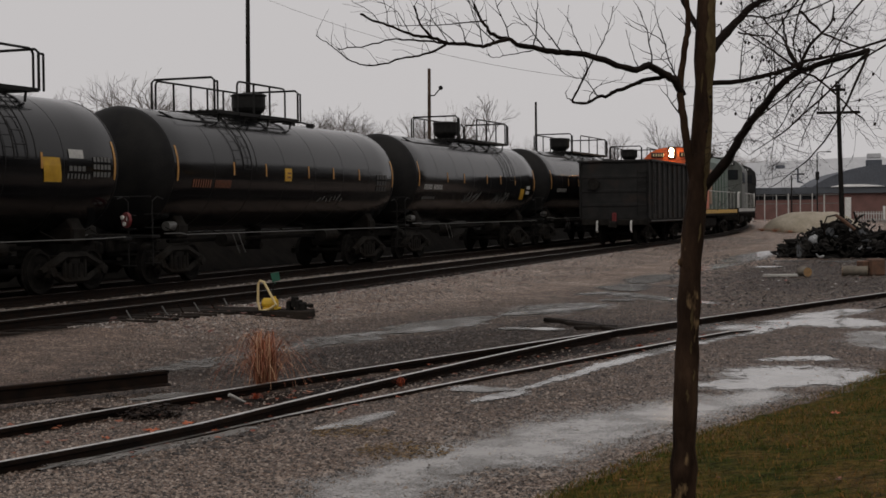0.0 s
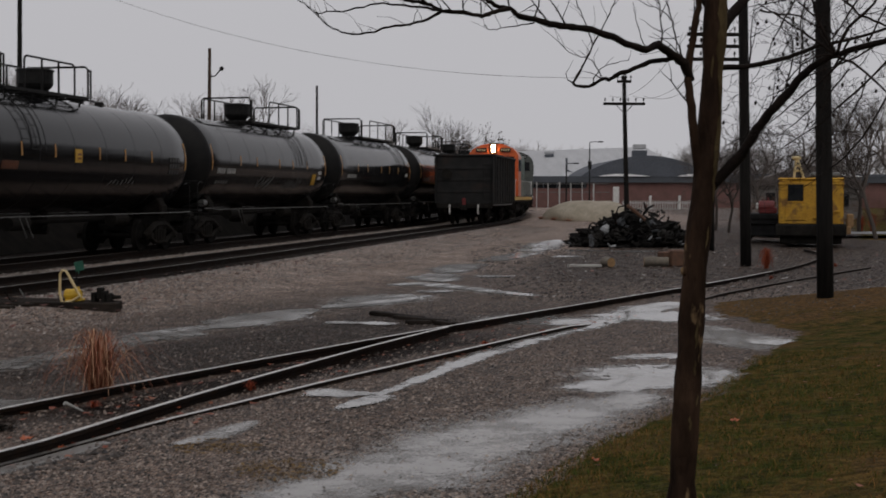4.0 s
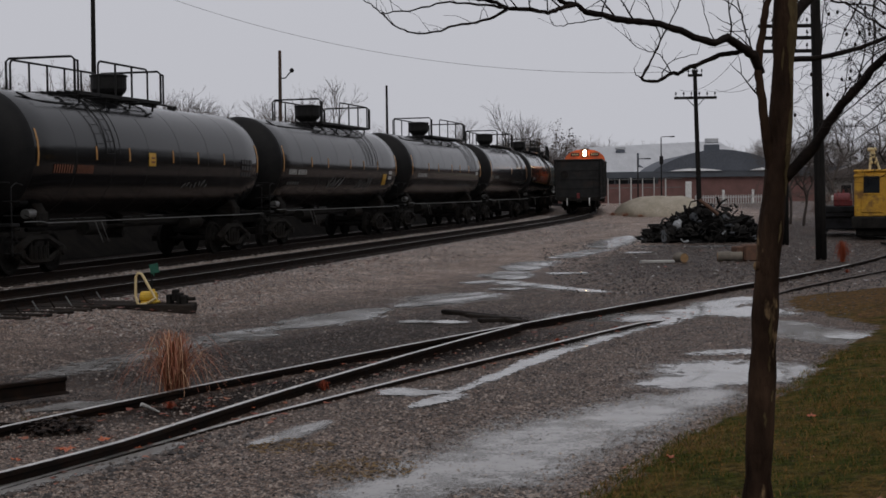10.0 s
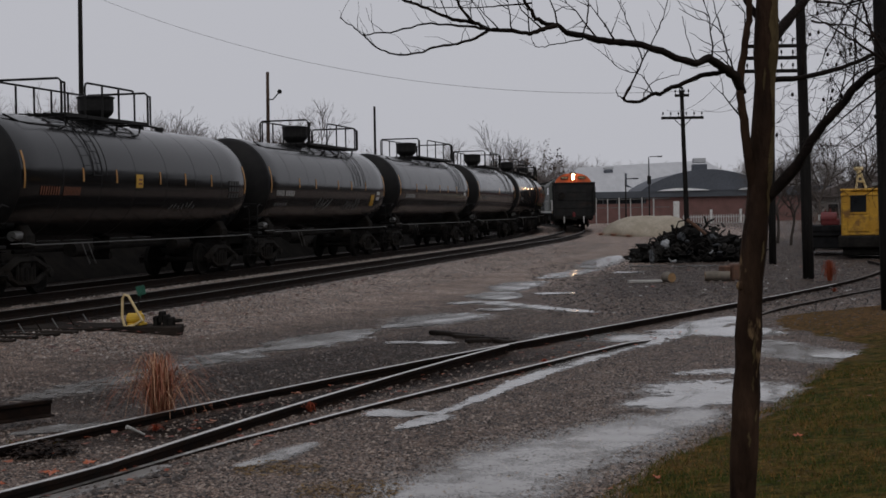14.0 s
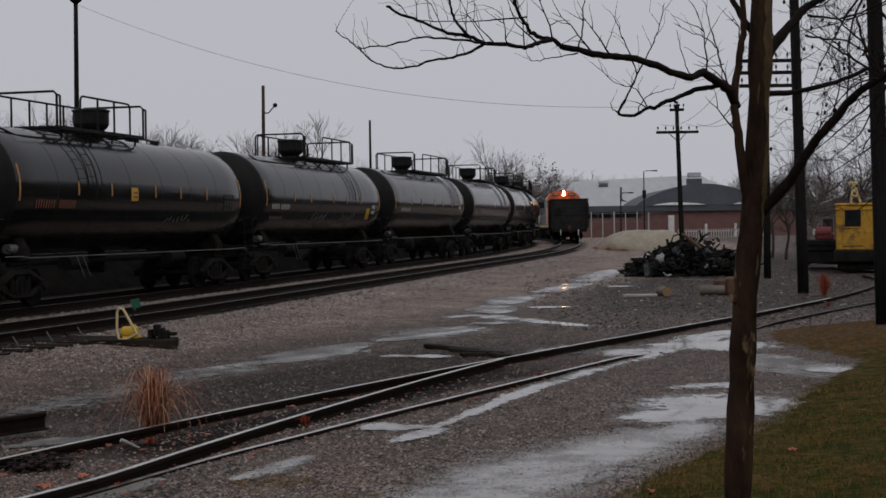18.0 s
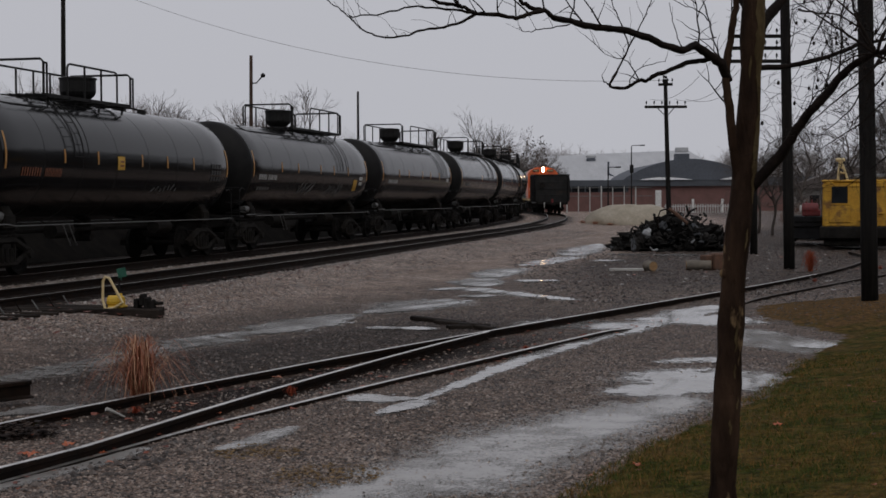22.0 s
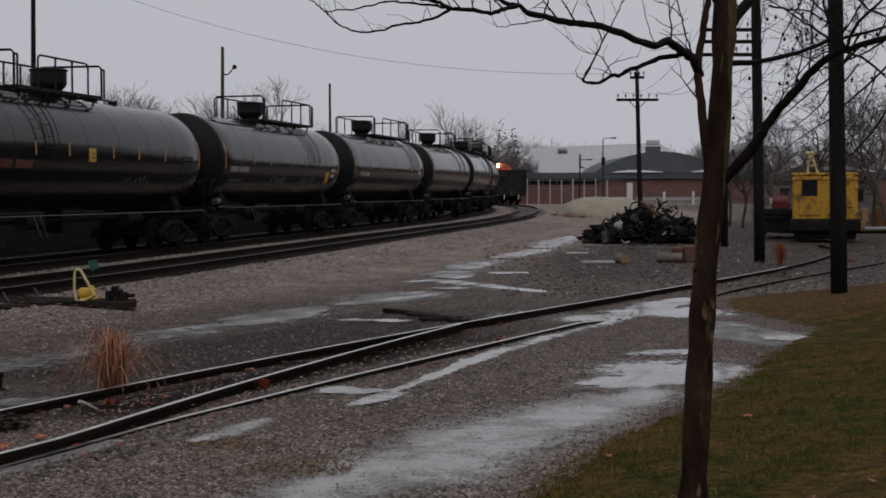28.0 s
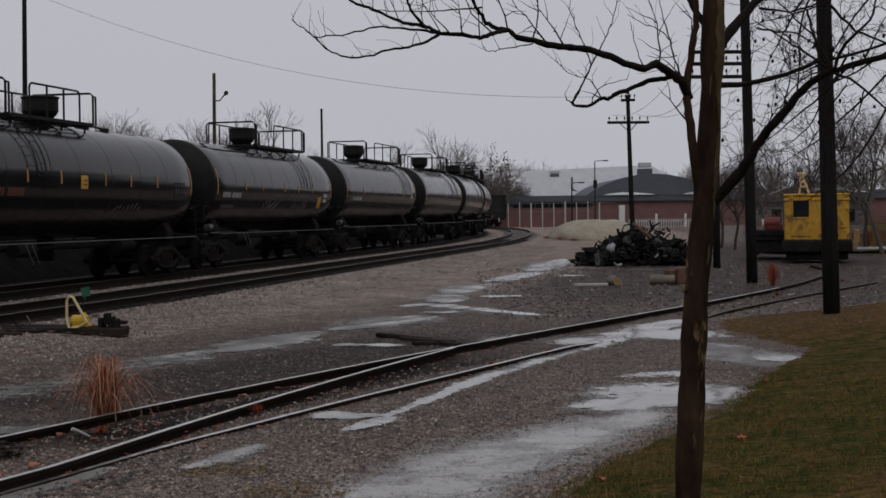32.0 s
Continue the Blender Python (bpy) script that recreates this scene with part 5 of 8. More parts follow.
def locomotive(label, paint, hood, panel, lit):
    loco = thing("locomotive", on_track(20), label, "locomotive")
    L = 17.6
    bm = bmesh.new()
    box(bm, (0, L / 2, 1.25), (2.9, L - 0.6, 0.35), bevel=0.03)
    part("frame", bm, M_GRIME, loco)
    bm = bmesh.new()
    for x in (-1.46, 1.46):
        box(bm, (x, L / 2, 1.3), (0.03, L - 0.8, 0.2))
    part("sill_stripe", bm, M_PLACARD if lit else M_WHITE_BAR, loco, "yellow sill stripe" if lit else "pale sill stripe")
    bm = bmesh.new()
    box(bm, (0, L / 2, 0.75), (2.2, 4.2, 0.7), bevel=0.15)
    part("fuel_tank", bm, M_GRIME, loco)
    bm = bmesh.new()
    prism(bm, [(-0.95, 1.43), (0.95, 1.43), (0.95, 2.55), (0.6, 2.75), (-0.6, 2.75), (-0.95, 2.55)], 0.9, 2.7)
    part("short_hood", bm, paint, loco)
    bm = bmesh.new()
    prism(bm, [(-1.5, 1.43), (1.5, 1.43), (1.5, 3.85), (1.42, 4.05), (1.15, 4.32), (0.75, 4.5), (0.3, 4.58), (-0.3, 4.58), (-0.75, 4.5), (-1.15, 4.32), (-1.42, 4.05), (-1.5, 3.85)], 2.7, 5.2)
    cab = part("cab", bm, paint, loco)
    bm = bmesh.new()
    prism(bm, [(-0.32, 4.585), (0.32, 4.585), (0.28, 4.64), (-0.28, 4.64)], 3.2, 5.0)
    part("cab_roof", bm, M_BLACK_STEEL if lit else hood, cab)
    for x in (-1.52, 1.52):
        for y0, y1 in ((3.0, 3.8), (4.0, 4.8)):
            bm = bmesh.new()
            box(bm, (x, (y0 + y1) / 2, 3.3), (0.04, y1 - y0, 0.72), bevel=0.02)
            part("side_window", bm, M_GLASS_DARK, cab)
    for x in (-0.95, 0.95):
        bm = bmesh.new()
        box(bm, (x, 2.68, 3.5), (0.62, 0.04, 0.62), bevel=0.02)
        part("windscreen", bm, M_GLASS_DARK, cab)
    for x in (-0.72, 0.72):
        bm = bmesh.new()
        box(bm, (x, 2.66, 4.2), (0.66, 0.12, 0.24), bevel=0.03)
        board = part("number_board", bm, M_GLASS_DARK, cab, "dark number board")
        for k in range(4):
            bm = bmesh.new()
            box(bm, (x - 0.2 + 0.133 * k, 2.596, 4.2), (0.07, 0.012, 0.13))
            part("number_bar", bm, M_BOARD_LIT if lit else M_WHITE_BAR, board)
    bm = bmesh.new()
    box(bm, (0, 2.62, 4.3), (0.36, 0.12, 0.62), bevel=0.06)
    light_box = part("headlight_housing", bm, M_BLACK_STEEL, cab)
    for z in (4.42, 4.18):
        bm = bmesh.new()
        rod(bm, (0, 2.5, z), (0, 2.57, z), 0.11, n=18)
        part("headlight", bm, M_HEADLIGHT if lit else M_GLASS_DARK, light_box, "lit twin headlight" if lit else "unlit headlight")
    bm = bmesh.new()
    prism(bm, [(-0.98, 1.43), (0.98, 1.43), (0.98, 4.0), (0.7, 4.35), (-0.7, 4.35), (-0.98, 4.0)], 5.2, L - 0.9)
    long_hood = part("long_hood", bm, hood, loco)
    for k in range(9):
        y = 5.8 + k * 1.2
        for x in (-1.0, 1.0):
            bm = bmesh.new()
            box(bm, (x, y, 2.65), (0.05, 0.95, 1.9), bevel=0.015)
            part("hood_door", bm, panel if k < 4 else hood, long_hood)
    for k in range(3):
        bm = bmesh.new()
        rod(bm, (0, 8 + 2.6 * k, 4.3), (0, 8 + 2.6 * k, 4.6), 0.62, n=18)
        part("roof_fan", bm, M_BLACK_STEEL, long_hood)
    for x in (-1.38, 1.38):
        bm = bmesh.new()
        tube(bm, [(x, 0.35, 0.8), (x, 0.35, 2.1), (x, 0.55, 2.35), (x, 1.6, 2.4), (x, 2.6, 2.4)], 0.03, 6)
        for y in (1.0, 1.8):
            rod(bm, (x, y, 1.43), (x, y, 2.4), 0.022, n=6)
        part("front_handrail", bm, M_WHITE, loco, "white front handrail")
        bm = bmesh.new()
        rod(bm, (x, 5.3, 2.4), (x, L - 0.6, 2.4), 0.024, n=6)
        for k in range(8):
            rod(bm, (x, 5.6 + 1.55 * k, 1.43), (x, 5.6 + 1.55 * k, 2.4), 0.02, n=6)
        part("side_handrail", bm, M_WHITE_BAR, loco)
        for k in range(4):
            bm = bmesh.new()
            box(bm, (x, 0.55, 0.35 + 0.27 * k), (0.3, 0.5, 0.04))
            part("step", bm, M_GRIME, loco)
    bm = bmesh.new()
    box(bm, (0, 0.3, 1.0), (2.9, 0.2, 0.7), bevel=0.04)
    coupler(bm, 0.0, -1)
    part("pilot", bm, M_GRIME, loco)
    running_gear(loco, (3.4, L - 3.4), 1.7, SPIN)
    return loco


loco_orange = locomotive("orange diesel locomotive with lit twin headlights", M_ORANGE, M_GREEN, M_TAN, True)
loco_grey = locomotive("dirty grey-green diesel locomotive with streaked paint", M_LOCO_GREY, M_LOCO_GREY, M_GREEN, False)
loco_dark = locomotive("black diesel locomotive with red panels", M_GOND, M_GOND, M_RED_PAINT, False)


# ---- poles and wires ----
def pole_thing(x, y, top, r0, r1, label, lean=(0, 0), z=None):
    z = ground_at(x, y) if z is None else z
    ob = thing("utility_pole", pose(x, y, z), label, "pole", "poles of the yard")
    bm = bmesh.new()
    h = top - z
    tube(bm, [(lean[0] * k / 6, lean[1] * k / 6, -0.3 + (h + 0.3) * k / 6) for k in range(7)], [r0 + (r1 - r0) * k / 6 for k in range(7)], 12)
    part("pole_shaft", bm, M_POLE_TAN if "weathered" in label else M_POLE, ob, smooth=True)
    return ob, h


def crossarm(ob, x, y, z, half, rz=0.0, pins=6, brace=True):
    bm = bmesh.new()
    box(bm, (x, y, z), (2 * half, 0.1, 0.12), rz, bevel=0.01)
    arm = part("crossarm", bm, M_POLE, ob)
    c, s = math.cos(radians(rz)), math.sin(radians(rz))
    for k in range(pins):
        f = -half * 0.92 + 2 * half * 0.92 * k / (pins - 1)
        bm = bmesh.new()
        rod(bm, (x + f * c, y + f * s, z + 0.06), (x + f * c, y + f * s, z + 0.16), 0.012, n=6)
        lathe(bm, [(z + 0.15, 0.03), (z + 0.19, 0.045), (z + 0.21, 0.025), (z + 0.24, 0.035), (z + 0.27, 0.015)], 8, 'Z', (x + f * c, y + f * s, 0))
        part("insulator", bm, M_BLACK_STEEL, arm)
    if brace:
        bm = bmesh.new()
        for k in (-1, 1):
            rod(bm, (x + k * half * 0.4 * c, y + k * half * 0.4 * s - 0.06, z - 0.05), (x, y - 0.14, z - 0.45), 0.018, n=6)
        part("arm_brace", bm, M_BLACK_STEEL, ob)


t_pole, h = pole_thing(8.62, 65.6, 7.4, 0.125, 0.085, "leaning timber pole with crossarms beside a scrap heap", (-0.2, 0))
crossarm(t_pole, -0.19, -0.1, 6.0, 0.95, 2.5, 6)
crossarm(t_pole, -0.2, -0.1, h - 0.25, 0.32, -8, 4, False)
crossarm(t_pole, -0.2, 0.1, h - 0.1, 0.3, 70, 3, False)
pole_a, h = pole_thing(9.35, 49.5, 13.0, 0.125, 0.1, "dark timber pole with three crossarms", (0.0, 0))
for k, z in enumerate((6.52, 6.96, 7.36)):
    crossarm(pole_a, 0.15, -0.18, z, 1.05, 3, 6, False)
pole_b, h = pole_thing(8.3, 38.9, 12.5, 0.15, 0.11, "dark timber utility pole standing on the gravel", (-0.25, 0))
pole_c, h = pole_thing(6.72, 25.05, 11.0, 0.145, 0.115, "dark timber utility pole at the lawn's edge", (-0.22, 0))
mast, h = pole_thing(-21.6, 75.0, 14.1, 0.15, 0.11, "tall dark lamp pole behind the tank cars", (0.15, 0))
bm = bmesh.new()
lathe(bm, [(h - 0.1, 0.12), (h + 0.05, 0.3), (h + 0.3, 0.34), (h + 0.4, 0.2)], 14, 'Z', (0.15, 0, 0))
part("lamp_head", bm, M_BLACK_STEEL, mast)
thin_a, h = pole_thing(-14.45, 91.8, 11.25, 0.14, 0.1, "thin weathered pole with a small lamp arm", (0.1, 0))
bm = bmesh.new()
tube(bm, [(0.1, 0, h - 1.75), (0.45, -0.1, h - 1.75), (0.7, -0.1, h - 1.45), (0.85, -0.1, h - 1.3)], 0.04, 6)
part("lamp_arm", bm, M_BLACK_STEEL, thin_a)
bm = bmesh.new()
lathe(bm, [(-0.05, 0.1), (0.1, 0.16), (0.22, 0.06)], 10, 'Z', (0.86, -0.1, h - 1.35))
part("lamp_head", bm, M_BLACK_STEEL, thin_a)
thin_b, h = pole_thing(-8.87, 107.3, 10.1, 0.12, 0.08, "thin dark post behind the tank cars")
bm = bmesh.new()
box(bm, (0.1, -0.1, 5.6), (0.6, 0.3, 0.5), bevel=0.05)
part("fitting_box", bm, M_BLACK_STEEL, thin_b)
for x, y, top, arm in ((14.74, 140.0, 6.94, 0.9), (11.16, 125.0, 4.54, 0.7)):
    lamp = thing("street_lamp", pose(x, y, ground_at(x, y)), "slim dark street lamp with a short arm", "street lamp", "street lamps")
    bm = bmesh.new()
    tube(bm, [(0, 0, 0), (0, 0, top - 0.3)], [0.075, 0.05], 8)
    part("post", bm, M_BLACK_STEEL, lamp)
    bm = bmesh.new()
    tube(bm, [(0, 0, top - 0.32), (0, 0, top - 0.2), (0.2, 0, top - 0.16), (arm, 0, top - 0.14)], 0.035, 6)
    part("arm", bm, M_BLACK_STEEL, lamp)
    bm = bmesh.new()
    box(bm, (arm + 0.15, 0, top - 0.15), (0.5, 0.22, 0.12), bevel=0.04)
    part("lamp_head", bm, M_BLACK_STEEL, lamp)
    if arm > 0.8:
        bm = bmesh.new()
        box(bm, (0, -0.15, top - 2.4), (0.35, 0.3, 0.8), bevel=0.05)
        part("control_box", bm, M_BLACK_STEEL, lamp)


def wire(p, q, sag, r=0.012):
    ob = thing("overhead_wire", Matrix(), "thin sagging overhead wire between poles", "wire", "overhead wires")
    bm = bmesh.new()
    pts = []
    for k in range(25):
        f = k / 24
        v = Vector(p).lerp(Vector(q), f)
        v.z -= sag * 4 * f * (1 - f)
        pts.append(v)
    tube(bm, pts, r, 5)
    part("strand", bm, M_WIRE, ob)


wire((-21.5, 75.0, 14.0), (8.42, 65.6, 7.35), 1.7, 0.009)
for dx in (-0.7, 0.4, 0.9):
    wire((8.43 + dx, 65.5, 6.5), (9.5 + dx, 49.3, 7.9 - 0.3 * dx), 0.9, 0.008)

# ---- switch stand on its long timbers ----
stand = thing("switch_stand", pose(-6.1, 24.2, ground_at(-6.1, 24.2) - 0.05, 0, 0, -10), "yellow switch stand with a pale lever loop and green target", "switch stand")
for y0, dx in ((0.0, 0.25), (0.42, 0.1)):
    bm = bmesh.new()
    box(bm, (dx - 1.0, y0, 0.06), (3.1, 0.24, 0.2), bevel=0.02)
    part("switch_timber", bm, M_TIE, stand, "dark creosoted switch timber")
bm = bmesh.new()
box(bm, (-0.06, 0.2, 0.18), (0.24, 0.3, 0.04), bevel=0.01)
lathe(bm, [(-0.17, 0.08), (-0.15, 0.1), (0.08, 0.1), (0.1, 0.08)], 14, 'X', (-0.04, 0.16, 0.27))
rod(bm, (-0.03, 0.2, 0.34), (-0.03, 0.2, 0.4), 0.05, n=10)
part("stand_body", bm, M_SWITCH_YELLOW, stand, "yellow stand body")
bm = bmesh.new()
tube(bm, [(-0.2, 0.0, 0.16), (-0.24, 0.0, 0.3), (-0.23, 0.0, 0.62), (-0.19, 0.0, 0.69), (-0.12, 0.0, 0.67), (0.06, 0.0, 0.36), (0.12, 0.0, 0.26), (-0.03, 0.0, 0.17), (-0.2, 0.0, 0.14)], 0.024, 8)
part("lever_loop", bm, M_LOOP, stand, "bent pale yellow lever loop")
bm = bmesh.new()
rod(bm, (-0.03, 0.2, 0.4), (-0.03, 0.2, 0.82), 0.014, n=8)
part("target_shaft", bm, M_BLACK_STEEL, stand)
bm = bmesh.new()
box(bm, (0.02, 0.2, 0.75), (0.15, 0.012, 0.16), 20, bevel=0.005, ry=-12)
box(bm, (0.0, 0.22, 0.68), (0.1, 0.012, 0.12), -60, bevel=0.005)
part("target", bm, M_FLAG, stand, "dark green target vanes")
bm = bmesh.new()
for x, z in ((0.32, 0.22), (0.42, 0.3), (0.5, 0.24), (0.58, 0.2)):
    box(bm, (x, 0.15, z), (0.07, 0.22, 0.2), bevel=0.02)
rod(bm, (0.25, 0.2, 0.24), (0.75, 0.2, 0.24), 0.03)
part("crank_gear", bm, M_GRIME, stand)
bm = bmesh.new()
rod(bm, (-0.3, 0.2, 0.12), (-1.6, 0.2, 0.12), 0.022)
part("throw_rod", bm, M_RAIL, stand)
rnd = random.Random(11)
for k in range(7):
    x, y, th = track(-44.6 + 0.55 * k, 1.25)
    tm = thing("switch_timber", pose(x, y, ground_at(x, y) - 0.075, 0, 0, -12 + rnd.uniform(-4, 4)), "dark switch timber end beside the track", "timber", "switch timbers")
    bm = bmesh.new()
    box(bm, (0.0, 0, 0.02), (1.5 + 0.12 * k, 0.22, 0.16), bevel=0.015)
    part("timber_beam", bm, M_TIE, tm)
    bm = bmesh.new()
    rod(bm, (0.3, 0.02, 0.08), (0.2, -0.02, 0.26), 0.012, n=6)
    part("slide_bolt", bm, M_RAIL if k % 2 else M_BAR, tm)


# ---- dry grass tufts ----
def tuft(x, y, hgt, spread, count, seed, label, stems=None, arch=0.35):
    """Blades from one crown; a share of them arches over and hangs."""
    rnd = random.Random(seed)
    ob = thing("grass_tuft", pose(x, y, ground_at(x, y)), label, "grass tuft", "dry grass tufts")
    verts, faces = [], []
    for _ in range(count):
        a, lean = rnd.uniform(0, 2 * math.pi), (0.15 + 0.85 * rnd.random()) * spread
        hangs = rnd.random() < arch
        h = hgt * (rnd.uniform(0.3, 0.72) if hangs else rnd.uniform(0.4, 1.0) * (1 - 0.35 * lean / spread))
        bx, by = rnd.gauss(0, spread * 0.07), rnd.gauss(0, spread * 0.07)
        w = rnd.uniform(0.0025, 0.0055) * (1.25 if hangs else 0.8)
        px, py = -math.sin(a) * w, math.cos(a) * w
        bend = rnd.uniform(0.7, 1.0)
        last = None
        for k in range(8):
            f = k / 7
            r = lean * (f ** 1.25 if hangs else 0.85 * f ** 1.35)
            z = h * (4 * bend * f * (1 - bend * f) if hangs else f * (1 - 0.12 * f))
            c = (bx + math.cos(a) * r, by + math.sin(a) * r, max(z, 0.01))
            g = 1 - 0.7 * f
            n = len(verts)
            verts.extend([(c[0] - px * g, c[1] - py * g, c[2]), (c[0] + px * g, c[1] + py * g, c[2])])
            if last is not None:
                faces.append((last, last + 1, n + 1, n))
            last = n
    me = bpy.data.meshes.new("foliage")
    me.from_pydata(verts, [], faces)
    me.materials.append(stems or M_STRAW)
    b = tagged(new("foliage", me), kind="stuff")
    b.parent = ob


tuft(-3.4, 14.4, 0.9, 0.8, 360, 5, "russet dry grass tuft arching beside the rail", None, 0.66)
tuft(8.55, 37.6, 0.78, 0.3, 520, 6, "small fox-red clump of dry stems on the gravel", M_REED)


# ---- the bare tree on the lawn ----
class Tree:
    """Collects limbs as tubes and lets twigs branch off."""

    def __init__(self, seed):
        self.rnd = random.Random(seed)
        self.bm = bmesh.new()
        self.tips = []

    def limb(self, pts, r0, r1, n=8, jitter=0.0):
        pts = [Vector(p) for p in pts]
        fine = []
        for i in range(len(pts) - 1):
            a, b = pts[i], pts[i + 1]
            before, after = pts[max(i - 1, 0)], pts[min(i + 2, len(pts) - 1)]
            for k in range(4):
                t = k / 4
                v = 0.5 * (2 * a + (b - before) * t + (2 * before - 5 * a + 4 * b - after) * t * t + (3 * a - before - 3 * b + after) * t ** 3)
                fine.append(v + Vector([self.rnd.gauss(0, jitter) for _ in range(3)]))
        fine.append(pts[-1])
        m = len(fine) - 1
        radii = [(r0 + (r1 - r0) * (k / m) ** 0.8) * (1 + 0.1 * self.rnd.gauss(0, 0.6)) for k in range(m + 1)]
        tube(self.bm, fine, radii, n)
        return fine, radii

    def twig(self, p, way, length, r, depth):
        way = Vector(way).normalized()
        pts, at_ = [Vector(p)], Vector(p)
        steps = 5
        for _ in range(steps):
            way = (way + Vector([self.rnd.gauss(0, 0.2) for _ in range(3)]) + Vector((0, 0, 0.04))).normalized()
            at_ = at_ + way * length / steps
            pts.append(at_.copy())
        tube(self.bm, pts, [max(r * (1 - 0.8 * k / steps), 0.0008) for k in range(steps + 1)], 5 if r > 0.003 else 4, caps=False)
        self.tips.append(pts[-1])
        if depth > 0:
            for k in (1, 2, 3, 4):
                if self.rnd.random() < 0.75:
                    side = way.cross(Vector([self.rnd.gauss(0, 1) for _ in range(3)])).normalized()
                    self.twig(pts[k], way * 0.75 + side * 0.8, length * self.rnd.uniform(0.4, 0.65), r * 0.6, depth - 1)


def along_plane(px, pz, depth=0.0):
    k = (6.5 + depth) / 6.5
    return Vector((px * k, 6.5 + depth, 1.975 + (pz - 1.975) * k))


tree = thing("tree", pose(0, 0, 0), "bare young tree with mottled bark standing in mulch", "tree", "trees of the yard")
tk = Tree(21)
V = along_plane
trunk_line, trunk_r = tk.limb([(1.08, 6.6, 0.1), (1.085, 6.57, 0.3), V(1.084, 0.69, .04), V(1.106, 1.15, .02), V(1.134, 1.67), V(1.17, 2.02), V(1.2, 2.43), V(1.22, 2.94), (1.255, 6.5, 3.6), (1.2, 6.55, 4.6)], 0.071, 0.045, 16)
part("trunk", tk.bm, M_BARK, tree, smooth=True)


def bare_patch(z0, z1, a0, a1, seed):
    """Where the outer bark has flaked off: a thin ragged skin on the trunk, angles from the right round to the front."""
    rnd = random.Random(seed)
    bm = bmesh.new()
    rows = []
    steps = max(4, int((z1 - z0) / 0.03))
    for k in range(steps + 1):
        z = z0 + (z1 - z0) * k / steps
        c = Vector([np.interp(z, [p.z for p in trunk_line], [p[n] for p in trunk_line]) for n in range(3)])
        r = float(np.interp(z, [p.z for p in trunk_line], trunk_r)) * 1.02 + 0.001
        taper = min(1.0, 3.0 * min(k, steps - k) / steps + 0.12)
        mid, half = radians((a0 + a1) / 2 + rnd.uniform(-4, 4)), radians((a1 - a0) / 2) * taper * rnd.uniform(0.75, 1.1)
        rows.append([bm.verts.new((c.x + r * math.cos(mid + half * f), c.y - r * math.sin(mid + half * f), z)) for f in (-1, -0.5, 0, 0.5, 1)])
    for p, q in zip(rows, rows[1:]):
        for k in range(4):
            bm.faces.new((p[k], p[k + 1], q[k + 1], q[k]))
    part("bare_bark", bm, M_BARE_BARK, tree, "pale tan bark where the outer layer flaked off", smooth=True)


M_BARE_BARK = surf("pale_inner_bark", (0.06, 0.042, 0.02), (0.12, 0.088, 0.044), 14, 0.7, 0.9, 0.3, fine=60, spec=0.08, stretch=(1, 1, 0.4))
for number, (z0, z1, a0, a1) in enumerate(((2.36, 3.3, 12, 82), (1.95, 2.4, 14, 66), (1.29, 1.41, 66, 80), (1.17, 1.24, 70, 80), (0.92, 0.99, 76, 88), (1.03, 1.09, 48, 58), (1.74, 1.84, 52, 64), (2.5, 2.6, 98, 112))):
    bare_patch(z0, z1, a0, a1, number)
BOUGHS = []
BOUGHS.append(([(1.095, 6.45, 2.490), (1.060, 6.41, 2.561), (1.012, 6.37, 2.587), (0.955, 6.33, 2.621), (0.925, 6.29, 2.629), (0.871, 6.25, 2.607), (0.801, 6.20, 2.618), (0.690, 6.16, 2.659), (0.568, 6.12, 2.683), (0.466, 6.08, 2.689), (0.375, 6.04, 2.707), (0.303, 6.00, 2.718)], 0.021, 0.012, 'left'))
BOUGHS.append(([(0.303, 6.00, 2.718), (0.267, 5.96, 2.742), (0.208, 5.93, 2.724), (0.150, 5.89, 2.703), (0.081, 5.85, 2.709), (-0.009, 5.82, 2.713), (-0.053, 5.78, 2.729), (-0.108, 5.75, 2.741), (-0.174, 5.71, 2.751), (-0.271, 5.67, 2.790), (-0.335, 5.64, 2.810), (-0.386, 5.60, 2.836)], 0.011, 0.005, 'left'))
BOUGHS.append(([(-0.009, 5.80, 2.710), (-0.065, 5.77, 2.718), (-0.153, 5.73, 2.723), (-0.263, 5.70, 2.727), (-0.372, 5.67, 2.695), (-0.457, 5.63, 2.686), (-0.498, 5.60, 2.678)], 0.006, 0.002, 'fine'))
BOUGHS.append(([(-0.009, 5.80, 2.710), (-0.088, 5.77, 2.668), (-0.154, 5.74, 2.648), (-0.231, 5.71, 2.633), (-0.286, 5.68, 2.613), (-0.350, 5.65, 2.600), (-0.414, 5.62, 2.613), (-0.465, 5.59, 2.641), (-0.488, 5.56, 2.668), (-0.534, 5.53, 2.702), (-0.574, 5.50, 2.731)], 0.006, 0.002, 'fine'))
BOUGHS.append(([(0.269, 6.00, 2.746), (0.188, 5.97, 2.766), (0.164, 5.95, 2.799), (0.130, 5.93, 2.847), (0.108, 5.90, 2.907)], 0.01, 0.006, 'left'))
BOUGHS.append(([(-0.075, 5.75, 2.736), (-0.119, 5.73, 2.786), (-0.139, 5.72, 2.839), (-0.149, 5.70, 2.881)], 0.007, 0.004, 'fine'))
BOUGHS.append(([(0.165, 5.95, 2.834), (0.072, 5.89, 2.820), (-0.019, 5.83, 2.804), (-0.153, 5.76, 2.793), (-0.261, 5.70, 2.793)], 0.004, 0.0015, 'fine'))
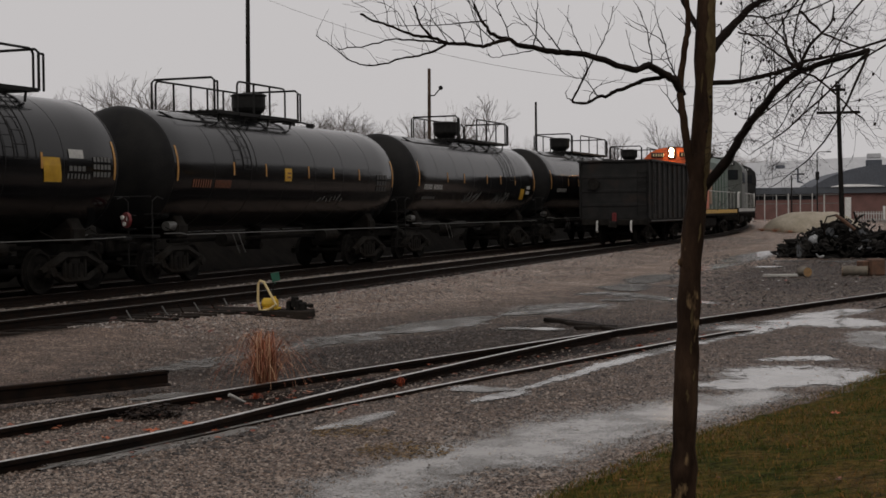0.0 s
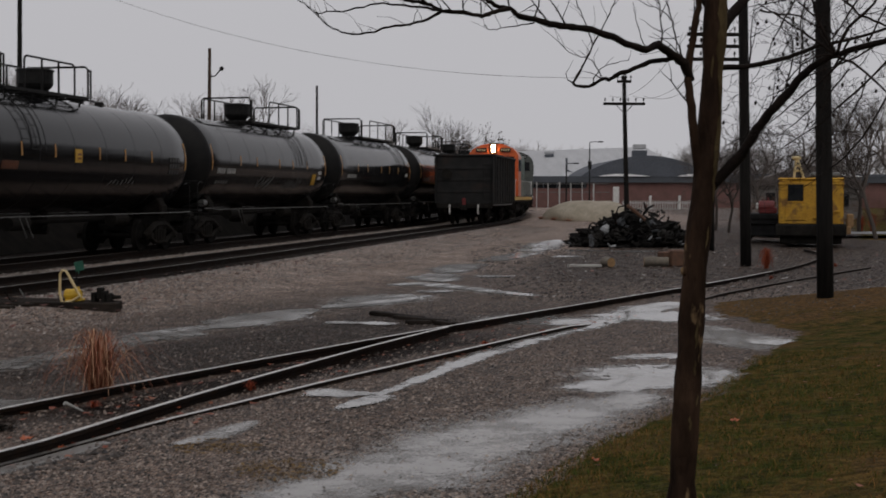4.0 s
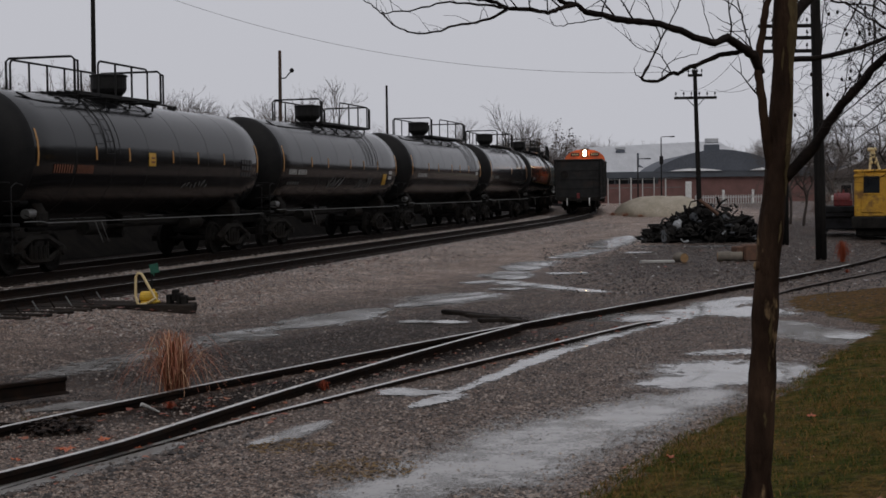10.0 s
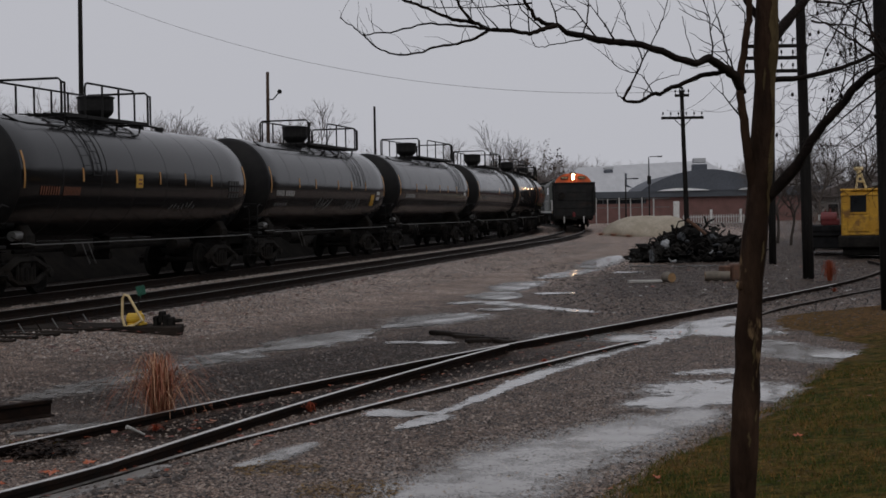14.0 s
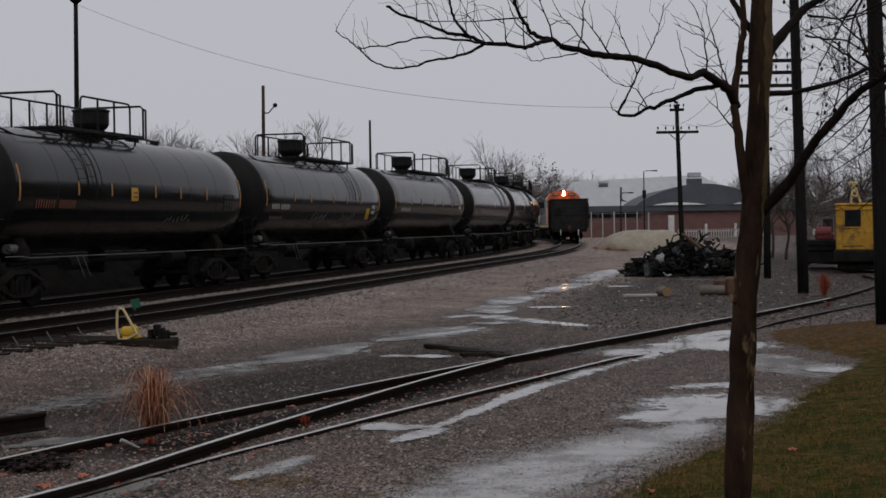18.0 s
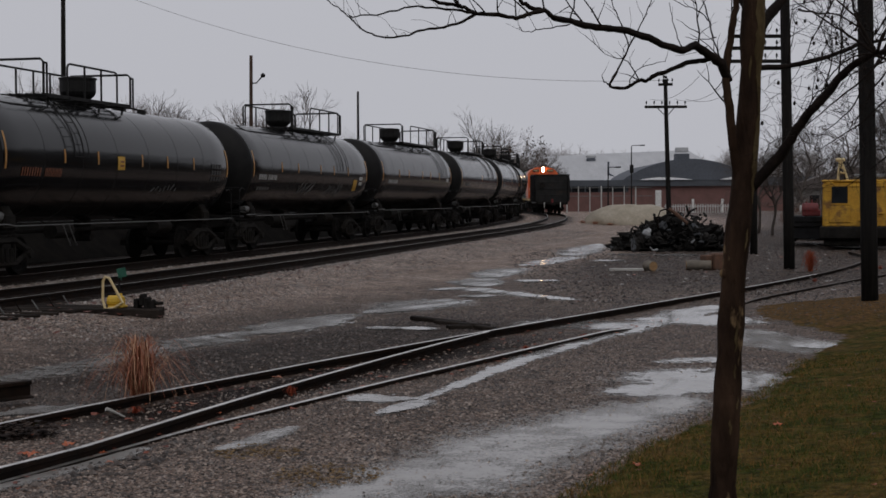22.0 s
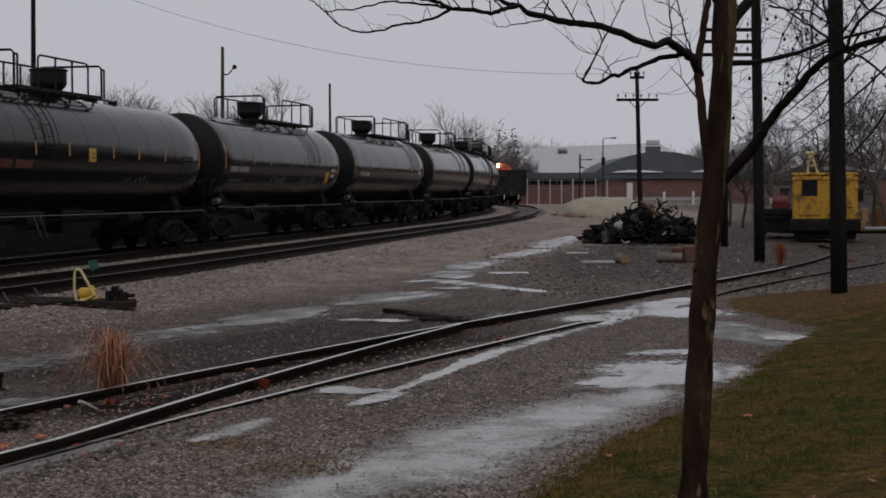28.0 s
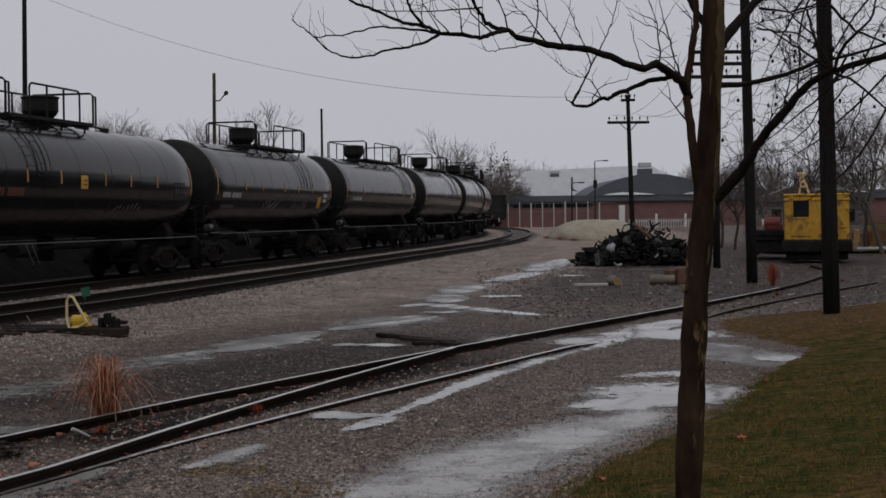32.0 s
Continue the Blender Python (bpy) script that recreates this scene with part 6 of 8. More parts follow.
BOUGHS.append(([(1.017, 6.40, 2.586), (0.962, 6.38, 2.572), (0.905, 6.36, 2.562), (0.804, 6.33, 2.522), (0.752, 6.31, 2.502), (0.720, 6.29, 2.479), (0.687, 6.27, 2.482), (0.636, 6.24, 2.450), (0.573, 6.22, 2.445), (0.548, 6.20, 2.458)], 0.012, 0.006, 'bare'))
BOUGHS.append(([(0.553, 6.20, 2.453), (0.591, 6.19, 2.526), (0.627, 6.18, 2.619), (0.597, 6.17, 2.721), (0.559, 6.16, 2.797), (0.533, 6.15, 2.862)], 0.0045, 0.0015, 'fine'))
BOUGHS.append(([(0.553, 6.20, 2.458), (0.598, 6.21, 2.539), (0.648, 6.22, 2.640), (0.698, 6.23, 2.736), (0.739, 6.24, 2.828), (0.761, 6.25, 2.925)], 0.0045, 0.0015, 'fine'))
BOUGHS.append(([(0.631, 6.20, 2.447), (0.665, 6.22, 2.515), (0.720, 6.23, 2.544), (0.794, 6.25, 2.558)], 0.003, 0.0012, 'fine'))
BOUGHS.append(([(0.679, 6.20, 2.477), (0.642, 6.17, 2.535), (0.616, 6.15, 2.557), (0.531, 6.12, 2.580), (0.448, 6.10, 2.650)], 0.003, 0.0012, 'fine'))
BOUGHS.append(([(0.548, 6.20, 2.458), (0.529, 6.20, 2.473), (0.520, 6.20, 2.497)], 0.003, 0.0015, 'bare'))
BOUGHS.append(([(0.885, 6.35, 2.618), (0.859, 6.33, 2.668), (0.836, 6.32, 2.739), (0.818, 6.30, 2.815)], 0.003, 0.0012, 'bare'))
BOUGHS.append(([(1.067, 6.45, 2.577), (1.034, 6.44, 2.663), (1.004, 6.43, 2.774), (0.976, 6.41, 2.859), (0.956, 6.40, 2.944)], 0.004, 0.0015, 'fine'))
BOUGHS.append(([(1.010, 6.42, 2.748), (0.951, 6.40, 2.796), (0.886, 6.37, 2.814), (0.811, 6.35, 2.854)], 0.003, 0.0012, 'fine'))
BOUGHS.append(([(1.038, 6.42, 2.679), (0.962, 6.40, 2.666), (0.898, 6.38, 2.677)], 0.0025, 0.001, 'bare'))
BOUGHS.append(([(0.375, 6.05, 2.697), (0.304, 6.03, 2.679), (0.233, 6.00, 2.666), (0.186, 5.97, 2.659), (0.162, 5.95, 2.673)], 0.003, 0.0012, 'fine'))
BOUGHS.append(([(0.376, 6.05, 2.716), (0.394, 6.03, 2.783), (0.399, 6.02, 2.862), (0.404, 6.00, 2.917)], 0.004, 0.002, 'fine'))
BOUGHS.append(([V(1.15, 2.0), V(1.13, 2.22, -.04), V(1.105, 2.42, -.06), V(1.095, 2.52, -.06), V(1.12, 2.72, -.08), V(1.14, 2.85, -.07), V(1.13, 3.05, -.1)], 0.024, 0.012, 'stem'))
BOUGHS.append(([V(1.2, 2.02), V(1.34, 2.17, -.08), V(1.42, 2.3, -.12), V(1.51, 2.4, -.17), V(1.59, 2.5, -.2), V(1.67, 2.57, -.24), V(1.82, 2.63, -.3), V(2.1, 2.7, -.4)], 0.026, 0.012, 'right'))
BOUGHS.append(([V(1.22, 2.55), V(1.37, 2.56, .1), V(1.55, 2.6, .18), V(1.68, 2.65, .24), V(1.82, 2.68, .3), V(2.1, 2.76, .4)], 0.014, 0.006, 'right'))
BOUGHS.append(([V(1.21, 2.68), V(1.28, 2.78, .08), V(1.37, 2.88, .14), V(1.46, 2.96, .18), V(1.7, 3.03, .26), V(2.05, 3.08, .4)], 0.028, 0.012, 'right'))
BOUGHS.append(([V(1.2, 2.8), V(1.13, 2.9, .06), V(1.05, 3.05, .1), V(0.85, 3.3, .2)], 0.02, 0.008, 'left'))
for ends in ([V(1.82, 2.63, -.3), V(1.7, 2.5, -.33), V(1.55, 2.38, -.35), V(1.4, 2.25, -.37)], [V(2.05, 3.08, .4), V(1.75, 2.93, .3), V(1.55, 2.86, .2), V(1.36, 2.82, .15)],
             [V(2.1, 2.7, -.4), V(1.85, 2.45, -.42), V(1.68, 2.3, -.42), V(1.5, 2.18, -.4)], [V(1.7, 3.03, .26), V(1.6, 2.9, .2), V(1.5, 2.72, .15), V(1.42, 2.55, .1)],
             [V(2.1, 2.76, .4), V(1.85, 2.6, .3), V(1.65, 2.52, .25), V(1.45, 2.42, .2)], [V(2.1, 2.7, -.4), V(1.95, 2.35, -.42), V(1.8, 2.15, -.42), V(1.62, 2.02, -.4)],
             [V(1.7, 3.03, .26), V(1.62, 2.86, .3), V(1.6, 2.7, .34), V(1.65, 2.5, .36)], [V(2.05, 3.08, .4), V(1.85, 2.85, .36), V(1.72, 2.66, .3), V(1.55, 2.58, .26)],
             [V(1.82, 2.68, .3), V(1.72, 2.5, .26), V(1.64, 2.36, .22), V(1.52, 2.26, .2)]):
    BOUGHS.append((ends, 0.0065, 0.0015, 'right'))
BOUGHS.append(([V(1.25, 3.6), V(1.0, 3.9, .2), V(0.7, 4.3, .3)], 0.018, 0.006, 'left'))
BOUGHS.append(([V(1.25, 3.5), V(1.6, 3.8, -.2), V(2.0, 4.1, -.3)], 0.018, 0.006, 'left'))
BOUGHS.append(([(1.646, 6.10, 2.568), (1.551, 6.17, 2.656), (1.454, 6.23, 2.735), (1.352, 6.30, 2.818)], 0.008, 0.002, 'dense'))
BOUGHS.append(([(1.646, 6.10, 2.568), (1.584, 6.13, 2.706), (1.509, 6.17, 2.798), (1.433, 6.20, 2.883)], 0.008, 0.002, 'dense'))
BOUGHS.append(([(1.646, 6.10, 2.568), (1.692, 6.07, 2.683), (1.783, 6.03, 2.776), (1.799, 6.00, 2.854)], 0.009, 0.004, 'dense'))
BOUGHS.append(([(1.646, 6.10, 2.568), (1.734, 6.07, 2.517), (1.847, 6.03, 2.401), (1.935, 6.00, 2.314)], 0.007, 0.003, 'dense'))
BOUGHS.append(([(1.369, 6.30, 2.781), (1.443, 6.25, 2.761), (1.517, 6.20, 2.742), (1.646, 6.15, 2.662), (1.754, 6.10, 2.631)], 0.005, 0.002, 'dense'))
BOUGHS.append(([(1.660, 6.20, 2.861), (1.764, 6.17, 2.752), (1.879, 6.13, 2.689), (1.992, 6.10, 2.652)], 0.007, 0.003, 'dense'))
BOUGHS.append(([(1.646, 6.10, 2.568), (1.569, 6.12, 2.565), (1.503, 6.15, 2.520), (1.448, 6.17, 2.438), (1.441, 6.20, 2.368)], 0.004, 0.0015, 'dense'))
BOUGHS.append(([(1.691, 6.05, 2.508), (1.615, 6.03, 2.414), (1.563, 6.02, 2.319), (1.512, 6.00, 2.244)], 0.004, 0.0015, 'dense'))
BOUGHS.append(([(1.748, 6.00, 2.480), (1.719, 5.98, 2.385), (1.667, 5.97, 2.291), (1.638, 5.95, 2.198)], 0.004, 0.0015, 'dense'))
BOUGHS.append(([(1.578, 6.25, 2.845), (1.589, 6.20, 2.741), (1.600, 6.15, 2.651), (1.646, 6.10, 2.568)], 0.006, 0.004, 'dense'))
BOUGHS.append(([(1.382, 6.30, 2.866), (1.505, 6.25, 2.846), (1.614, 6.20, 2.874), (1.722, 6.15, 2.925)], 0.006, 0.003, 'dense'))
twig_bm = bmesh.new()
# share of places that sprout, shortest and longest twig, how often they fork again
SPROUT = {'stem': (0.3, 0.15, 0.3, 1), 'left': (0.45, 0.15, 0.34, 1), 'fine': (0.6, 0.06, 0.16, 0), 'bare': (0.15, 0.05, 0.1, 0), 'right': (0.9, 0.16, 0.36, 2), 'dense': (1.0, 0.14, 0.32, 2)}
for pts, r0, r1, kind in BOUGHS:
    tk.bm = bmesh.new()
    fine, radii = tk.limb(pts, r0, r1, 8, 0.002)
    part("limb", tk.bm, M_BARK if kind == 'stem' else M_BARK_DARK, tree, smooth=True)
    tk.bm = twig_bm
    chance, short, long, forks = SPROUT[kind]
    for k in range(4, len(fine), 2 if r0 < 0.013 else 3):
        if tk.rnd.random() < chance:
            way = (fine[k] - fine[k - 1]).normalized()
            side = way.cross(Vector([tk.rnd.gauss(0, 1) for _ in range(3)])).normalized()
            if kind not in ('right', 'dense'):
                side.z = abs(side.z)
            tk.twig(fine[k], way * 0.6 + side * 0.7 + Vector((0, 0, 0.35)), tk.rnd.uniform(short, long), max(0.0016, min(radii[k] * 0.4, 0.0045)), forks)
tagged(part("fine_branching", twig_bm, M_BARK_DARK, tree), kind="stuff")
rnd = random.Random(8)
for number in range(70):
    p = rnd.choice(tk.tips)
    if p.z < 2.2 or p.x < 1.2:
        continue
    bm = bmesh.new()
    bmesh.ops.create_icosphere(bm, subdivisions=1, radius=0.007, matrix=Matrix.Translation(p + Vector((0, 0, -0.016))) @ Matrix.Diagonal((1, 0.8, 1.5, 1)))
    part("seed_ball", bm, M_BARK_DARK, tree)
for x, z, r, d in ((1.082, 1.64, .018, -.02), (1.198, 2.22, .012, -.035), (1.168, 1.62, .013, -.015), (1.2, 2.32, .011, -.03)):
    bm = bmesh.new()
    bmesh.ops.create_icosphere(bm, subdivisions=2, radius=r, matrix=Matrix.Translation((x, 6.5 + d, z)) @ Matrix.Diagonal((1, 1, 1.25, 1)))
    part("knot", bm, M_BARK, tree, smooth=True)


# ---- loose stuff: chips, blades, stones, leaves ----
def scatter(name, label, category, material, count, place, shape, seed):
    """Many small loose pieces in one mesh of kind stuff."""
    rnd = random.Random(seed)
    verts, faces = [], []
    for _ in range(count):
        spot = place(rnd)
        if spot is None:
            continue
        shape(rnd, spot, verts, faces)
    me = bpy.data.meshes.new(name)
    me.from_pydata(verts, [], faces)
    me.materials.append(material)
    return tagged(new(name, me), label, category, kind="stuff")


def stone_shape(size):
    def make(rnd, spot, verts, faces):
        x, y = spot
        z = ground_at(x, y)
        s = size * rnd.uniform(0.5, 1.25)
        n = len(verts)
        a = rnd.uniform(0, 6.3)
        for k in range(5):
            t = a + k * 1.257 + rnd.uniform(-.3, .3)
            verts.append((x + s * math.cos(t) * rnd.uniform(.7, 1.1), y + s * math.sin(t) * rnd.uniform(.7, 1.1), z + s * rnd.uniform(-.1, .25)))
        verts.append((x + s * rnd.uniform(-.3, .3), y + s * rnd.uniform(-.3, .3), z + s * rnd.uniform(.45, .8)))
        verts.append((x, y, z - 0.3 * s))
        for k in range(5):
            faces.append((n + k, n + (k + 1) % 5, n + 5))
            faces.append((n + (k + 1) % 5, n + k, n + 6))
    return make


def flake_shape(size, lift=0.02):
    def make(rnd, spot, verts, faces):
        x, y = spot
        z = ground_at(x, y) + rnd.uniform(0.004, lift)
        s, a = size * rnd.uniform(0.5, 1.2), rnd.uniform(0, 6.3)
        n = len(verts)
        for k, g in enumerate((1.0, 0.55, 1.1, 0.5, 0.95)):
            t = a + k * 1.257
            verts.append((x + s * g * math.cos(t), y + s * g * math.sin(t), z + rnd.uniform(0, 0.5) * s))
        faces.append((n, n + 1, n + 2, n + 3, n + 4))
    return make


def blade_shape(rnd, spot, verts, faces):
    x, y = spot
    z = ground_at(x, y)
    h, a = rnd.uniform(0.014, 0.046), rnd.uniform(0, 6.3)
    w = rnd.uniform(0.002, 0.004)
    n = len(verts)
    lx, ly = rnd.gauss(0, 0.8) * h, rnd.gauss(0, 0.8) * h
    c, s = math.cos(a) * w, math.sin(a) * w
    verts.extend([(x - c, y - s, z - .01), (x + c, y + s, z - .01), (x + lx * .6 + c * .6, y + ly * .6 + s * .6, z + h * .7), (x + lx * .6 - c * .6, y + ly * .6 - s * .6, z + h * .7),
                  (x + lx * 1.4, y + ly * 1.4, z + h)])
    faces.append((n, n + 1, n + 2, n + 3))
    faces.append((n + 3, n + 2, n + 4))


def on_gravel(y0, y1, x0, x1, keep=0.12):
    def pick(rnd):
        y = y0 + (y1 - y0) * rnd.random() ** 1.6
        x = rnd.uniform(x0, x1) * (0.35 + 0.65 * (y - y0 + 6) / (y1 - y0 + 6)) + 0.0
        if into_grass(x, y) > -0.05 or lateral(x, y) < 1.0:
            return None
        if 13.5 < y < 24.5 and -3.4 < x - spur_near(y) < -0.15 and rnd.random() > 0.12:
            return None
        if 12.5 < y < 22 and 0 < x - spur_near(y) < 1.1 and rnd.random() > 0.3:
            return None
        if float(puddle_mask(x, y)) > 0.05 and rnd.random() > keep:
            return None
        return x, y
    return pick


def on_lawn(rnd):
    y = 5.4 + 12.5 * rnd.random() ** 1.5
    e = float(np.interp(y, [p[1] for p in GRASS_EDGE], [p[0] for p in GRASS_EDGE]))
    x = e + rnd.random() ** 1.3 * (0.4 + 0.42 * y - e) - 0.12
    if math.hypot(x - 1.08, (y - 6.5) * 0.9) < 0.5 and rnd.random() > 0.1:
        return None
    if float(wobble(x, y, 1.0, 8.0)) > 0.12 and rnd.random() < 0.75:
        return None
    return x, y


def on_shoulder(rnd):
    s = -46 + 62 * rnd.random()
    x, y, _ = track(s, 1.25 + 3.0 * rnd.random() ** 1.6)
    return x, y


def by_spur(rnd):
    y = 9.5 + 14 * rnd.random() ** 1.3
    x = spur_near(y) + rnd.uniform(-0.5, 1.9)
    return x, y


def on_lawn_thin(rnd):
    y = 6 + 18 * rnd.random()
    e = float(np.interp(y, [p[1] for p in GRASS_EDGE], [p[0] for p in GRASS_EDGE]))
    return e + rnd.uniform(-0.2, 4), y


def in_ring(rnd):
    a, r = rnd.uniform(0, 6.3), 0.56 * rnd.random() ** 0.6
    return 1.08 + r * math.cos(a), 6.5 + r * math.sin(a)


scatter("gravel_stones", "loose grey gravel stones scattered over the wet yard", "gravel", M_STONE, 60000, on_gravel(8.2, 32, -9.5, 8.5), stone_shape(0.0195), 31)
scatter("gravel_chippings", "fine pale chippings scattered over the wet yard", "gravel", M_STONE, 26000, on_gravel(4.6, 18, -7.5, 5), stone_shape(0.015), 32)
def between_tracks(rnd):
    x, y, _ = track(-46 + 80 * rnd.random(), -1.25 - 1.6 * rnd.random())
    return x, y


scatter("middle_ballast", "pale crushed stone between the two tracks", "gravel", M_BALLAST, 9000, between_tracks, stone_shape(0.034), 40)
scatter("track_ballast", "pale crushed stone along the open track", "gravel", M_BALLAST, 17000, on_shoulder, stone_shape(0.026), 33)
def in_mud(rnd):
    x, y = rnd.uniform(1.0, 15.0), 27 + 30 * rnd.random() ** 1.2
    if into_grass(x, y) > 0.8 or lateral(x, y) < 5:
        return None
    return x, y


scatter("mud_stones", "stones and clods strewn over the muddy ground", "gravel", M_STONE_DARK, 9500, in_mud, stone_shape(0.042), 38)
scatter("mud_litter", "pale and russet scraps strewn over the muddy ground", "litter", M_SCRAPS, 620, in_mud, flake_shape(0.06, 0.025), 39)
scatter("lawn_blades", "short olive and straw coloured winter grass", "grass", M_BLADE, 54000, on_lawn, blade_shape, 34)
scatter("fallen_leaves", "wet russet leaves caught beside the spur rails", "leaves", M_LITTER, 380, by_spur, flake_shape(0.042), 35)
scatter("shoulder_leaves", "dark wet leaves strewn along the stone shoulder", "leaves", M_LITTER_DARK, 700, on_shoulder, flake_shape(0.075, 0.06), 43)
scatter("dark_chips", "small dark stones strewn over the wet yard", "gravel", M_STONE_DARK, 24000, on_gravel(6.5, 26, -8.5, 6.5), stone_shape(0.016), 44)
scatter("lawn_leaves", "few fallen brown leaves on the lawn", "leaves", M_LITTER, 160, on_lawn_thin, flake_shape(0.028, .03), 36)
scatter("mulch_ring", "dark bark mulch ring round the tree", "mulch", M_MULCH, 2600, in_ring, flake_shape(0.018, 0.03), 37)

# ---- odds and ends on the gravel ----
scrap_board = thing("white_debris", pose(-3.32, 13.1, ground_at(-3.32, 13.1) + 0.04, 0, 12, 40), "bent scrap of white plastic beside the rail", "debris")
bm = bmesh.new()
tube(bm, [(-.1, 0, .03), (-.05, 0, .02), (.03, .01, .0), (.1, .01, -.02)], [0.019, .017, .012, .009], 7)
part("scrap_piece", bm, M_BOARD, scrap_board)
for x, y, rz, l in ((-0.67, 23.3, -40, 1.1), (-0.38, 22.72, -34, 0.75), (-0.08, 22.35, -12, 0.5), (-0.3, 22.05, 25, 0.4), (0.1, 22.0, -52, 0.42)):
    bd = thing("timber_scrap", pose(x, y, ground_at(x, y) + 0.015, 0, 2, rz), "blackened timber offcut lying flat in the gravel", "timber", "timber scraps")
    bm = bmesh.new()
    box(bm, (0, 0, 0.01), (l, 0.15, 0.07), bevel=0.015)
    part("offcut", bm, M_TIE, bd)
for x, y, rz in ((-4.3, 12.1, 20), (-4.05, 12.3, 60)):
    bd = thing("rail_plate", pose(x, y, ground_at(x, y) + 0.03, 0, 3, rz), "rusty tie plate lying by the rail", "plate", "tie plates")
    bm = bmesh.new()
    box(bm, (0, 0, 0), (0.3, 0.2, 0.03), bevel=0.006)
    box(bm, (0, .07, .025), (0.3, 0.03, 0.03), bevel=0.006)
    part("plate_body", bm, M_RAIL, bd)


def log(x, y, length, r, rz, label):
    ob = thing("log", pose(x, y, ground_at(x, y) + r * 0.92, 0, 0, rz), label, "log", "cut logs")
    bm = bmesh.new()
    tube(bm, [(-length / 2, 0, 0), (-length / 6, 0.01, 0.01), (length / 6, -0.01, 0), (length / 2, 0, 0)], [r, r * 1.04, r * 0.97, r], 16)
    part("bark", bm, M_LOG, ob, smooth=False)
    for k in (-1, 1):
        bm = bmesh.new()
        rod(bm, (k * length / 2, 0, 0), (k * (length / 2 + 0.012), 0, 0), r * 0.9, n=16)
        part("cut_end", bm, M_LOG_END, ob, "pale sawn end")


log(4.52, 38.4, 0.34, 0.135, -66, "short round of log with a yellow sawn end")
log(5.88, 38.9, 0.64, 0.135, -6, "pale cut log lying on wet gravel")
plank = thing("plank", pose(3.88, 38.2, ground_at(3.88, 38.2) + 0.04, 0, 0, 4), "bleached white board lying on the gravel", "plank")
bm = bmesh.new()
box(bm, (0, 0, 0), (0.88, 0.24, 0.07), bevel=0.01)
part("board", bm, M_BOARD, plank)
stump = thing("rusty_block", pose(6.45, 39.2, ground_at(6.45, 39.2)), "rusty brown block standing beside a log", "block")
bm = bmesh.new()
box(bm, (0, 0, 0.22), (0.42, 0.4, 0.46), 12, bevel=0.04)
box(bm, (-0.32, -0.05, 0.3), (0.25, 0.3, 0.2), 30, bevel=0.03)
part("block_body", bm, M_RUSTBLOCK, stump)

# ---- scrap heap ----
heap = thing("scrap_heap", pose(7.2, 53.5, ground_at(7.2, 53.5)) @ Matrix.Diagonal((1, 1, 1.12, 1)), "heap of black scrap and tangled roots on wet ground", "scrap heap")
bm = bmesh.new()
bmesh.ops.create_icosphere(bm, subdivisions=5, radius=1.0)
for v in bm.verts:
    p = v.co.copy()
    f = 0.9 + 0.3 * noise.noise(p * 2.3) + 0.3 * noise.noise(p * 7.1) + 0.22 * noise.noise(p * 17.0)
    v.co = Vector((p.x * 2.3 * f, p.y * 1.4 * f, max(-0.05, p.z * 1.02 * f * (1 - (0.34 if p.x < 0 else 0.12) * abs(p.x)) + 0.03)))
part("heap_core", bm, M_SCRAP, heap)
rnd = random.Random(41)
for k in range(290):
    a, f = rnd.uniform(0, 2 * math.pi), rnd.random() ** 0.6
    x, y = 2.4 * f * math.cos(a), 1.5 * f * math.sin(a)
    z = max(0.05, 1.15 * (1 - f ** (1.7 if x < 0 else 2.6)) * rnd.uniform(0.55, 1.1)) + 0.02
    bm = bmesh.new()
    if k % 3 != 1 and k % 5 != 1:
        way = Vector((rnd.gauss(0, 1), rnd.gauss(0, 1), rnd.gauss(0.1, .4))).normalized()
        tube(bm, [Vector((x, y, z)) + way * t * rnd.uniform(.9, 1.1) + Vector((0, 0, 0.04 * rnd.gauss(0, 1))) for t in (0, 0.1, 0.2, 0.3)], [0.045, 0.04, 0.032, 0.02], 6)
    else:
        box(bm, (x, y, z), (rnd.uniform(.1, .34), rnd.uniform(.06, .22), rnd.uniform(.02, .1)), rnd.uniform(0, 180), 0.02, rnd.uniform(-50, 50), rnd.uniform(-50, 50))
    part("scrap_piece", bm, M_SCRAP_PALE if k in (12, 57, 101, 143, 211, 262) else M_SCRAP_GREY if k % 10 == 1 else M_SCRAP, heap)
for k in range(26):
    x = rnd.uniform(-1.75, 1.2)
    z = max(0.12, 1.0 * (1 - (abs(x) / 2.1) ** 1.6) * rnd.uniform(0.45, 1.0))
    bm = bmesh.new()
    bmesh.ops.create_icosphere(bm, subdivisions=2, radius=1.0)
    size = (rnd.uniform(0.14, 0.3), rnd.uniform(0.08, 0.16), rnd.uniform(0.1, 0.22))
    turned = pose(x, -1.25 + 0.8 * z, z, rnd.uniform(-40, 40), rnd.uniform(-60, 60), rnd.uniform(0, 180))
    for v in bm.verts:
        v.co = turned @ Vector([c * d * (1 + 0.7 * noise.noise(v.co * 2.4 + Vector((k, 0, 0)))) for c, d in zip(v.co, size)])
    part("crumpled_sheet", bm, M_SCRAP_PALE if k in (9, 18) else M_SCRAP_GREY if k % 6 == 0 else M_SCRAP, heap)
bm = bmesh.new()
tube(bm, [(-0.32, -0.9, 1.38), (-0.05, -0.9, 1.2), (0.35, -0.9, 0.9)], [0.05, 0.065, 0.06], 8)
part("leaning_post", bm, M_RUSTBLOCK, heap, "dark brown leaning post")
bm = bmesh.new()
tube(bm, [(-0.7, -0.9, 0.75), (-0.72, -0.9, 1.1), (-0.62, -0.9, 1.32), (-0.3, -0.9, 1.38)], 0.025, 7)
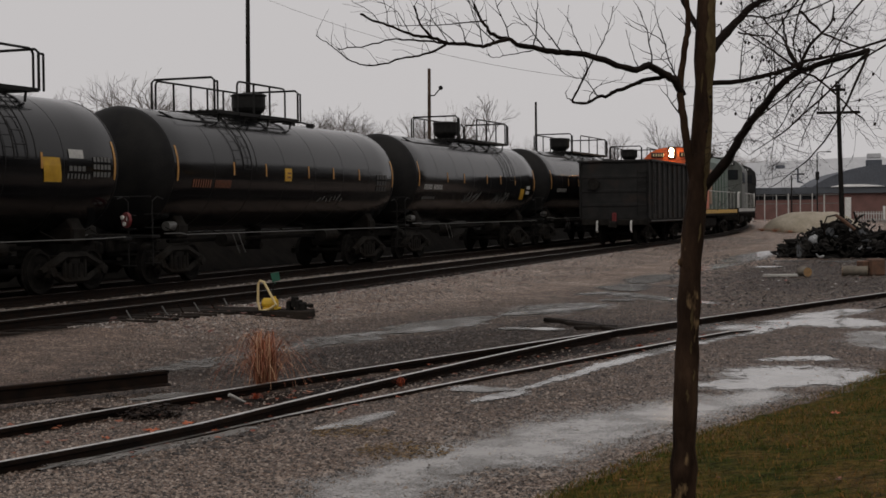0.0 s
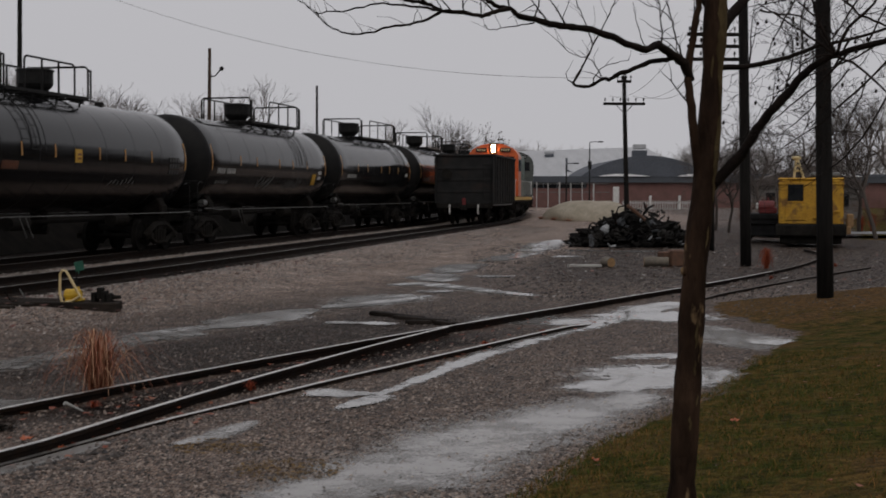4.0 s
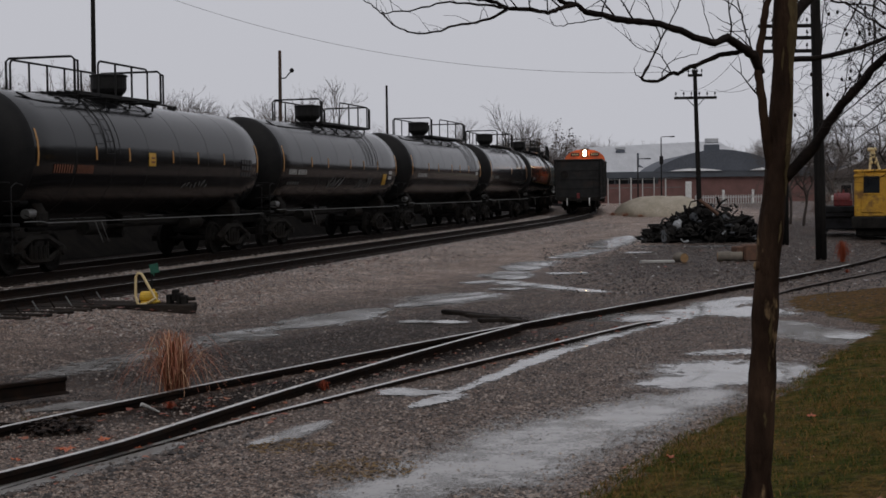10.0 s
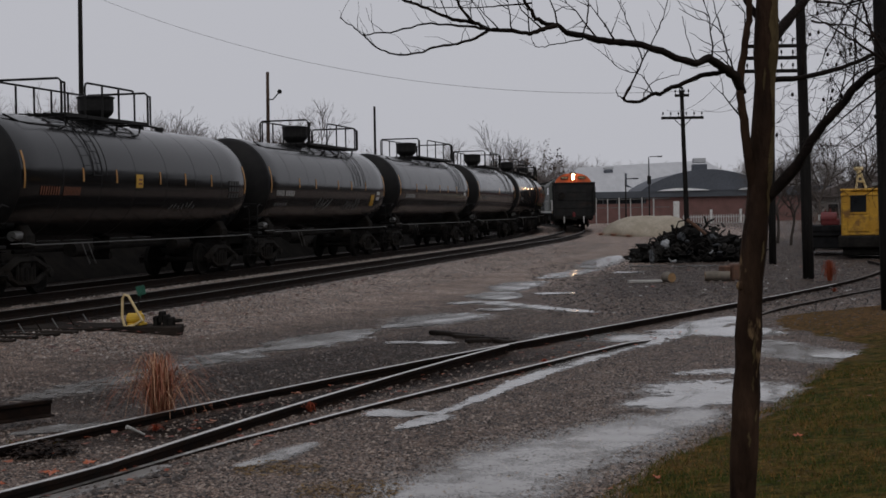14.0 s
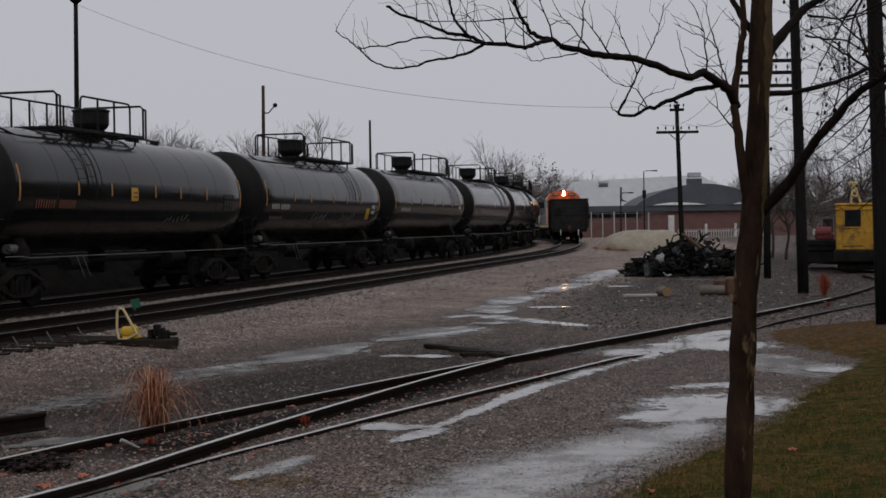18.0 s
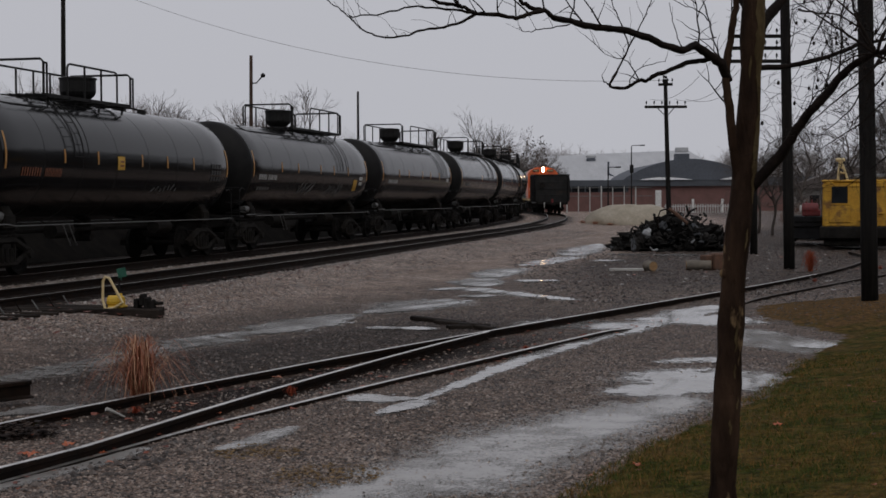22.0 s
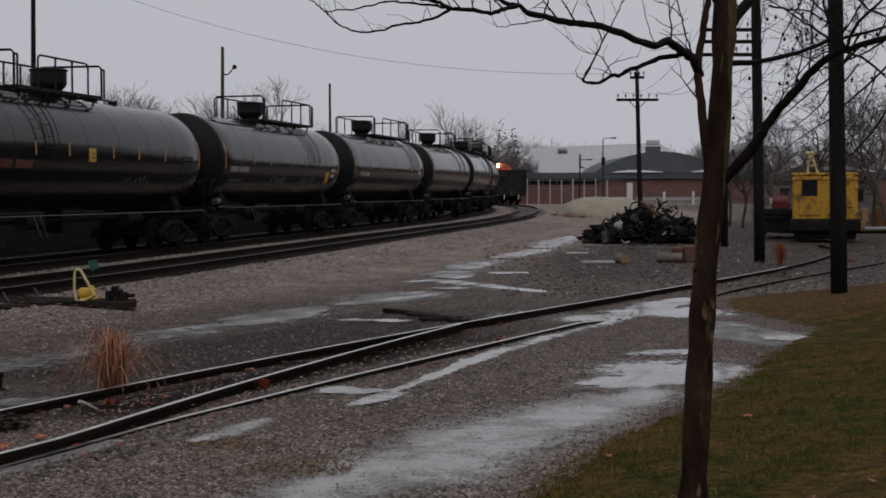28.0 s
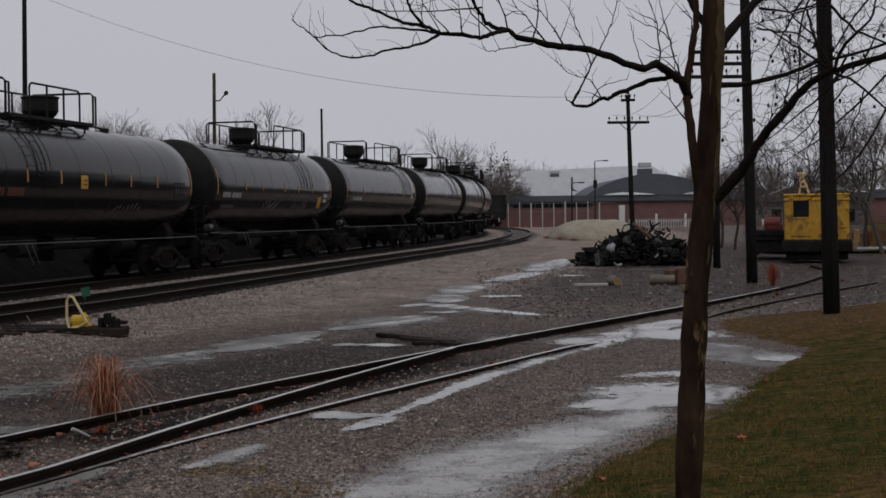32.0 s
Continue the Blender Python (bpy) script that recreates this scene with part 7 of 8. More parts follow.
part("bent_pipe", bm, M_RAIL, heap)

# ---- yellow rail crane and its flat wagon ----
crane = thing("rail_crane", pose(14.05, 54.5, 0.2, 0, 0, -14), "faded yellow railway crane with a square cab on the spur", "rail crane")
bm = bmesh.new()
box(bm, (0.0, 0, 0.55), (2.5, 4.2, 0.45), bevel=0.05)
box(bm, (0.0, 0, 0.3), (2.2, 3.7, 0.5), bevel=0.05)
part("chassis", bm, M_GRIME, crane)
bm = bmesh.new()
box(bm, (0, 0, 1.56), (2.3, 3.4, 1.66), bevel=0.07)
cabin = part("cabin", bm, M_CRANE, crane)
bm = bmesh.new()
box(bm, (0, 0, 2.42), (2.36, 3.45, 0.1), bevel=0.04)
box(bm, (0, -1.66, 2.24), (2.33, 0.14, 0.09), bevel=0.02)
for x in (-0.9, 0.9):
    box(bm, (x, -1.68, 2.33), (0.3, 0.1, 0.16), bevel=0.04)
part("roof", bm, M_CRANE, crane)
bm = bmesh.new()
box(bm, (-0.55, -1.72, 1.92), (0.56, 0.06, 0.62), bevel=0.02)
win = part("cab_window", bm, M_GLASS_DARK, cabin, "dark square cab window")
bm = bmesh.new()
for x, z, w, h2 in ((-0.55, 2.25, .66, .05), (-0.55, 1.59, .66, .05), (-0.86, 1.92, .05, .66), (-0.24, 1.92, .05, .66)):
    box(bm, (x, -1.72, z), (w, 0.05, h2))
part("window_frame", bm, M_CRANE, win)
bm = bmesh.new()
box(bm, (-0.55, -1.72, 1.22), (0.75, 0.04, 0.62), bevel=0.02)
part("lower_panel", bm, M_CRANE, cabin)
bm = bmesh.new()
for x in (0.35, 0.62, 0.9):
    box(bm, (x, -1.75, 1.25), (0.16, 0.1, 0.06), bevel=0.01)
box(bm, (0.45, -1.78, 1.02), (0.7, 0.14, 0.1), bevel=0.02)
box(bm, (0.45, -1.76, 1.4), (0.6, 0.1, 0.05), bevel=0.01)
part("step_gear", bm, M_CRANE, crane)
bm = bmesh.new()
for k in range(4):
    box(bm, (0.3 + 0.13 * k, -1.712, 1.93), (0.09, 0.02, 0.07))
part("stencil_bars", bm, M_WHITE, cabin)
bm = bmesh.new()
for a, b in (((-.62, 0, 2.45), (-.55, 0, 3.2)), ((-.25, 0, 2.45), (-.5, 0, 3.2)), ((-.62, .4, 2.45), (-.55, .3, 3.2)), ((-.25, .4, 2.45), (-.5, .3, 3.2)),
             ((-.6, 0, 2.75), (-.33, 0, 2.75)), ((-.58, 0, 2.95), (-.4, 0, 2.95))):
    rod(bm, a, b, 0.045, n=6)
box(bm, (-.53, .15, 3.24), (0.34, 0.45, 0.12), bevel=0.03)
part("a_frame", bm, M_CREAM, crane, "cream lattice a-frame")
bm = bmesh.new()
tube(bm, [(-0.05, -0.4, 2.58), (0.5, -0.4, 2.6), (1.05, -0.4, 2.58)], 0.11, 10)
part("exhaust_drum", bm, M_BAR, crane, "grey exhaust drum on the roof")
bm = bmesh.new()
rod(bm, (-0.3, 0.2, 3.15), (0.1, 0.6, 2.46), 0.02, n=6)
part("stay_cable", bm, M_BLACK_STEEL, crane)
for y in (-1.3, 1.3):
    same_part("wheelset", ME_WHEELSET, crane, pose(0, y, 0.46) @ Matrix.Diagonal((1, .8, .8, 1)))
bm = bmesh.new()
box(bm, (1.4, -1.2, 0.9), (0.25, 0.6, 0.5), bevel=0.04)
box(bm, (1.32, -1.5, 0.55), (0.2, 0.2, 0.3), bevel=0.03)
part("side_box", bm, M_LOG_END, crane)
flat = thing("flat_wagon", pose(13.65, 59.2, 0.24, 0, 0, -14), "low dark flat wagon coupled to a crane", "wagon")
bm = bmesh.new()
box(bm, (0, 0, 0.95), (2.0, 4.4, 0.22), bevel=0.02)
box(bm, (0, 0, 0.75), (1.9, 4.3, 0.2), bevel=0.02)
box(bm, (0, 0, 0.42), (1.9, 4.1, 0.5), bevel=0.03)
part("deck", bm, M_DECK, flat)
bm = bmesh.new()
box(bm, (0, -2.1, 0.95), (1.96, 0.06, 0.24), bevel=0.01)
for x in (-.9, -.3, .3, .9):
    box(bm, (x, -2.16, 0.92), (0.08, 0.08, 0.3))
part("end_board", bm, M_DECK, flat)
for y in (-1.3, 1.3):
    same_part("wheelset", ME_WHEELSET, flat, pose(0, y, 0.42) @ Matrix.Diagonal((1, .8, .8, 1)))
red = thing("red_machine", pose(13.12, 57.7, 1.3, 0, 0, -14) @ Matrix.Diagonal((0.58, 0.58, 0.62, 1)), "round red machine housing on a flat wagon", "machine")
bm = bmesh.new()
lathe(bm, [(-0.55, 0.3), (-0.5, 0.42), (0.5, 0.42), (0.55, 0.3)], 18, 'X', (0, 0, 0.42))
box(bm, (0.1, 0, 0.2), (1.2, 0.8, 0.4), bevel=0.06)
part("housing", bm, M_RED_PAINT, red)
bm = bmesh.new()
box(bm, (-0.62, -0.1, 0.5), (0.16, 0.5, 0.4), bevel=0.05)
part("white_cap", bm, M_WHITE, red)
for x, top, r in ((0.1, 1.05, 0.06), (-0.25, 0.95, 0.05)):
    bm = bmesh.new()
    rod(bm, (x, 0, 0.8), (x, 0, top), r)
    part("filler_pipe", bm, M_RED_PAINT, red)

# ---- small growth and leaves by the spur ----
for x, y, h_, w_, seed in ((22.2, 75.7, 1.2, 0.5, 77), (21.9, 72.8, 0.9, 0.4, 78), (23.2, 77.0, 1.3, 0.6, 79)):
    tuft(x, y, h_, w_, 300, seed, "fox-red leafless bush at the far lawn edge", M_REED)
for x, y, h_, w_, seed in ((7.1, 98.9, 0.3, 0.9, 87), (7.9, 98.4, 0.36, 1.0, 88), (8.9, 98.1, 0.28, 1.0, 89)):
    tuft(x, y, h_, w_, 260, seed, "rusty dead weeds at the foot of a sand heap")
for x, y, h_, w_, seed in ((-1.9, 14.5, 0.16, 0.1, 71), (-3.2, 13.35, 0.1, 0.12, 72), (1.5, 20.6, 0.1, 0.12, 73), (0.6, 18.9, 0.09, 0.1, 74), (7.6, 33.0, 0.14, 0.12, 75), (10.6, 38.5, 0.16, 0.16, 76)):
    tuft(x, y, h_, w_, 90, seed, "low fox-red clump of dead stems by the spur rail", M_REED)


def big_leaf(x, y, s, rz, label):
    bm = bmesh.new()
    n, ring = 14, []
    mid = bm.verts.new((0, 0, 0.012))
    for k in range(n):
        a = 2 * math.pi * k / n
        r = s * (1.0 if k % 2 == 0 else 0.55) * (1.15 if k in (0, 4, 10) else 0.9)
        ring.append(bm.verts.new((r * math.cos(a), r * math.sin(a), 0.004 + 0.02 * math.sin(2 * a) ** 2)))
    for k in range(n):
        bm.faces.new((mid, ring[k], ring[(k + 1) % n]))
    ob = part("fallen_leaf", bm, M_LEAF_ORANGE, None)
    ob.matrix_basis = pose(x, y, ground_at(x, y) + 0.02, 8, -6, rz)
    tagged(ob, label, "leaf", "single fallen leaves")


M_LEAF_ORANGE = surf("wet_orange_leaf", (0.3, 0.06, 0.02), (0.42, 0.11, 0.035), 30, 0.4, 0.6, 0.1)
for x, y, s, rz in ((-3.5, 11.16, .075, 20), (-3.34, 11.63, .07, 80), (-2.95, 11.2, .045, 10), (-3.75, 10.7, .05, 140), (-2.4, 13.2, .04, 60), (-2.8, 13.35, .045, 200), (2.43, 11.86, .05, 30), (1.13, 10.47, .045, 90)):
    big_leaf(x, y, s, rz, "wet orange maple leaf lying on gravel")


def weedy(cx, cy, r):
    def pick(rnd):
        a, f = rnd.uniform(0, 6.3), r * rnd.random() ** 0.6
        return cx + f * math.cos(a), cy + f * math.sin(a)
    return pick


def in_sere(rnd):
    x, y = rnd.uniform(4.6, 9.5), rnd.uniform(22.3, 28.5)
    return (x, y) if into_grass(x, y) > -0.3 else None


scatter("sere_litter", "brown leaf litter over a worn edge of the lawn", "litter", M_MULCH_PALE, 900, in_sere, flake_shape(0.018, 0.02), 85)
scatter("sere_stones", "stones strewn over a worn edge of the lawn", "gravel", M_STONE_DARK, 700, in_sere, stone_shape(0.022), 86)
scatter("dead_weeds", "black rotting weeds beside the spur rail", "weeds", M_MULCH, 420, weedy(-3.9, 12.15, 0.32), flake_shape(0.035, 0.08), 81)
scatter("green_weeds", "low green weeds beside the spur rail", "weeds", M_BLADE, 260, weedy(-4.15, 12.7, 0.3), blade_shape, 82)
scatter("straw_patch", "thin brown patch of straw on the gravel", "straw", M_MULCH_PALE, 380, weedy(-1.1, 10.4, 0.42), flake_shape(0.02, 0.012), 83)
scatter("straw_patch", "thin brown patch of straw on the gravel", "straw", M_MULCH_PALE, 300, weedy(-1.75, 11.3, 0.35), flake_shape(0.02, 0.012), 84)

def in_left_mud(rnd):
    y = 13.6 + 11 * rnd.random()
    return spur_near(y) - 0.2 - 3.1 * rnd.random(), y


def in_front_puddle(rnd):
    f = rnd.random()
    y = 9.2 + 2.8 * f
    return spur_far(y) + 0.1 + rnd.random() * 0.5, y


scatter("mud_gravel", "fine dark gravel sunk in wet mud", "gravel", M_STONE_DARK, 7000, in_left_mud, stone_shape(0.02), 91)
scatter("puddle_stones", "dark stones standing out of a shallow puddle", "gravel", M_STONE_DARK, 170, in_front_puddle, stone_shape(0.04), 92)


# ---- far buildings ----
FAR = 1.336
EYE_LEVEL = Matrix.Translation((0, 0, 1.975))
BEYOND = EYE_LEVEL @ Matrix.Diagonal((FAR, FAR, FAR, 1)) @ EYE_LEVEL.inverted()
hall = thing("brick_hall", BEYOND @ pose(0, 150, 0.3), "long low red brick hall with a grey arched roof", "building")


def wall_part(name, x0, x1, y, z0, z1, m, parent, t=0.3, label=""):
    bm = bmesh.new()
    box(bm, ((x0 + x1) / 2, y + t / 2, (z0 + z1) / 2), (x1 - x0, t, z1 - z0))
    return part(name, bm, m, parent, label)


wall_part("wall", 3.5, 62, 0, -0.3, 2.5, M_BRICK_FAR, hall)
wall_part("wall", 15.5, 62, 0.0, 2.5, 3.1, M_BRICK_FAR, hall)
wall_part("fascia", 3.2, 62.3, -0.35, 3.1, 3.75, M_FASCIA, hall, 0.6, "slate blue fascia band")
for k in range(8):
    wall_part("window", 4.0 + 1.42 * k, 5.3 + 1.42 * k, 0.05, 2.52, 3.08, M_GLASS_DARK, hall, 0.12)
    wall_part("window_mullion", 5.32 + 1.42 * k, 5.4 + 1.42 * k, -0.02, 2.5, 3.1, M_FASCIA, hall, 0.2)
wall_part("wall", 3.5, 15.5, 0.25, 2.5, 3.1, M_FASCIA, hall)
wall_part("back_wall", 3.5, 62, 30, -0.3, 3.7, M_BRICK_FAR, hall)
bm = bmesh.new()
box(bm, (3.65, 15.2, 1.7), (0.3, 30, 4.0))
part("side_wall", bm, M_BRICK_FAR, hall)
bm = bmesh.new()
arch = [(14.9 + 13.6 * k / 24, 3.75 + 2.15 * math.sin(math.pi * k / 24) ** 0.8) for k in range(25)]
prism(bm, arch + [(28.5, 3.7), (14.9, 3.7)], -0.4, 30)
part("arched_roof", bm, M_ROOF_DARK, hall, "dark grey arched roof")
bm = bmesh.new()
prism(bm, [(28.5, 3.72), (62.3, 3.72), (62.3, 4.0), (28.5, 4.0)], -0.4, 30)
part("flat_roof", bm, M_ROOF_DARK, hall)
for x0, x1 in ((16.6, 22.0), (24.8, 28.6), (40, 44)):
    bm = bmesh.new()
    w = x1 - x0
    prism(bm, [(x0, 3.74), (x1, 3.74), (x0 + 0.86 * w, 3.86), (x0 + 0.62 * w, 3.98), (x0 + 0.34 * w, 4.0), (x0 + 0.12 * w, 3.88)], -0.55, -0.41)
    part("white_flashing", bm, M_SNOW, hall, "white flashing strip")
bm = bmesh.new()
box(bm, (21.5, 4, 6.1), (1.5, 1.2, 0.9), bevel=0.05)
v1 = part("roof_vent", bm, M_ROOF_DARK, hall)
bm = bmesh.new()
box(bm, (21.5, 4, 6.95), (1.3, 1.1, 0.5), bevel=0.05)
part("vent_cap", bm, M_ROOF_PALE, v1)
shed = thing("pale_roofed_hall", BEYOND @ pose(0, 166, 0.3), "hall with a broad pale metal roof behind a brick wall", "building")
bm = bmesh.new()
v = [bm.verts.new(p) for p in ((3.0, 0, 3.6), (30, 0, 3.6), (27, 22, 8.1), (5.5, 22, 7.3), (3.0, 44, 3.6), (30, 44, 3.6), (3.0, 0, 3.2), (30, 0, 3.2), (3.0, 44, 3.2), (30, 44, 3.2))]
for f in ((0, 1, 2, 3), (3, 2, 5, 4), (0, 3, 4), (1, 5, 2), (6, 7, 1, 0), (8, 4, 5, 9), (6, 0, 4, 8), (7, 9, 5, 1), (6, 8, 9, 7)):
    bm.faces.new([v[k] for k in f])
bmesh.ops.recalc_face_normals(bm, faces=bm.faces)
part("metal_roof", bm, M_ROOF_PALE, shed)
wall_part("wall", 3.2, 29.8, 0.3, -0.4, 3.3, M_BRICK_FAR, shed)
wall_part("wall", 3.2, 29.8, 43, -0.4, 3.3, M_BRICK_FAR, shed)
bm = bmesh.new()
box(bm, (14.1, 16, 6.6), (1.1, 1.1, 0.7), bevel=0.08)
vent = part("roof_vent", bm, M_ROOF_DARK, shed)
bm = bmesh.new()
box(bm, (14.1, 16, 7.15), (1.25, 1.25, 0.3), bevel=0.06)
part("vent_cap", bm, M_ROOF_PALE, vent)
bm = bmesh.new()
tube(bm, [(15.3, 5, 4.6), (15.3, 5, 6.2)], 0.12, 8)
tube(bm, [(15.3, 5, 4.8), (16.2, 4, 4.2)], 0.12, 8)
part("roof_pipe", bm, M_ROOF_DARK, shed)

# ---- fences and the sand heap ----
fence = thing("chain_link_fence", BEYOND, "tall fence of pale posts before a brick hall", "fence")
for k in range(10):
    x, y = 4.9 + 1.03 * k, 131.0
    bm = bmesh.new()
    rod(bm, (x, y, 0.1), (x, y, 3.25 - 0.1 * (k % 2)), 0.045 if k % 3 else 0.065, n=8)
    part("post", bm, M_WHITE_BAR, fence, "pale fence post")
for z in (2.35, 3.1):
    bm = bmesh.new()
    rod(bm, (4.9, 131, z), (15.6, 131, z), 0.03, n=6)
    part("top_wire", bm, M_BAR, fence)
bm = bmesh.new()
box(bm, (16.15, 130.6, 1.55), (0.5, 0.5, 2.6), bevel=0.03)
part("gate_post", bm, M_WHITE, fence, "thick white gate post")
picket = thing("picket_fence", BEYOND, "low white picket fence before a brick hall", "fence")
for k in range(34):
    bm = bmesh.new()
    box(bm, (16.6 + 0.22 * k, 129, 0.95), (0.09, 0.05, 1.3))
    part("picket", bm, M_WHITE_BAR, picket)
for x in (19.0, 21.6, 24.0):
    bm = bmesh.new()
    box(bm, (x, 128.9, 1.15), (0.2, 0.2, 1.8), bevel=0.02)
    part("fence_post", bm, M_WHITE, picket)
for z in (0.65, 1.4):
    bm = bmesh.new()
    box(bm, (20.3, 129.05, z), (7.6, 0.05, 0.1))
    part("fence_rail", bm, M_WHITE_BAR, picket)
mound = thing("sand_heap", pose(10.6, 101, 0.2), "long rounded heap of pale sand with a rusty foot", "sand heap")
bm = bmesh.new()
bmesh.ops.create_icosphere(bm, subdivisions=5, radius=1.0)
for v in bm.verts:
    p = v.co.copy()
    f = 1 + 0.04 * noise.noise(p * 2.0) + 0.012 * noise.noise(p * 7.0)
    top = min(p.z, 0.8 + 0.1 * p.z)
    v.co = Vector((p.x * 3.3 * f, p.y * 3.0 * f, max(-0.2, 1.62 * top * f)))
part("heap_body", bm, M_SALT, mound, smooth=True)


# ---- houses and road beyond the crane ----
def house(x, y, w, d, wall_h, roof_h, rz, wall_m, roof_m, label):
    ob = thing("house", pose(x, y, 0.3, 0, 0, rz), label, "house", "houses beyond the yard")
    bm = bmesh.new()
    box(bm, (0, d / 2, wall_h / 2 - 0.2), (w, d, wall_h + 0.4))
    part("wall", bm, wall_m, ob)
    bm = bmesh.new()
    prism(bm, [(-w / 2 - 0.4, wall_h), (w / 2 + 0.4, wall_h), (w / 2 + 0.4, wall_h + 0.15), (0, wall_h + roof_h), (-w / 2 - 0.4, wall_h + 0.15)], -0.4, d + 0.4)
    part("roof", bm, roof_m, ob)
    for k in range(max(2, int(w / 2.4))):
        wx = -w / 2 + (k + 0.5) * w / max(2, int(w / 2.4))
        bm = bmesh.new()
        box(bm, (wx, -0.03, wall_h * 0.58), (0.9, 0.1, 1.2), bevel=0.02)
        wn_ = part("window", bm, M_SIDING_DARK, ob)
        bm = bmesh.new()
        box(bm, (wx, -0.08, wall_h * 0.58), (0.72, 0.06, 1.02))
        part("pane", bm, M_GLASS_DARK, wn_)
    return ob


house(27.6, 108, 8, 8, 2.5, 1.6, -8, M_SIDING, M_SHINGLE, "grey sided house with a brown shingle roof")
house(45, 112, 13, 10, 5.2, 3.2, -14, M_SIDING_DARK, M_SHINGLE, "dark two storey house behind trees")
road_me = bpy.data.meshes.new("road")
road_pts = [(14.5, 64.0), (20, 63.5), (32, 65.5), (80, 82), (80, 88), (32, 70.5), (20, 68), (14.5, 67)]
road_me.from_pydata([(x, y, 0.34 if y < 90 else 0.3) for x, y in road_pts], [], [(0, 1, 6, 7), (1, 2, 5, 6), (2, 3, 4, 5)])
road_me.materials.append(M_ROAD)
tagged(new("road", road_me), "wet pale asphalt road beyond the yard", "road", kind="structure")


# ---- bare trees in the distance ----
def bare_tree(seed, hgt, spread, material, density=1.0, leaves=None, trunk_r=None):
    """Trunk and limbs split again and again into fine twigs; returns two meshes."""
    rnd = random.Random(seed)
    wood, fine, leaf_v, leaf_f = bmesh.new(), [], [], []
    fine_v, fine_f = [], []

    def thin(p, q, r):
        way = (q - p).normalized()
        side = way.orthogonal().normalized()
        up = way.cross(side)
        n = len(fine_v)
        for c, rr in ((p, r), (q, r * 0.6)):
            for k in range(3):
                t = k * 2.094
                fine_v.append(c + rr * (math.cos(t) * side + math.sin(t) * up))
        for k in range(3):
            fine_f.append((n + k, n + (k + 1) % 3, n + 3 + (k + 1) % 3, n + 3 + k))

    def grow(p, way, length, r, depth):
        q, pts, rad = p.copy(), [p.copy()], [r]
        for k in range(3):
            way = (way + Vector([rnd.gauss(0, 0.13) for _ in range(3)]) + Vector((0, 0, 0.05))).normalized()
            q = q + way * length / 3
            pts.append(q.copy())
            rad.append(r * (1 - 0.35 * (k + 1) / 3))
        if depth >= 4:
            tube(wood, pts, rad, 6 if depth < 6 else 8, caps=False)
        else:
            for a, b in zip(pts, pts[1:]):
                thin(a, b, r)
        if depth == 0:
            if leaves and rnd.random() < leaves:
                s = rnd.uniform(0.07, 0.13)
                n = len(leaf_v)
                o = q + Vector([rnd.gauss(0, 0.06) for _ in range(3)])
                a_, b_ = Vector([rnd.gauss(0, 1) for _ in range(3)]).normalized() * s, Vector([rnd.gauss(0, 1) for _ in range(3)]).normalized() * s
                leaf_v.extend([o - a_, o - b_, o + a_, o + b_])
                leaf_f.append((n, n + 1, n + 2, n + 3))
            return
        kids = 2 + (rnd.random() < 0.55 * density) + (depth > 2)
        for k in range(kids):
            side = way.cross(Vector([rnd.gauss(0, 1) for _ in range(3)])).normalized()
            out = way * rnd.uniform(0.75, 1.1) + side * rnd.uniform(0.45, 0.95) * spread
            grow(pts[rnd.choice((1, 2, 3, 3))], out.normalized(), length * rnd.uniform(0.6, 0.82), r * rnd.uniform(0.5, 0.68), depth - 1)

    grow(Vector((0, 0, -0.2)), Vector((0, 0, 1)), hgt * 0.3, trunk_r or hgt * 0.013, 6)
    meshes = []
    for name, data in (("trunk", wood), ("crown", (fine_v, fine_f)), ("leaves", (leaf_v, leaf_f))):
        me = bpy.data.meshes.new(name)
        if name == "trunk":
            data.to_mesh(me)
            data.free()
        else:
            if not data[0]:
                continue
            me.from_pydata([tuple(v) for v in data[0]], [], data[1])
        me.materials.append(M_BARK if name == "leaves" else material)
        meshes.append(me)
    return meshes


KINDS = {
    "a": (bare_tree(1, 10, 1.0, M_TWIG_FAR), "bare grey winter tree beyond the yard"),
    "b": (bare_tree(2, 10, 0.75, M_TWIG_FAR), "slender bare winter tree beyond the yard"),
    "c": (bare_tree(3, 10, 1.2, M_TWIG_FAR, 1.2), "wide bare winter tree beyond the yard"),
    "leafy": (bare_tree(4, 10, 1.0, M_TWIG_FAR, 0.85, 0.6), "bare tree with a few clinging brown leaves"),
    # twigs coloured pale to look hazy with distance
    "far": (bare_tree(6, 10, 1.0, M_TWIG_HAZE, 1.5, None, 0.3), "bare trees far beyond the halls, paled as by haze"),
    "tall": (bare_tree(8, 10, 0.7, M_TWIG_FAR, 0.95, None, 0.13), "tall slender bare winter tree behind the tank cars"),
    "brush": (bare_tree(9, 10, 0.85, M_TWIG_FAR, 1.8, None, 0.2), "dense bare brushwood beside the far end of the track"),
    "red": (bare_tree(5, 10, 1.5, M_TWIG_RED, 1.4), "russet bare thicket beyond the road"),
}


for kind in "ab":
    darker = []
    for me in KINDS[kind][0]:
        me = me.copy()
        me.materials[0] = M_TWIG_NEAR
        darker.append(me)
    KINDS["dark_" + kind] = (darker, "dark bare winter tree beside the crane")


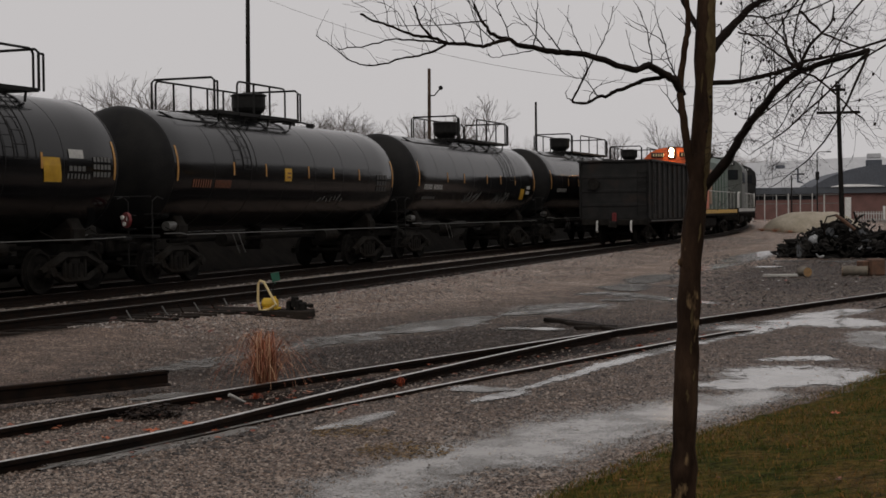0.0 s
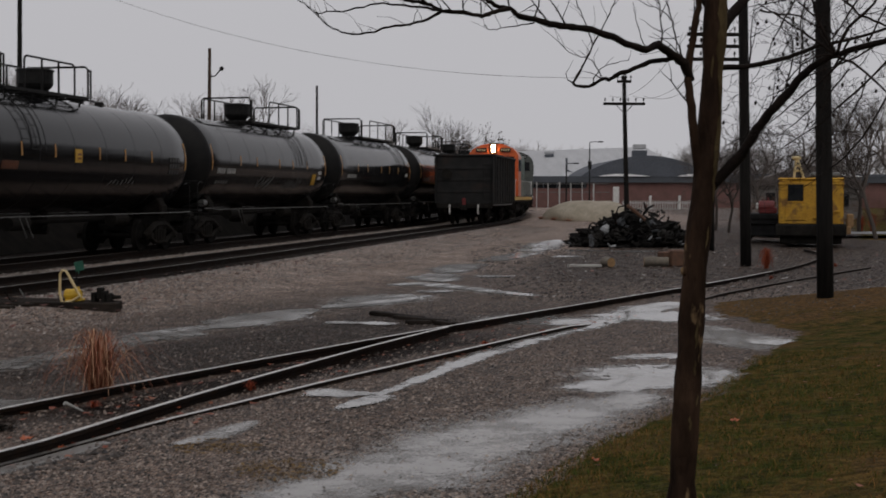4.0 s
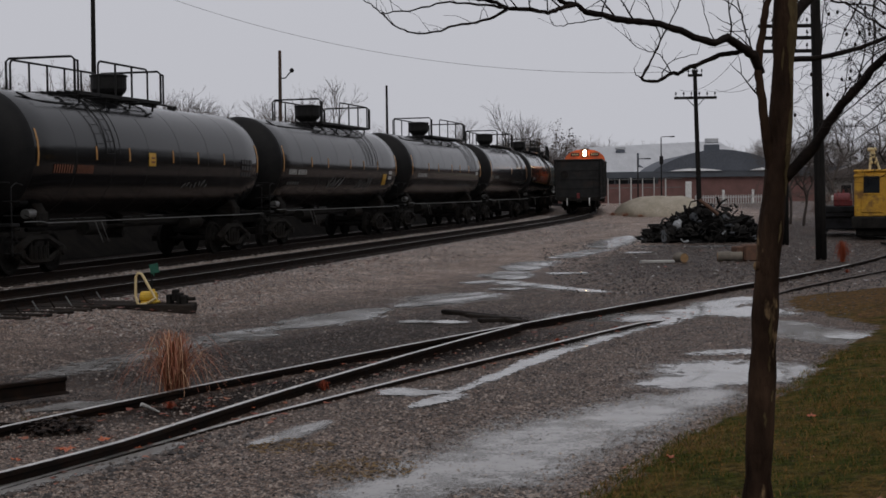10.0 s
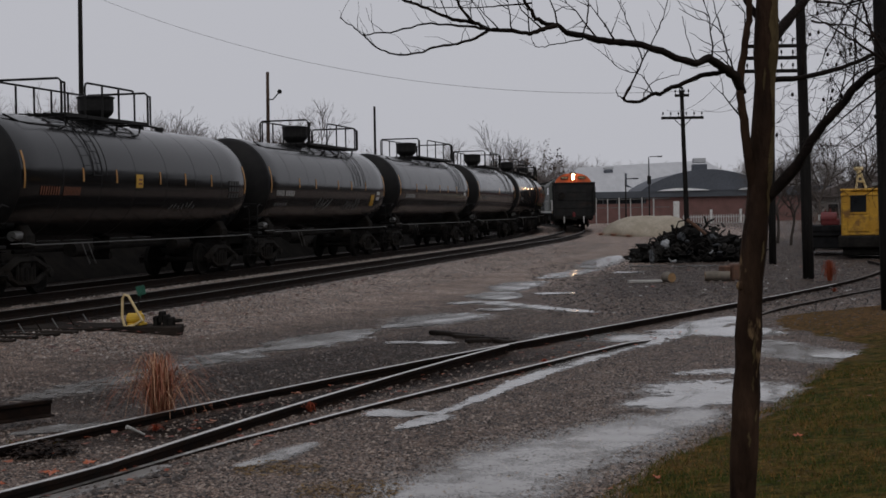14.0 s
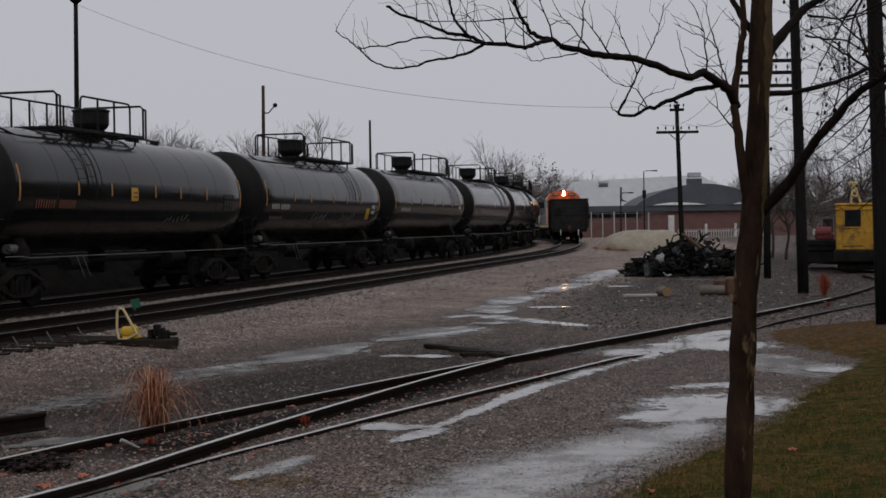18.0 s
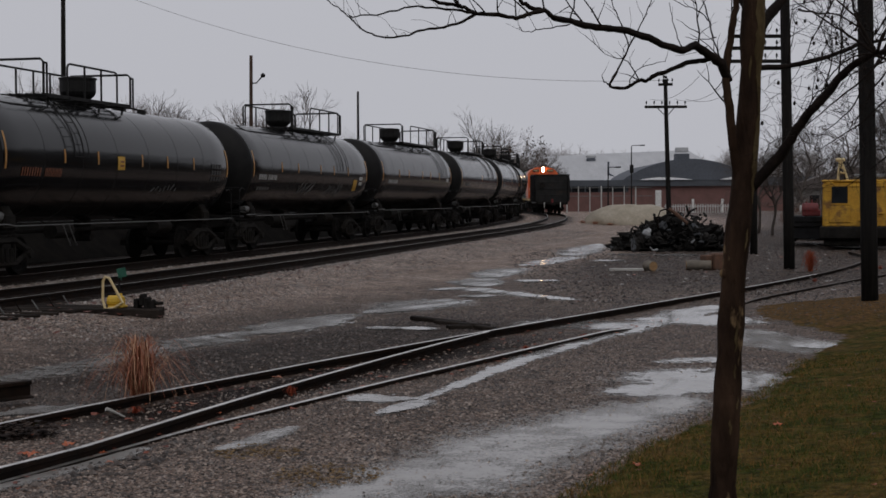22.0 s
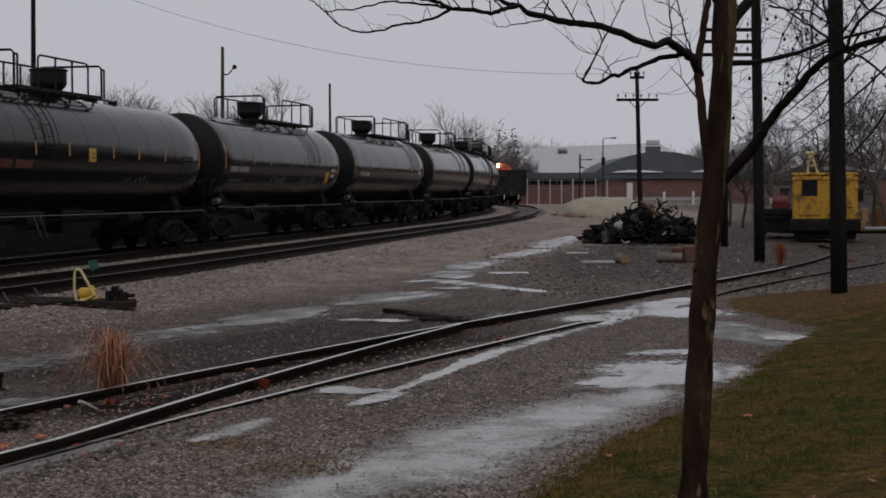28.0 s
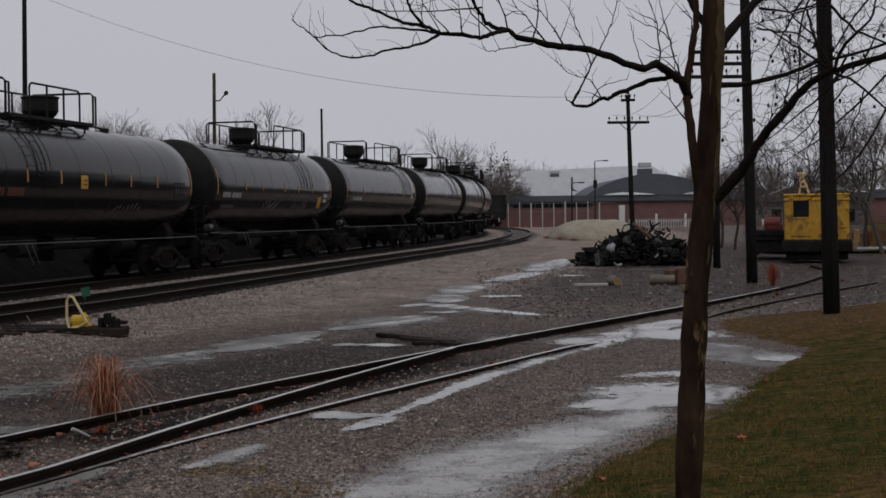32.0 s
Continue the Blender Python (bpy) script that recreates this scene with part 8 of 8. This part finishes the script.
def plant(kind, x, y, hgt, rz, z=None):
    meshes, label = KINDS[kind]
    k = hgt / 10
    z = (ground_at(x, y) if z is None else z) - 0.05
    ob = thing("tree", pose(x, y, z, 0, 0, rz), label, "tree", "trees in the distance")
    for me in meshes:
        made = same_part(me.name.split(".")[0], me, ob, Matrix.Diagonal((k, k, k, 1)))
        if made.name.startswith("leaves"):
            tagged(made, kind="stuff")


rnd = random.Random(77)
# behind the tank cars
for turn, hgt, y in ((-0.5, 11, 112), (-0.46, 12, 118), (-0.43, 12.5, 120), (-0.4, 11, 118), (-0.355, 13.5, 116), (-0.335, 14.5, 118), (-0.315, 13, 122), (-0.29, 10.5, 125),
                     (-0.245, 11.5, 122), (-0.232, 12.5, 124), (-0.215, 11.5, 126), (-0.182, 12, 130), (-0.152, 12, 132), (-0.138, 13, 134), (-0.124, 12.0, 134), (-0.1, 10, 136),
                     (-0.066, 9.5, 140), (-0.02, 10.5, 150)):
    plant(rnd.choice("abc"), turn * y, y, hgt * (1.3 if turn < -0.27 else 1.1), rnd.uniform(0, 360))
for turn, hgt, y in ((-0.375, 15, 114), (-0.345, 16.5, 117), (-0.325, 16.5, 120), (-0.208, 14.0, 123), (-0.13, 15.0, 133)):
    plant(rnd.choice("abc"), turn * y, y, hgt, rnd.uniform(0, 360))
plant("leafy", 5.0, 230, 17.0, 40)
plant("tall", 0.6, 228, 19.5, 10)
plant("b", 6.1, 232, 13.4, 200)
for n in range(11):
    plant("brush", 3.6 + 0.75 * n + rnd.uniform(-.7, .7), 197 + rnd.uniform(-2, 2) if n < 5 else 212 + rnd.uniform(0, 5), rnd.uniform(8.0, 11.0) if n < 7 else rnd.uniform(7, 8.5), rnd.uniform(0, 360))
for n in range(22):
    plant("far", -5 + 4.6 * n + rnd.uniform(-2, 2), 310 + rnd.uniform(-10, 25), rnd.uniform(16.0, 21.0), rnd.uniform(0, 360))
# round the crane and the houses
for x, y, hgt, kind in ((14.5, 72, 7.5, "b"), (14.6, 76, 8.5, "a"), (16.8, 74, 9.5, "b"), (19.5, 78, 11, "a"), (21.0, 72, 10, "b"), (20.5, 92, 7, "c"),
                        (19.0, 62.5, 9.5, "b"), (23.5, 74, 11, "a"), (29, 84, 12, "b"), (33, 88, 13, "a"), (24.0, 66, 10, "a"), 
                        (22.5, 96, 8, "a"), (38, 92, 12, "b")):
    plant("dark_" + kind if kind in "ab" else kind, x, y, hgt * 0.84, rnd.uniform(0, 360))
for x, y, hgt in ((22.6, 75.5, 3.2), (24.4, 76.5, 3.6), (26.2, 77.5, 3.4), (28, 79, 3.6), (30, 81, 3.3), (22.2, 84, 1.5), (22.9, 85, 1.7), (23.6, 86, 1.6), (24.4, 87, 1.8), (18.5, 86, 2.6), (19.6, 88, 3.0), (20.8, 90, 2.8)):
    plant("red", x, y, hgt, rnd.uniform(0, 360))


# ---- what moves ----
RUN = [(0, -5.1), (2, 1.5), (4.5, 10.6), (7, 20.4), (9, 28.0), (13, 41.0), (17, 53.0), (21, 65.0), (25, 76.6), (28.5, 86.8), (32, 97.0)]


def run_at(t):
    return float(np.interp(t, [r[0] for r in RUN], [r[1] for r in RUN]))


def vehicle_pose(s, length):
    """A vehicle whose near end is at s, standing on the curve as a chord."""
    x, y, _ = track(s)
    x1, y1, _ = track(s + length)
    return pose(x, y, rail_z(y), 0, 0, -math.degrees(math.atan2(x1 - x, y1 - y)))


def motions():
    times = [k * 1.0 for k in range(33)]
    for ob, lead, length in ((gondola, 0.0, 9.6), (loco_orange, 10.1, 17.6), (loco_grey, 28.2, 17.6), (loco_dark, 46.3, 17.6)):
        walk(ob, [(t, vehicle_pose(run_at(t) + lead, length)) for t in times])
    for ws, y in SPIN:
        walk(ws, [(k / 5, pose(0, y, 0.46, -math.degrees((run_at(k / 5) + 5.1) / 0.46))) for k in range(161)])


motions()
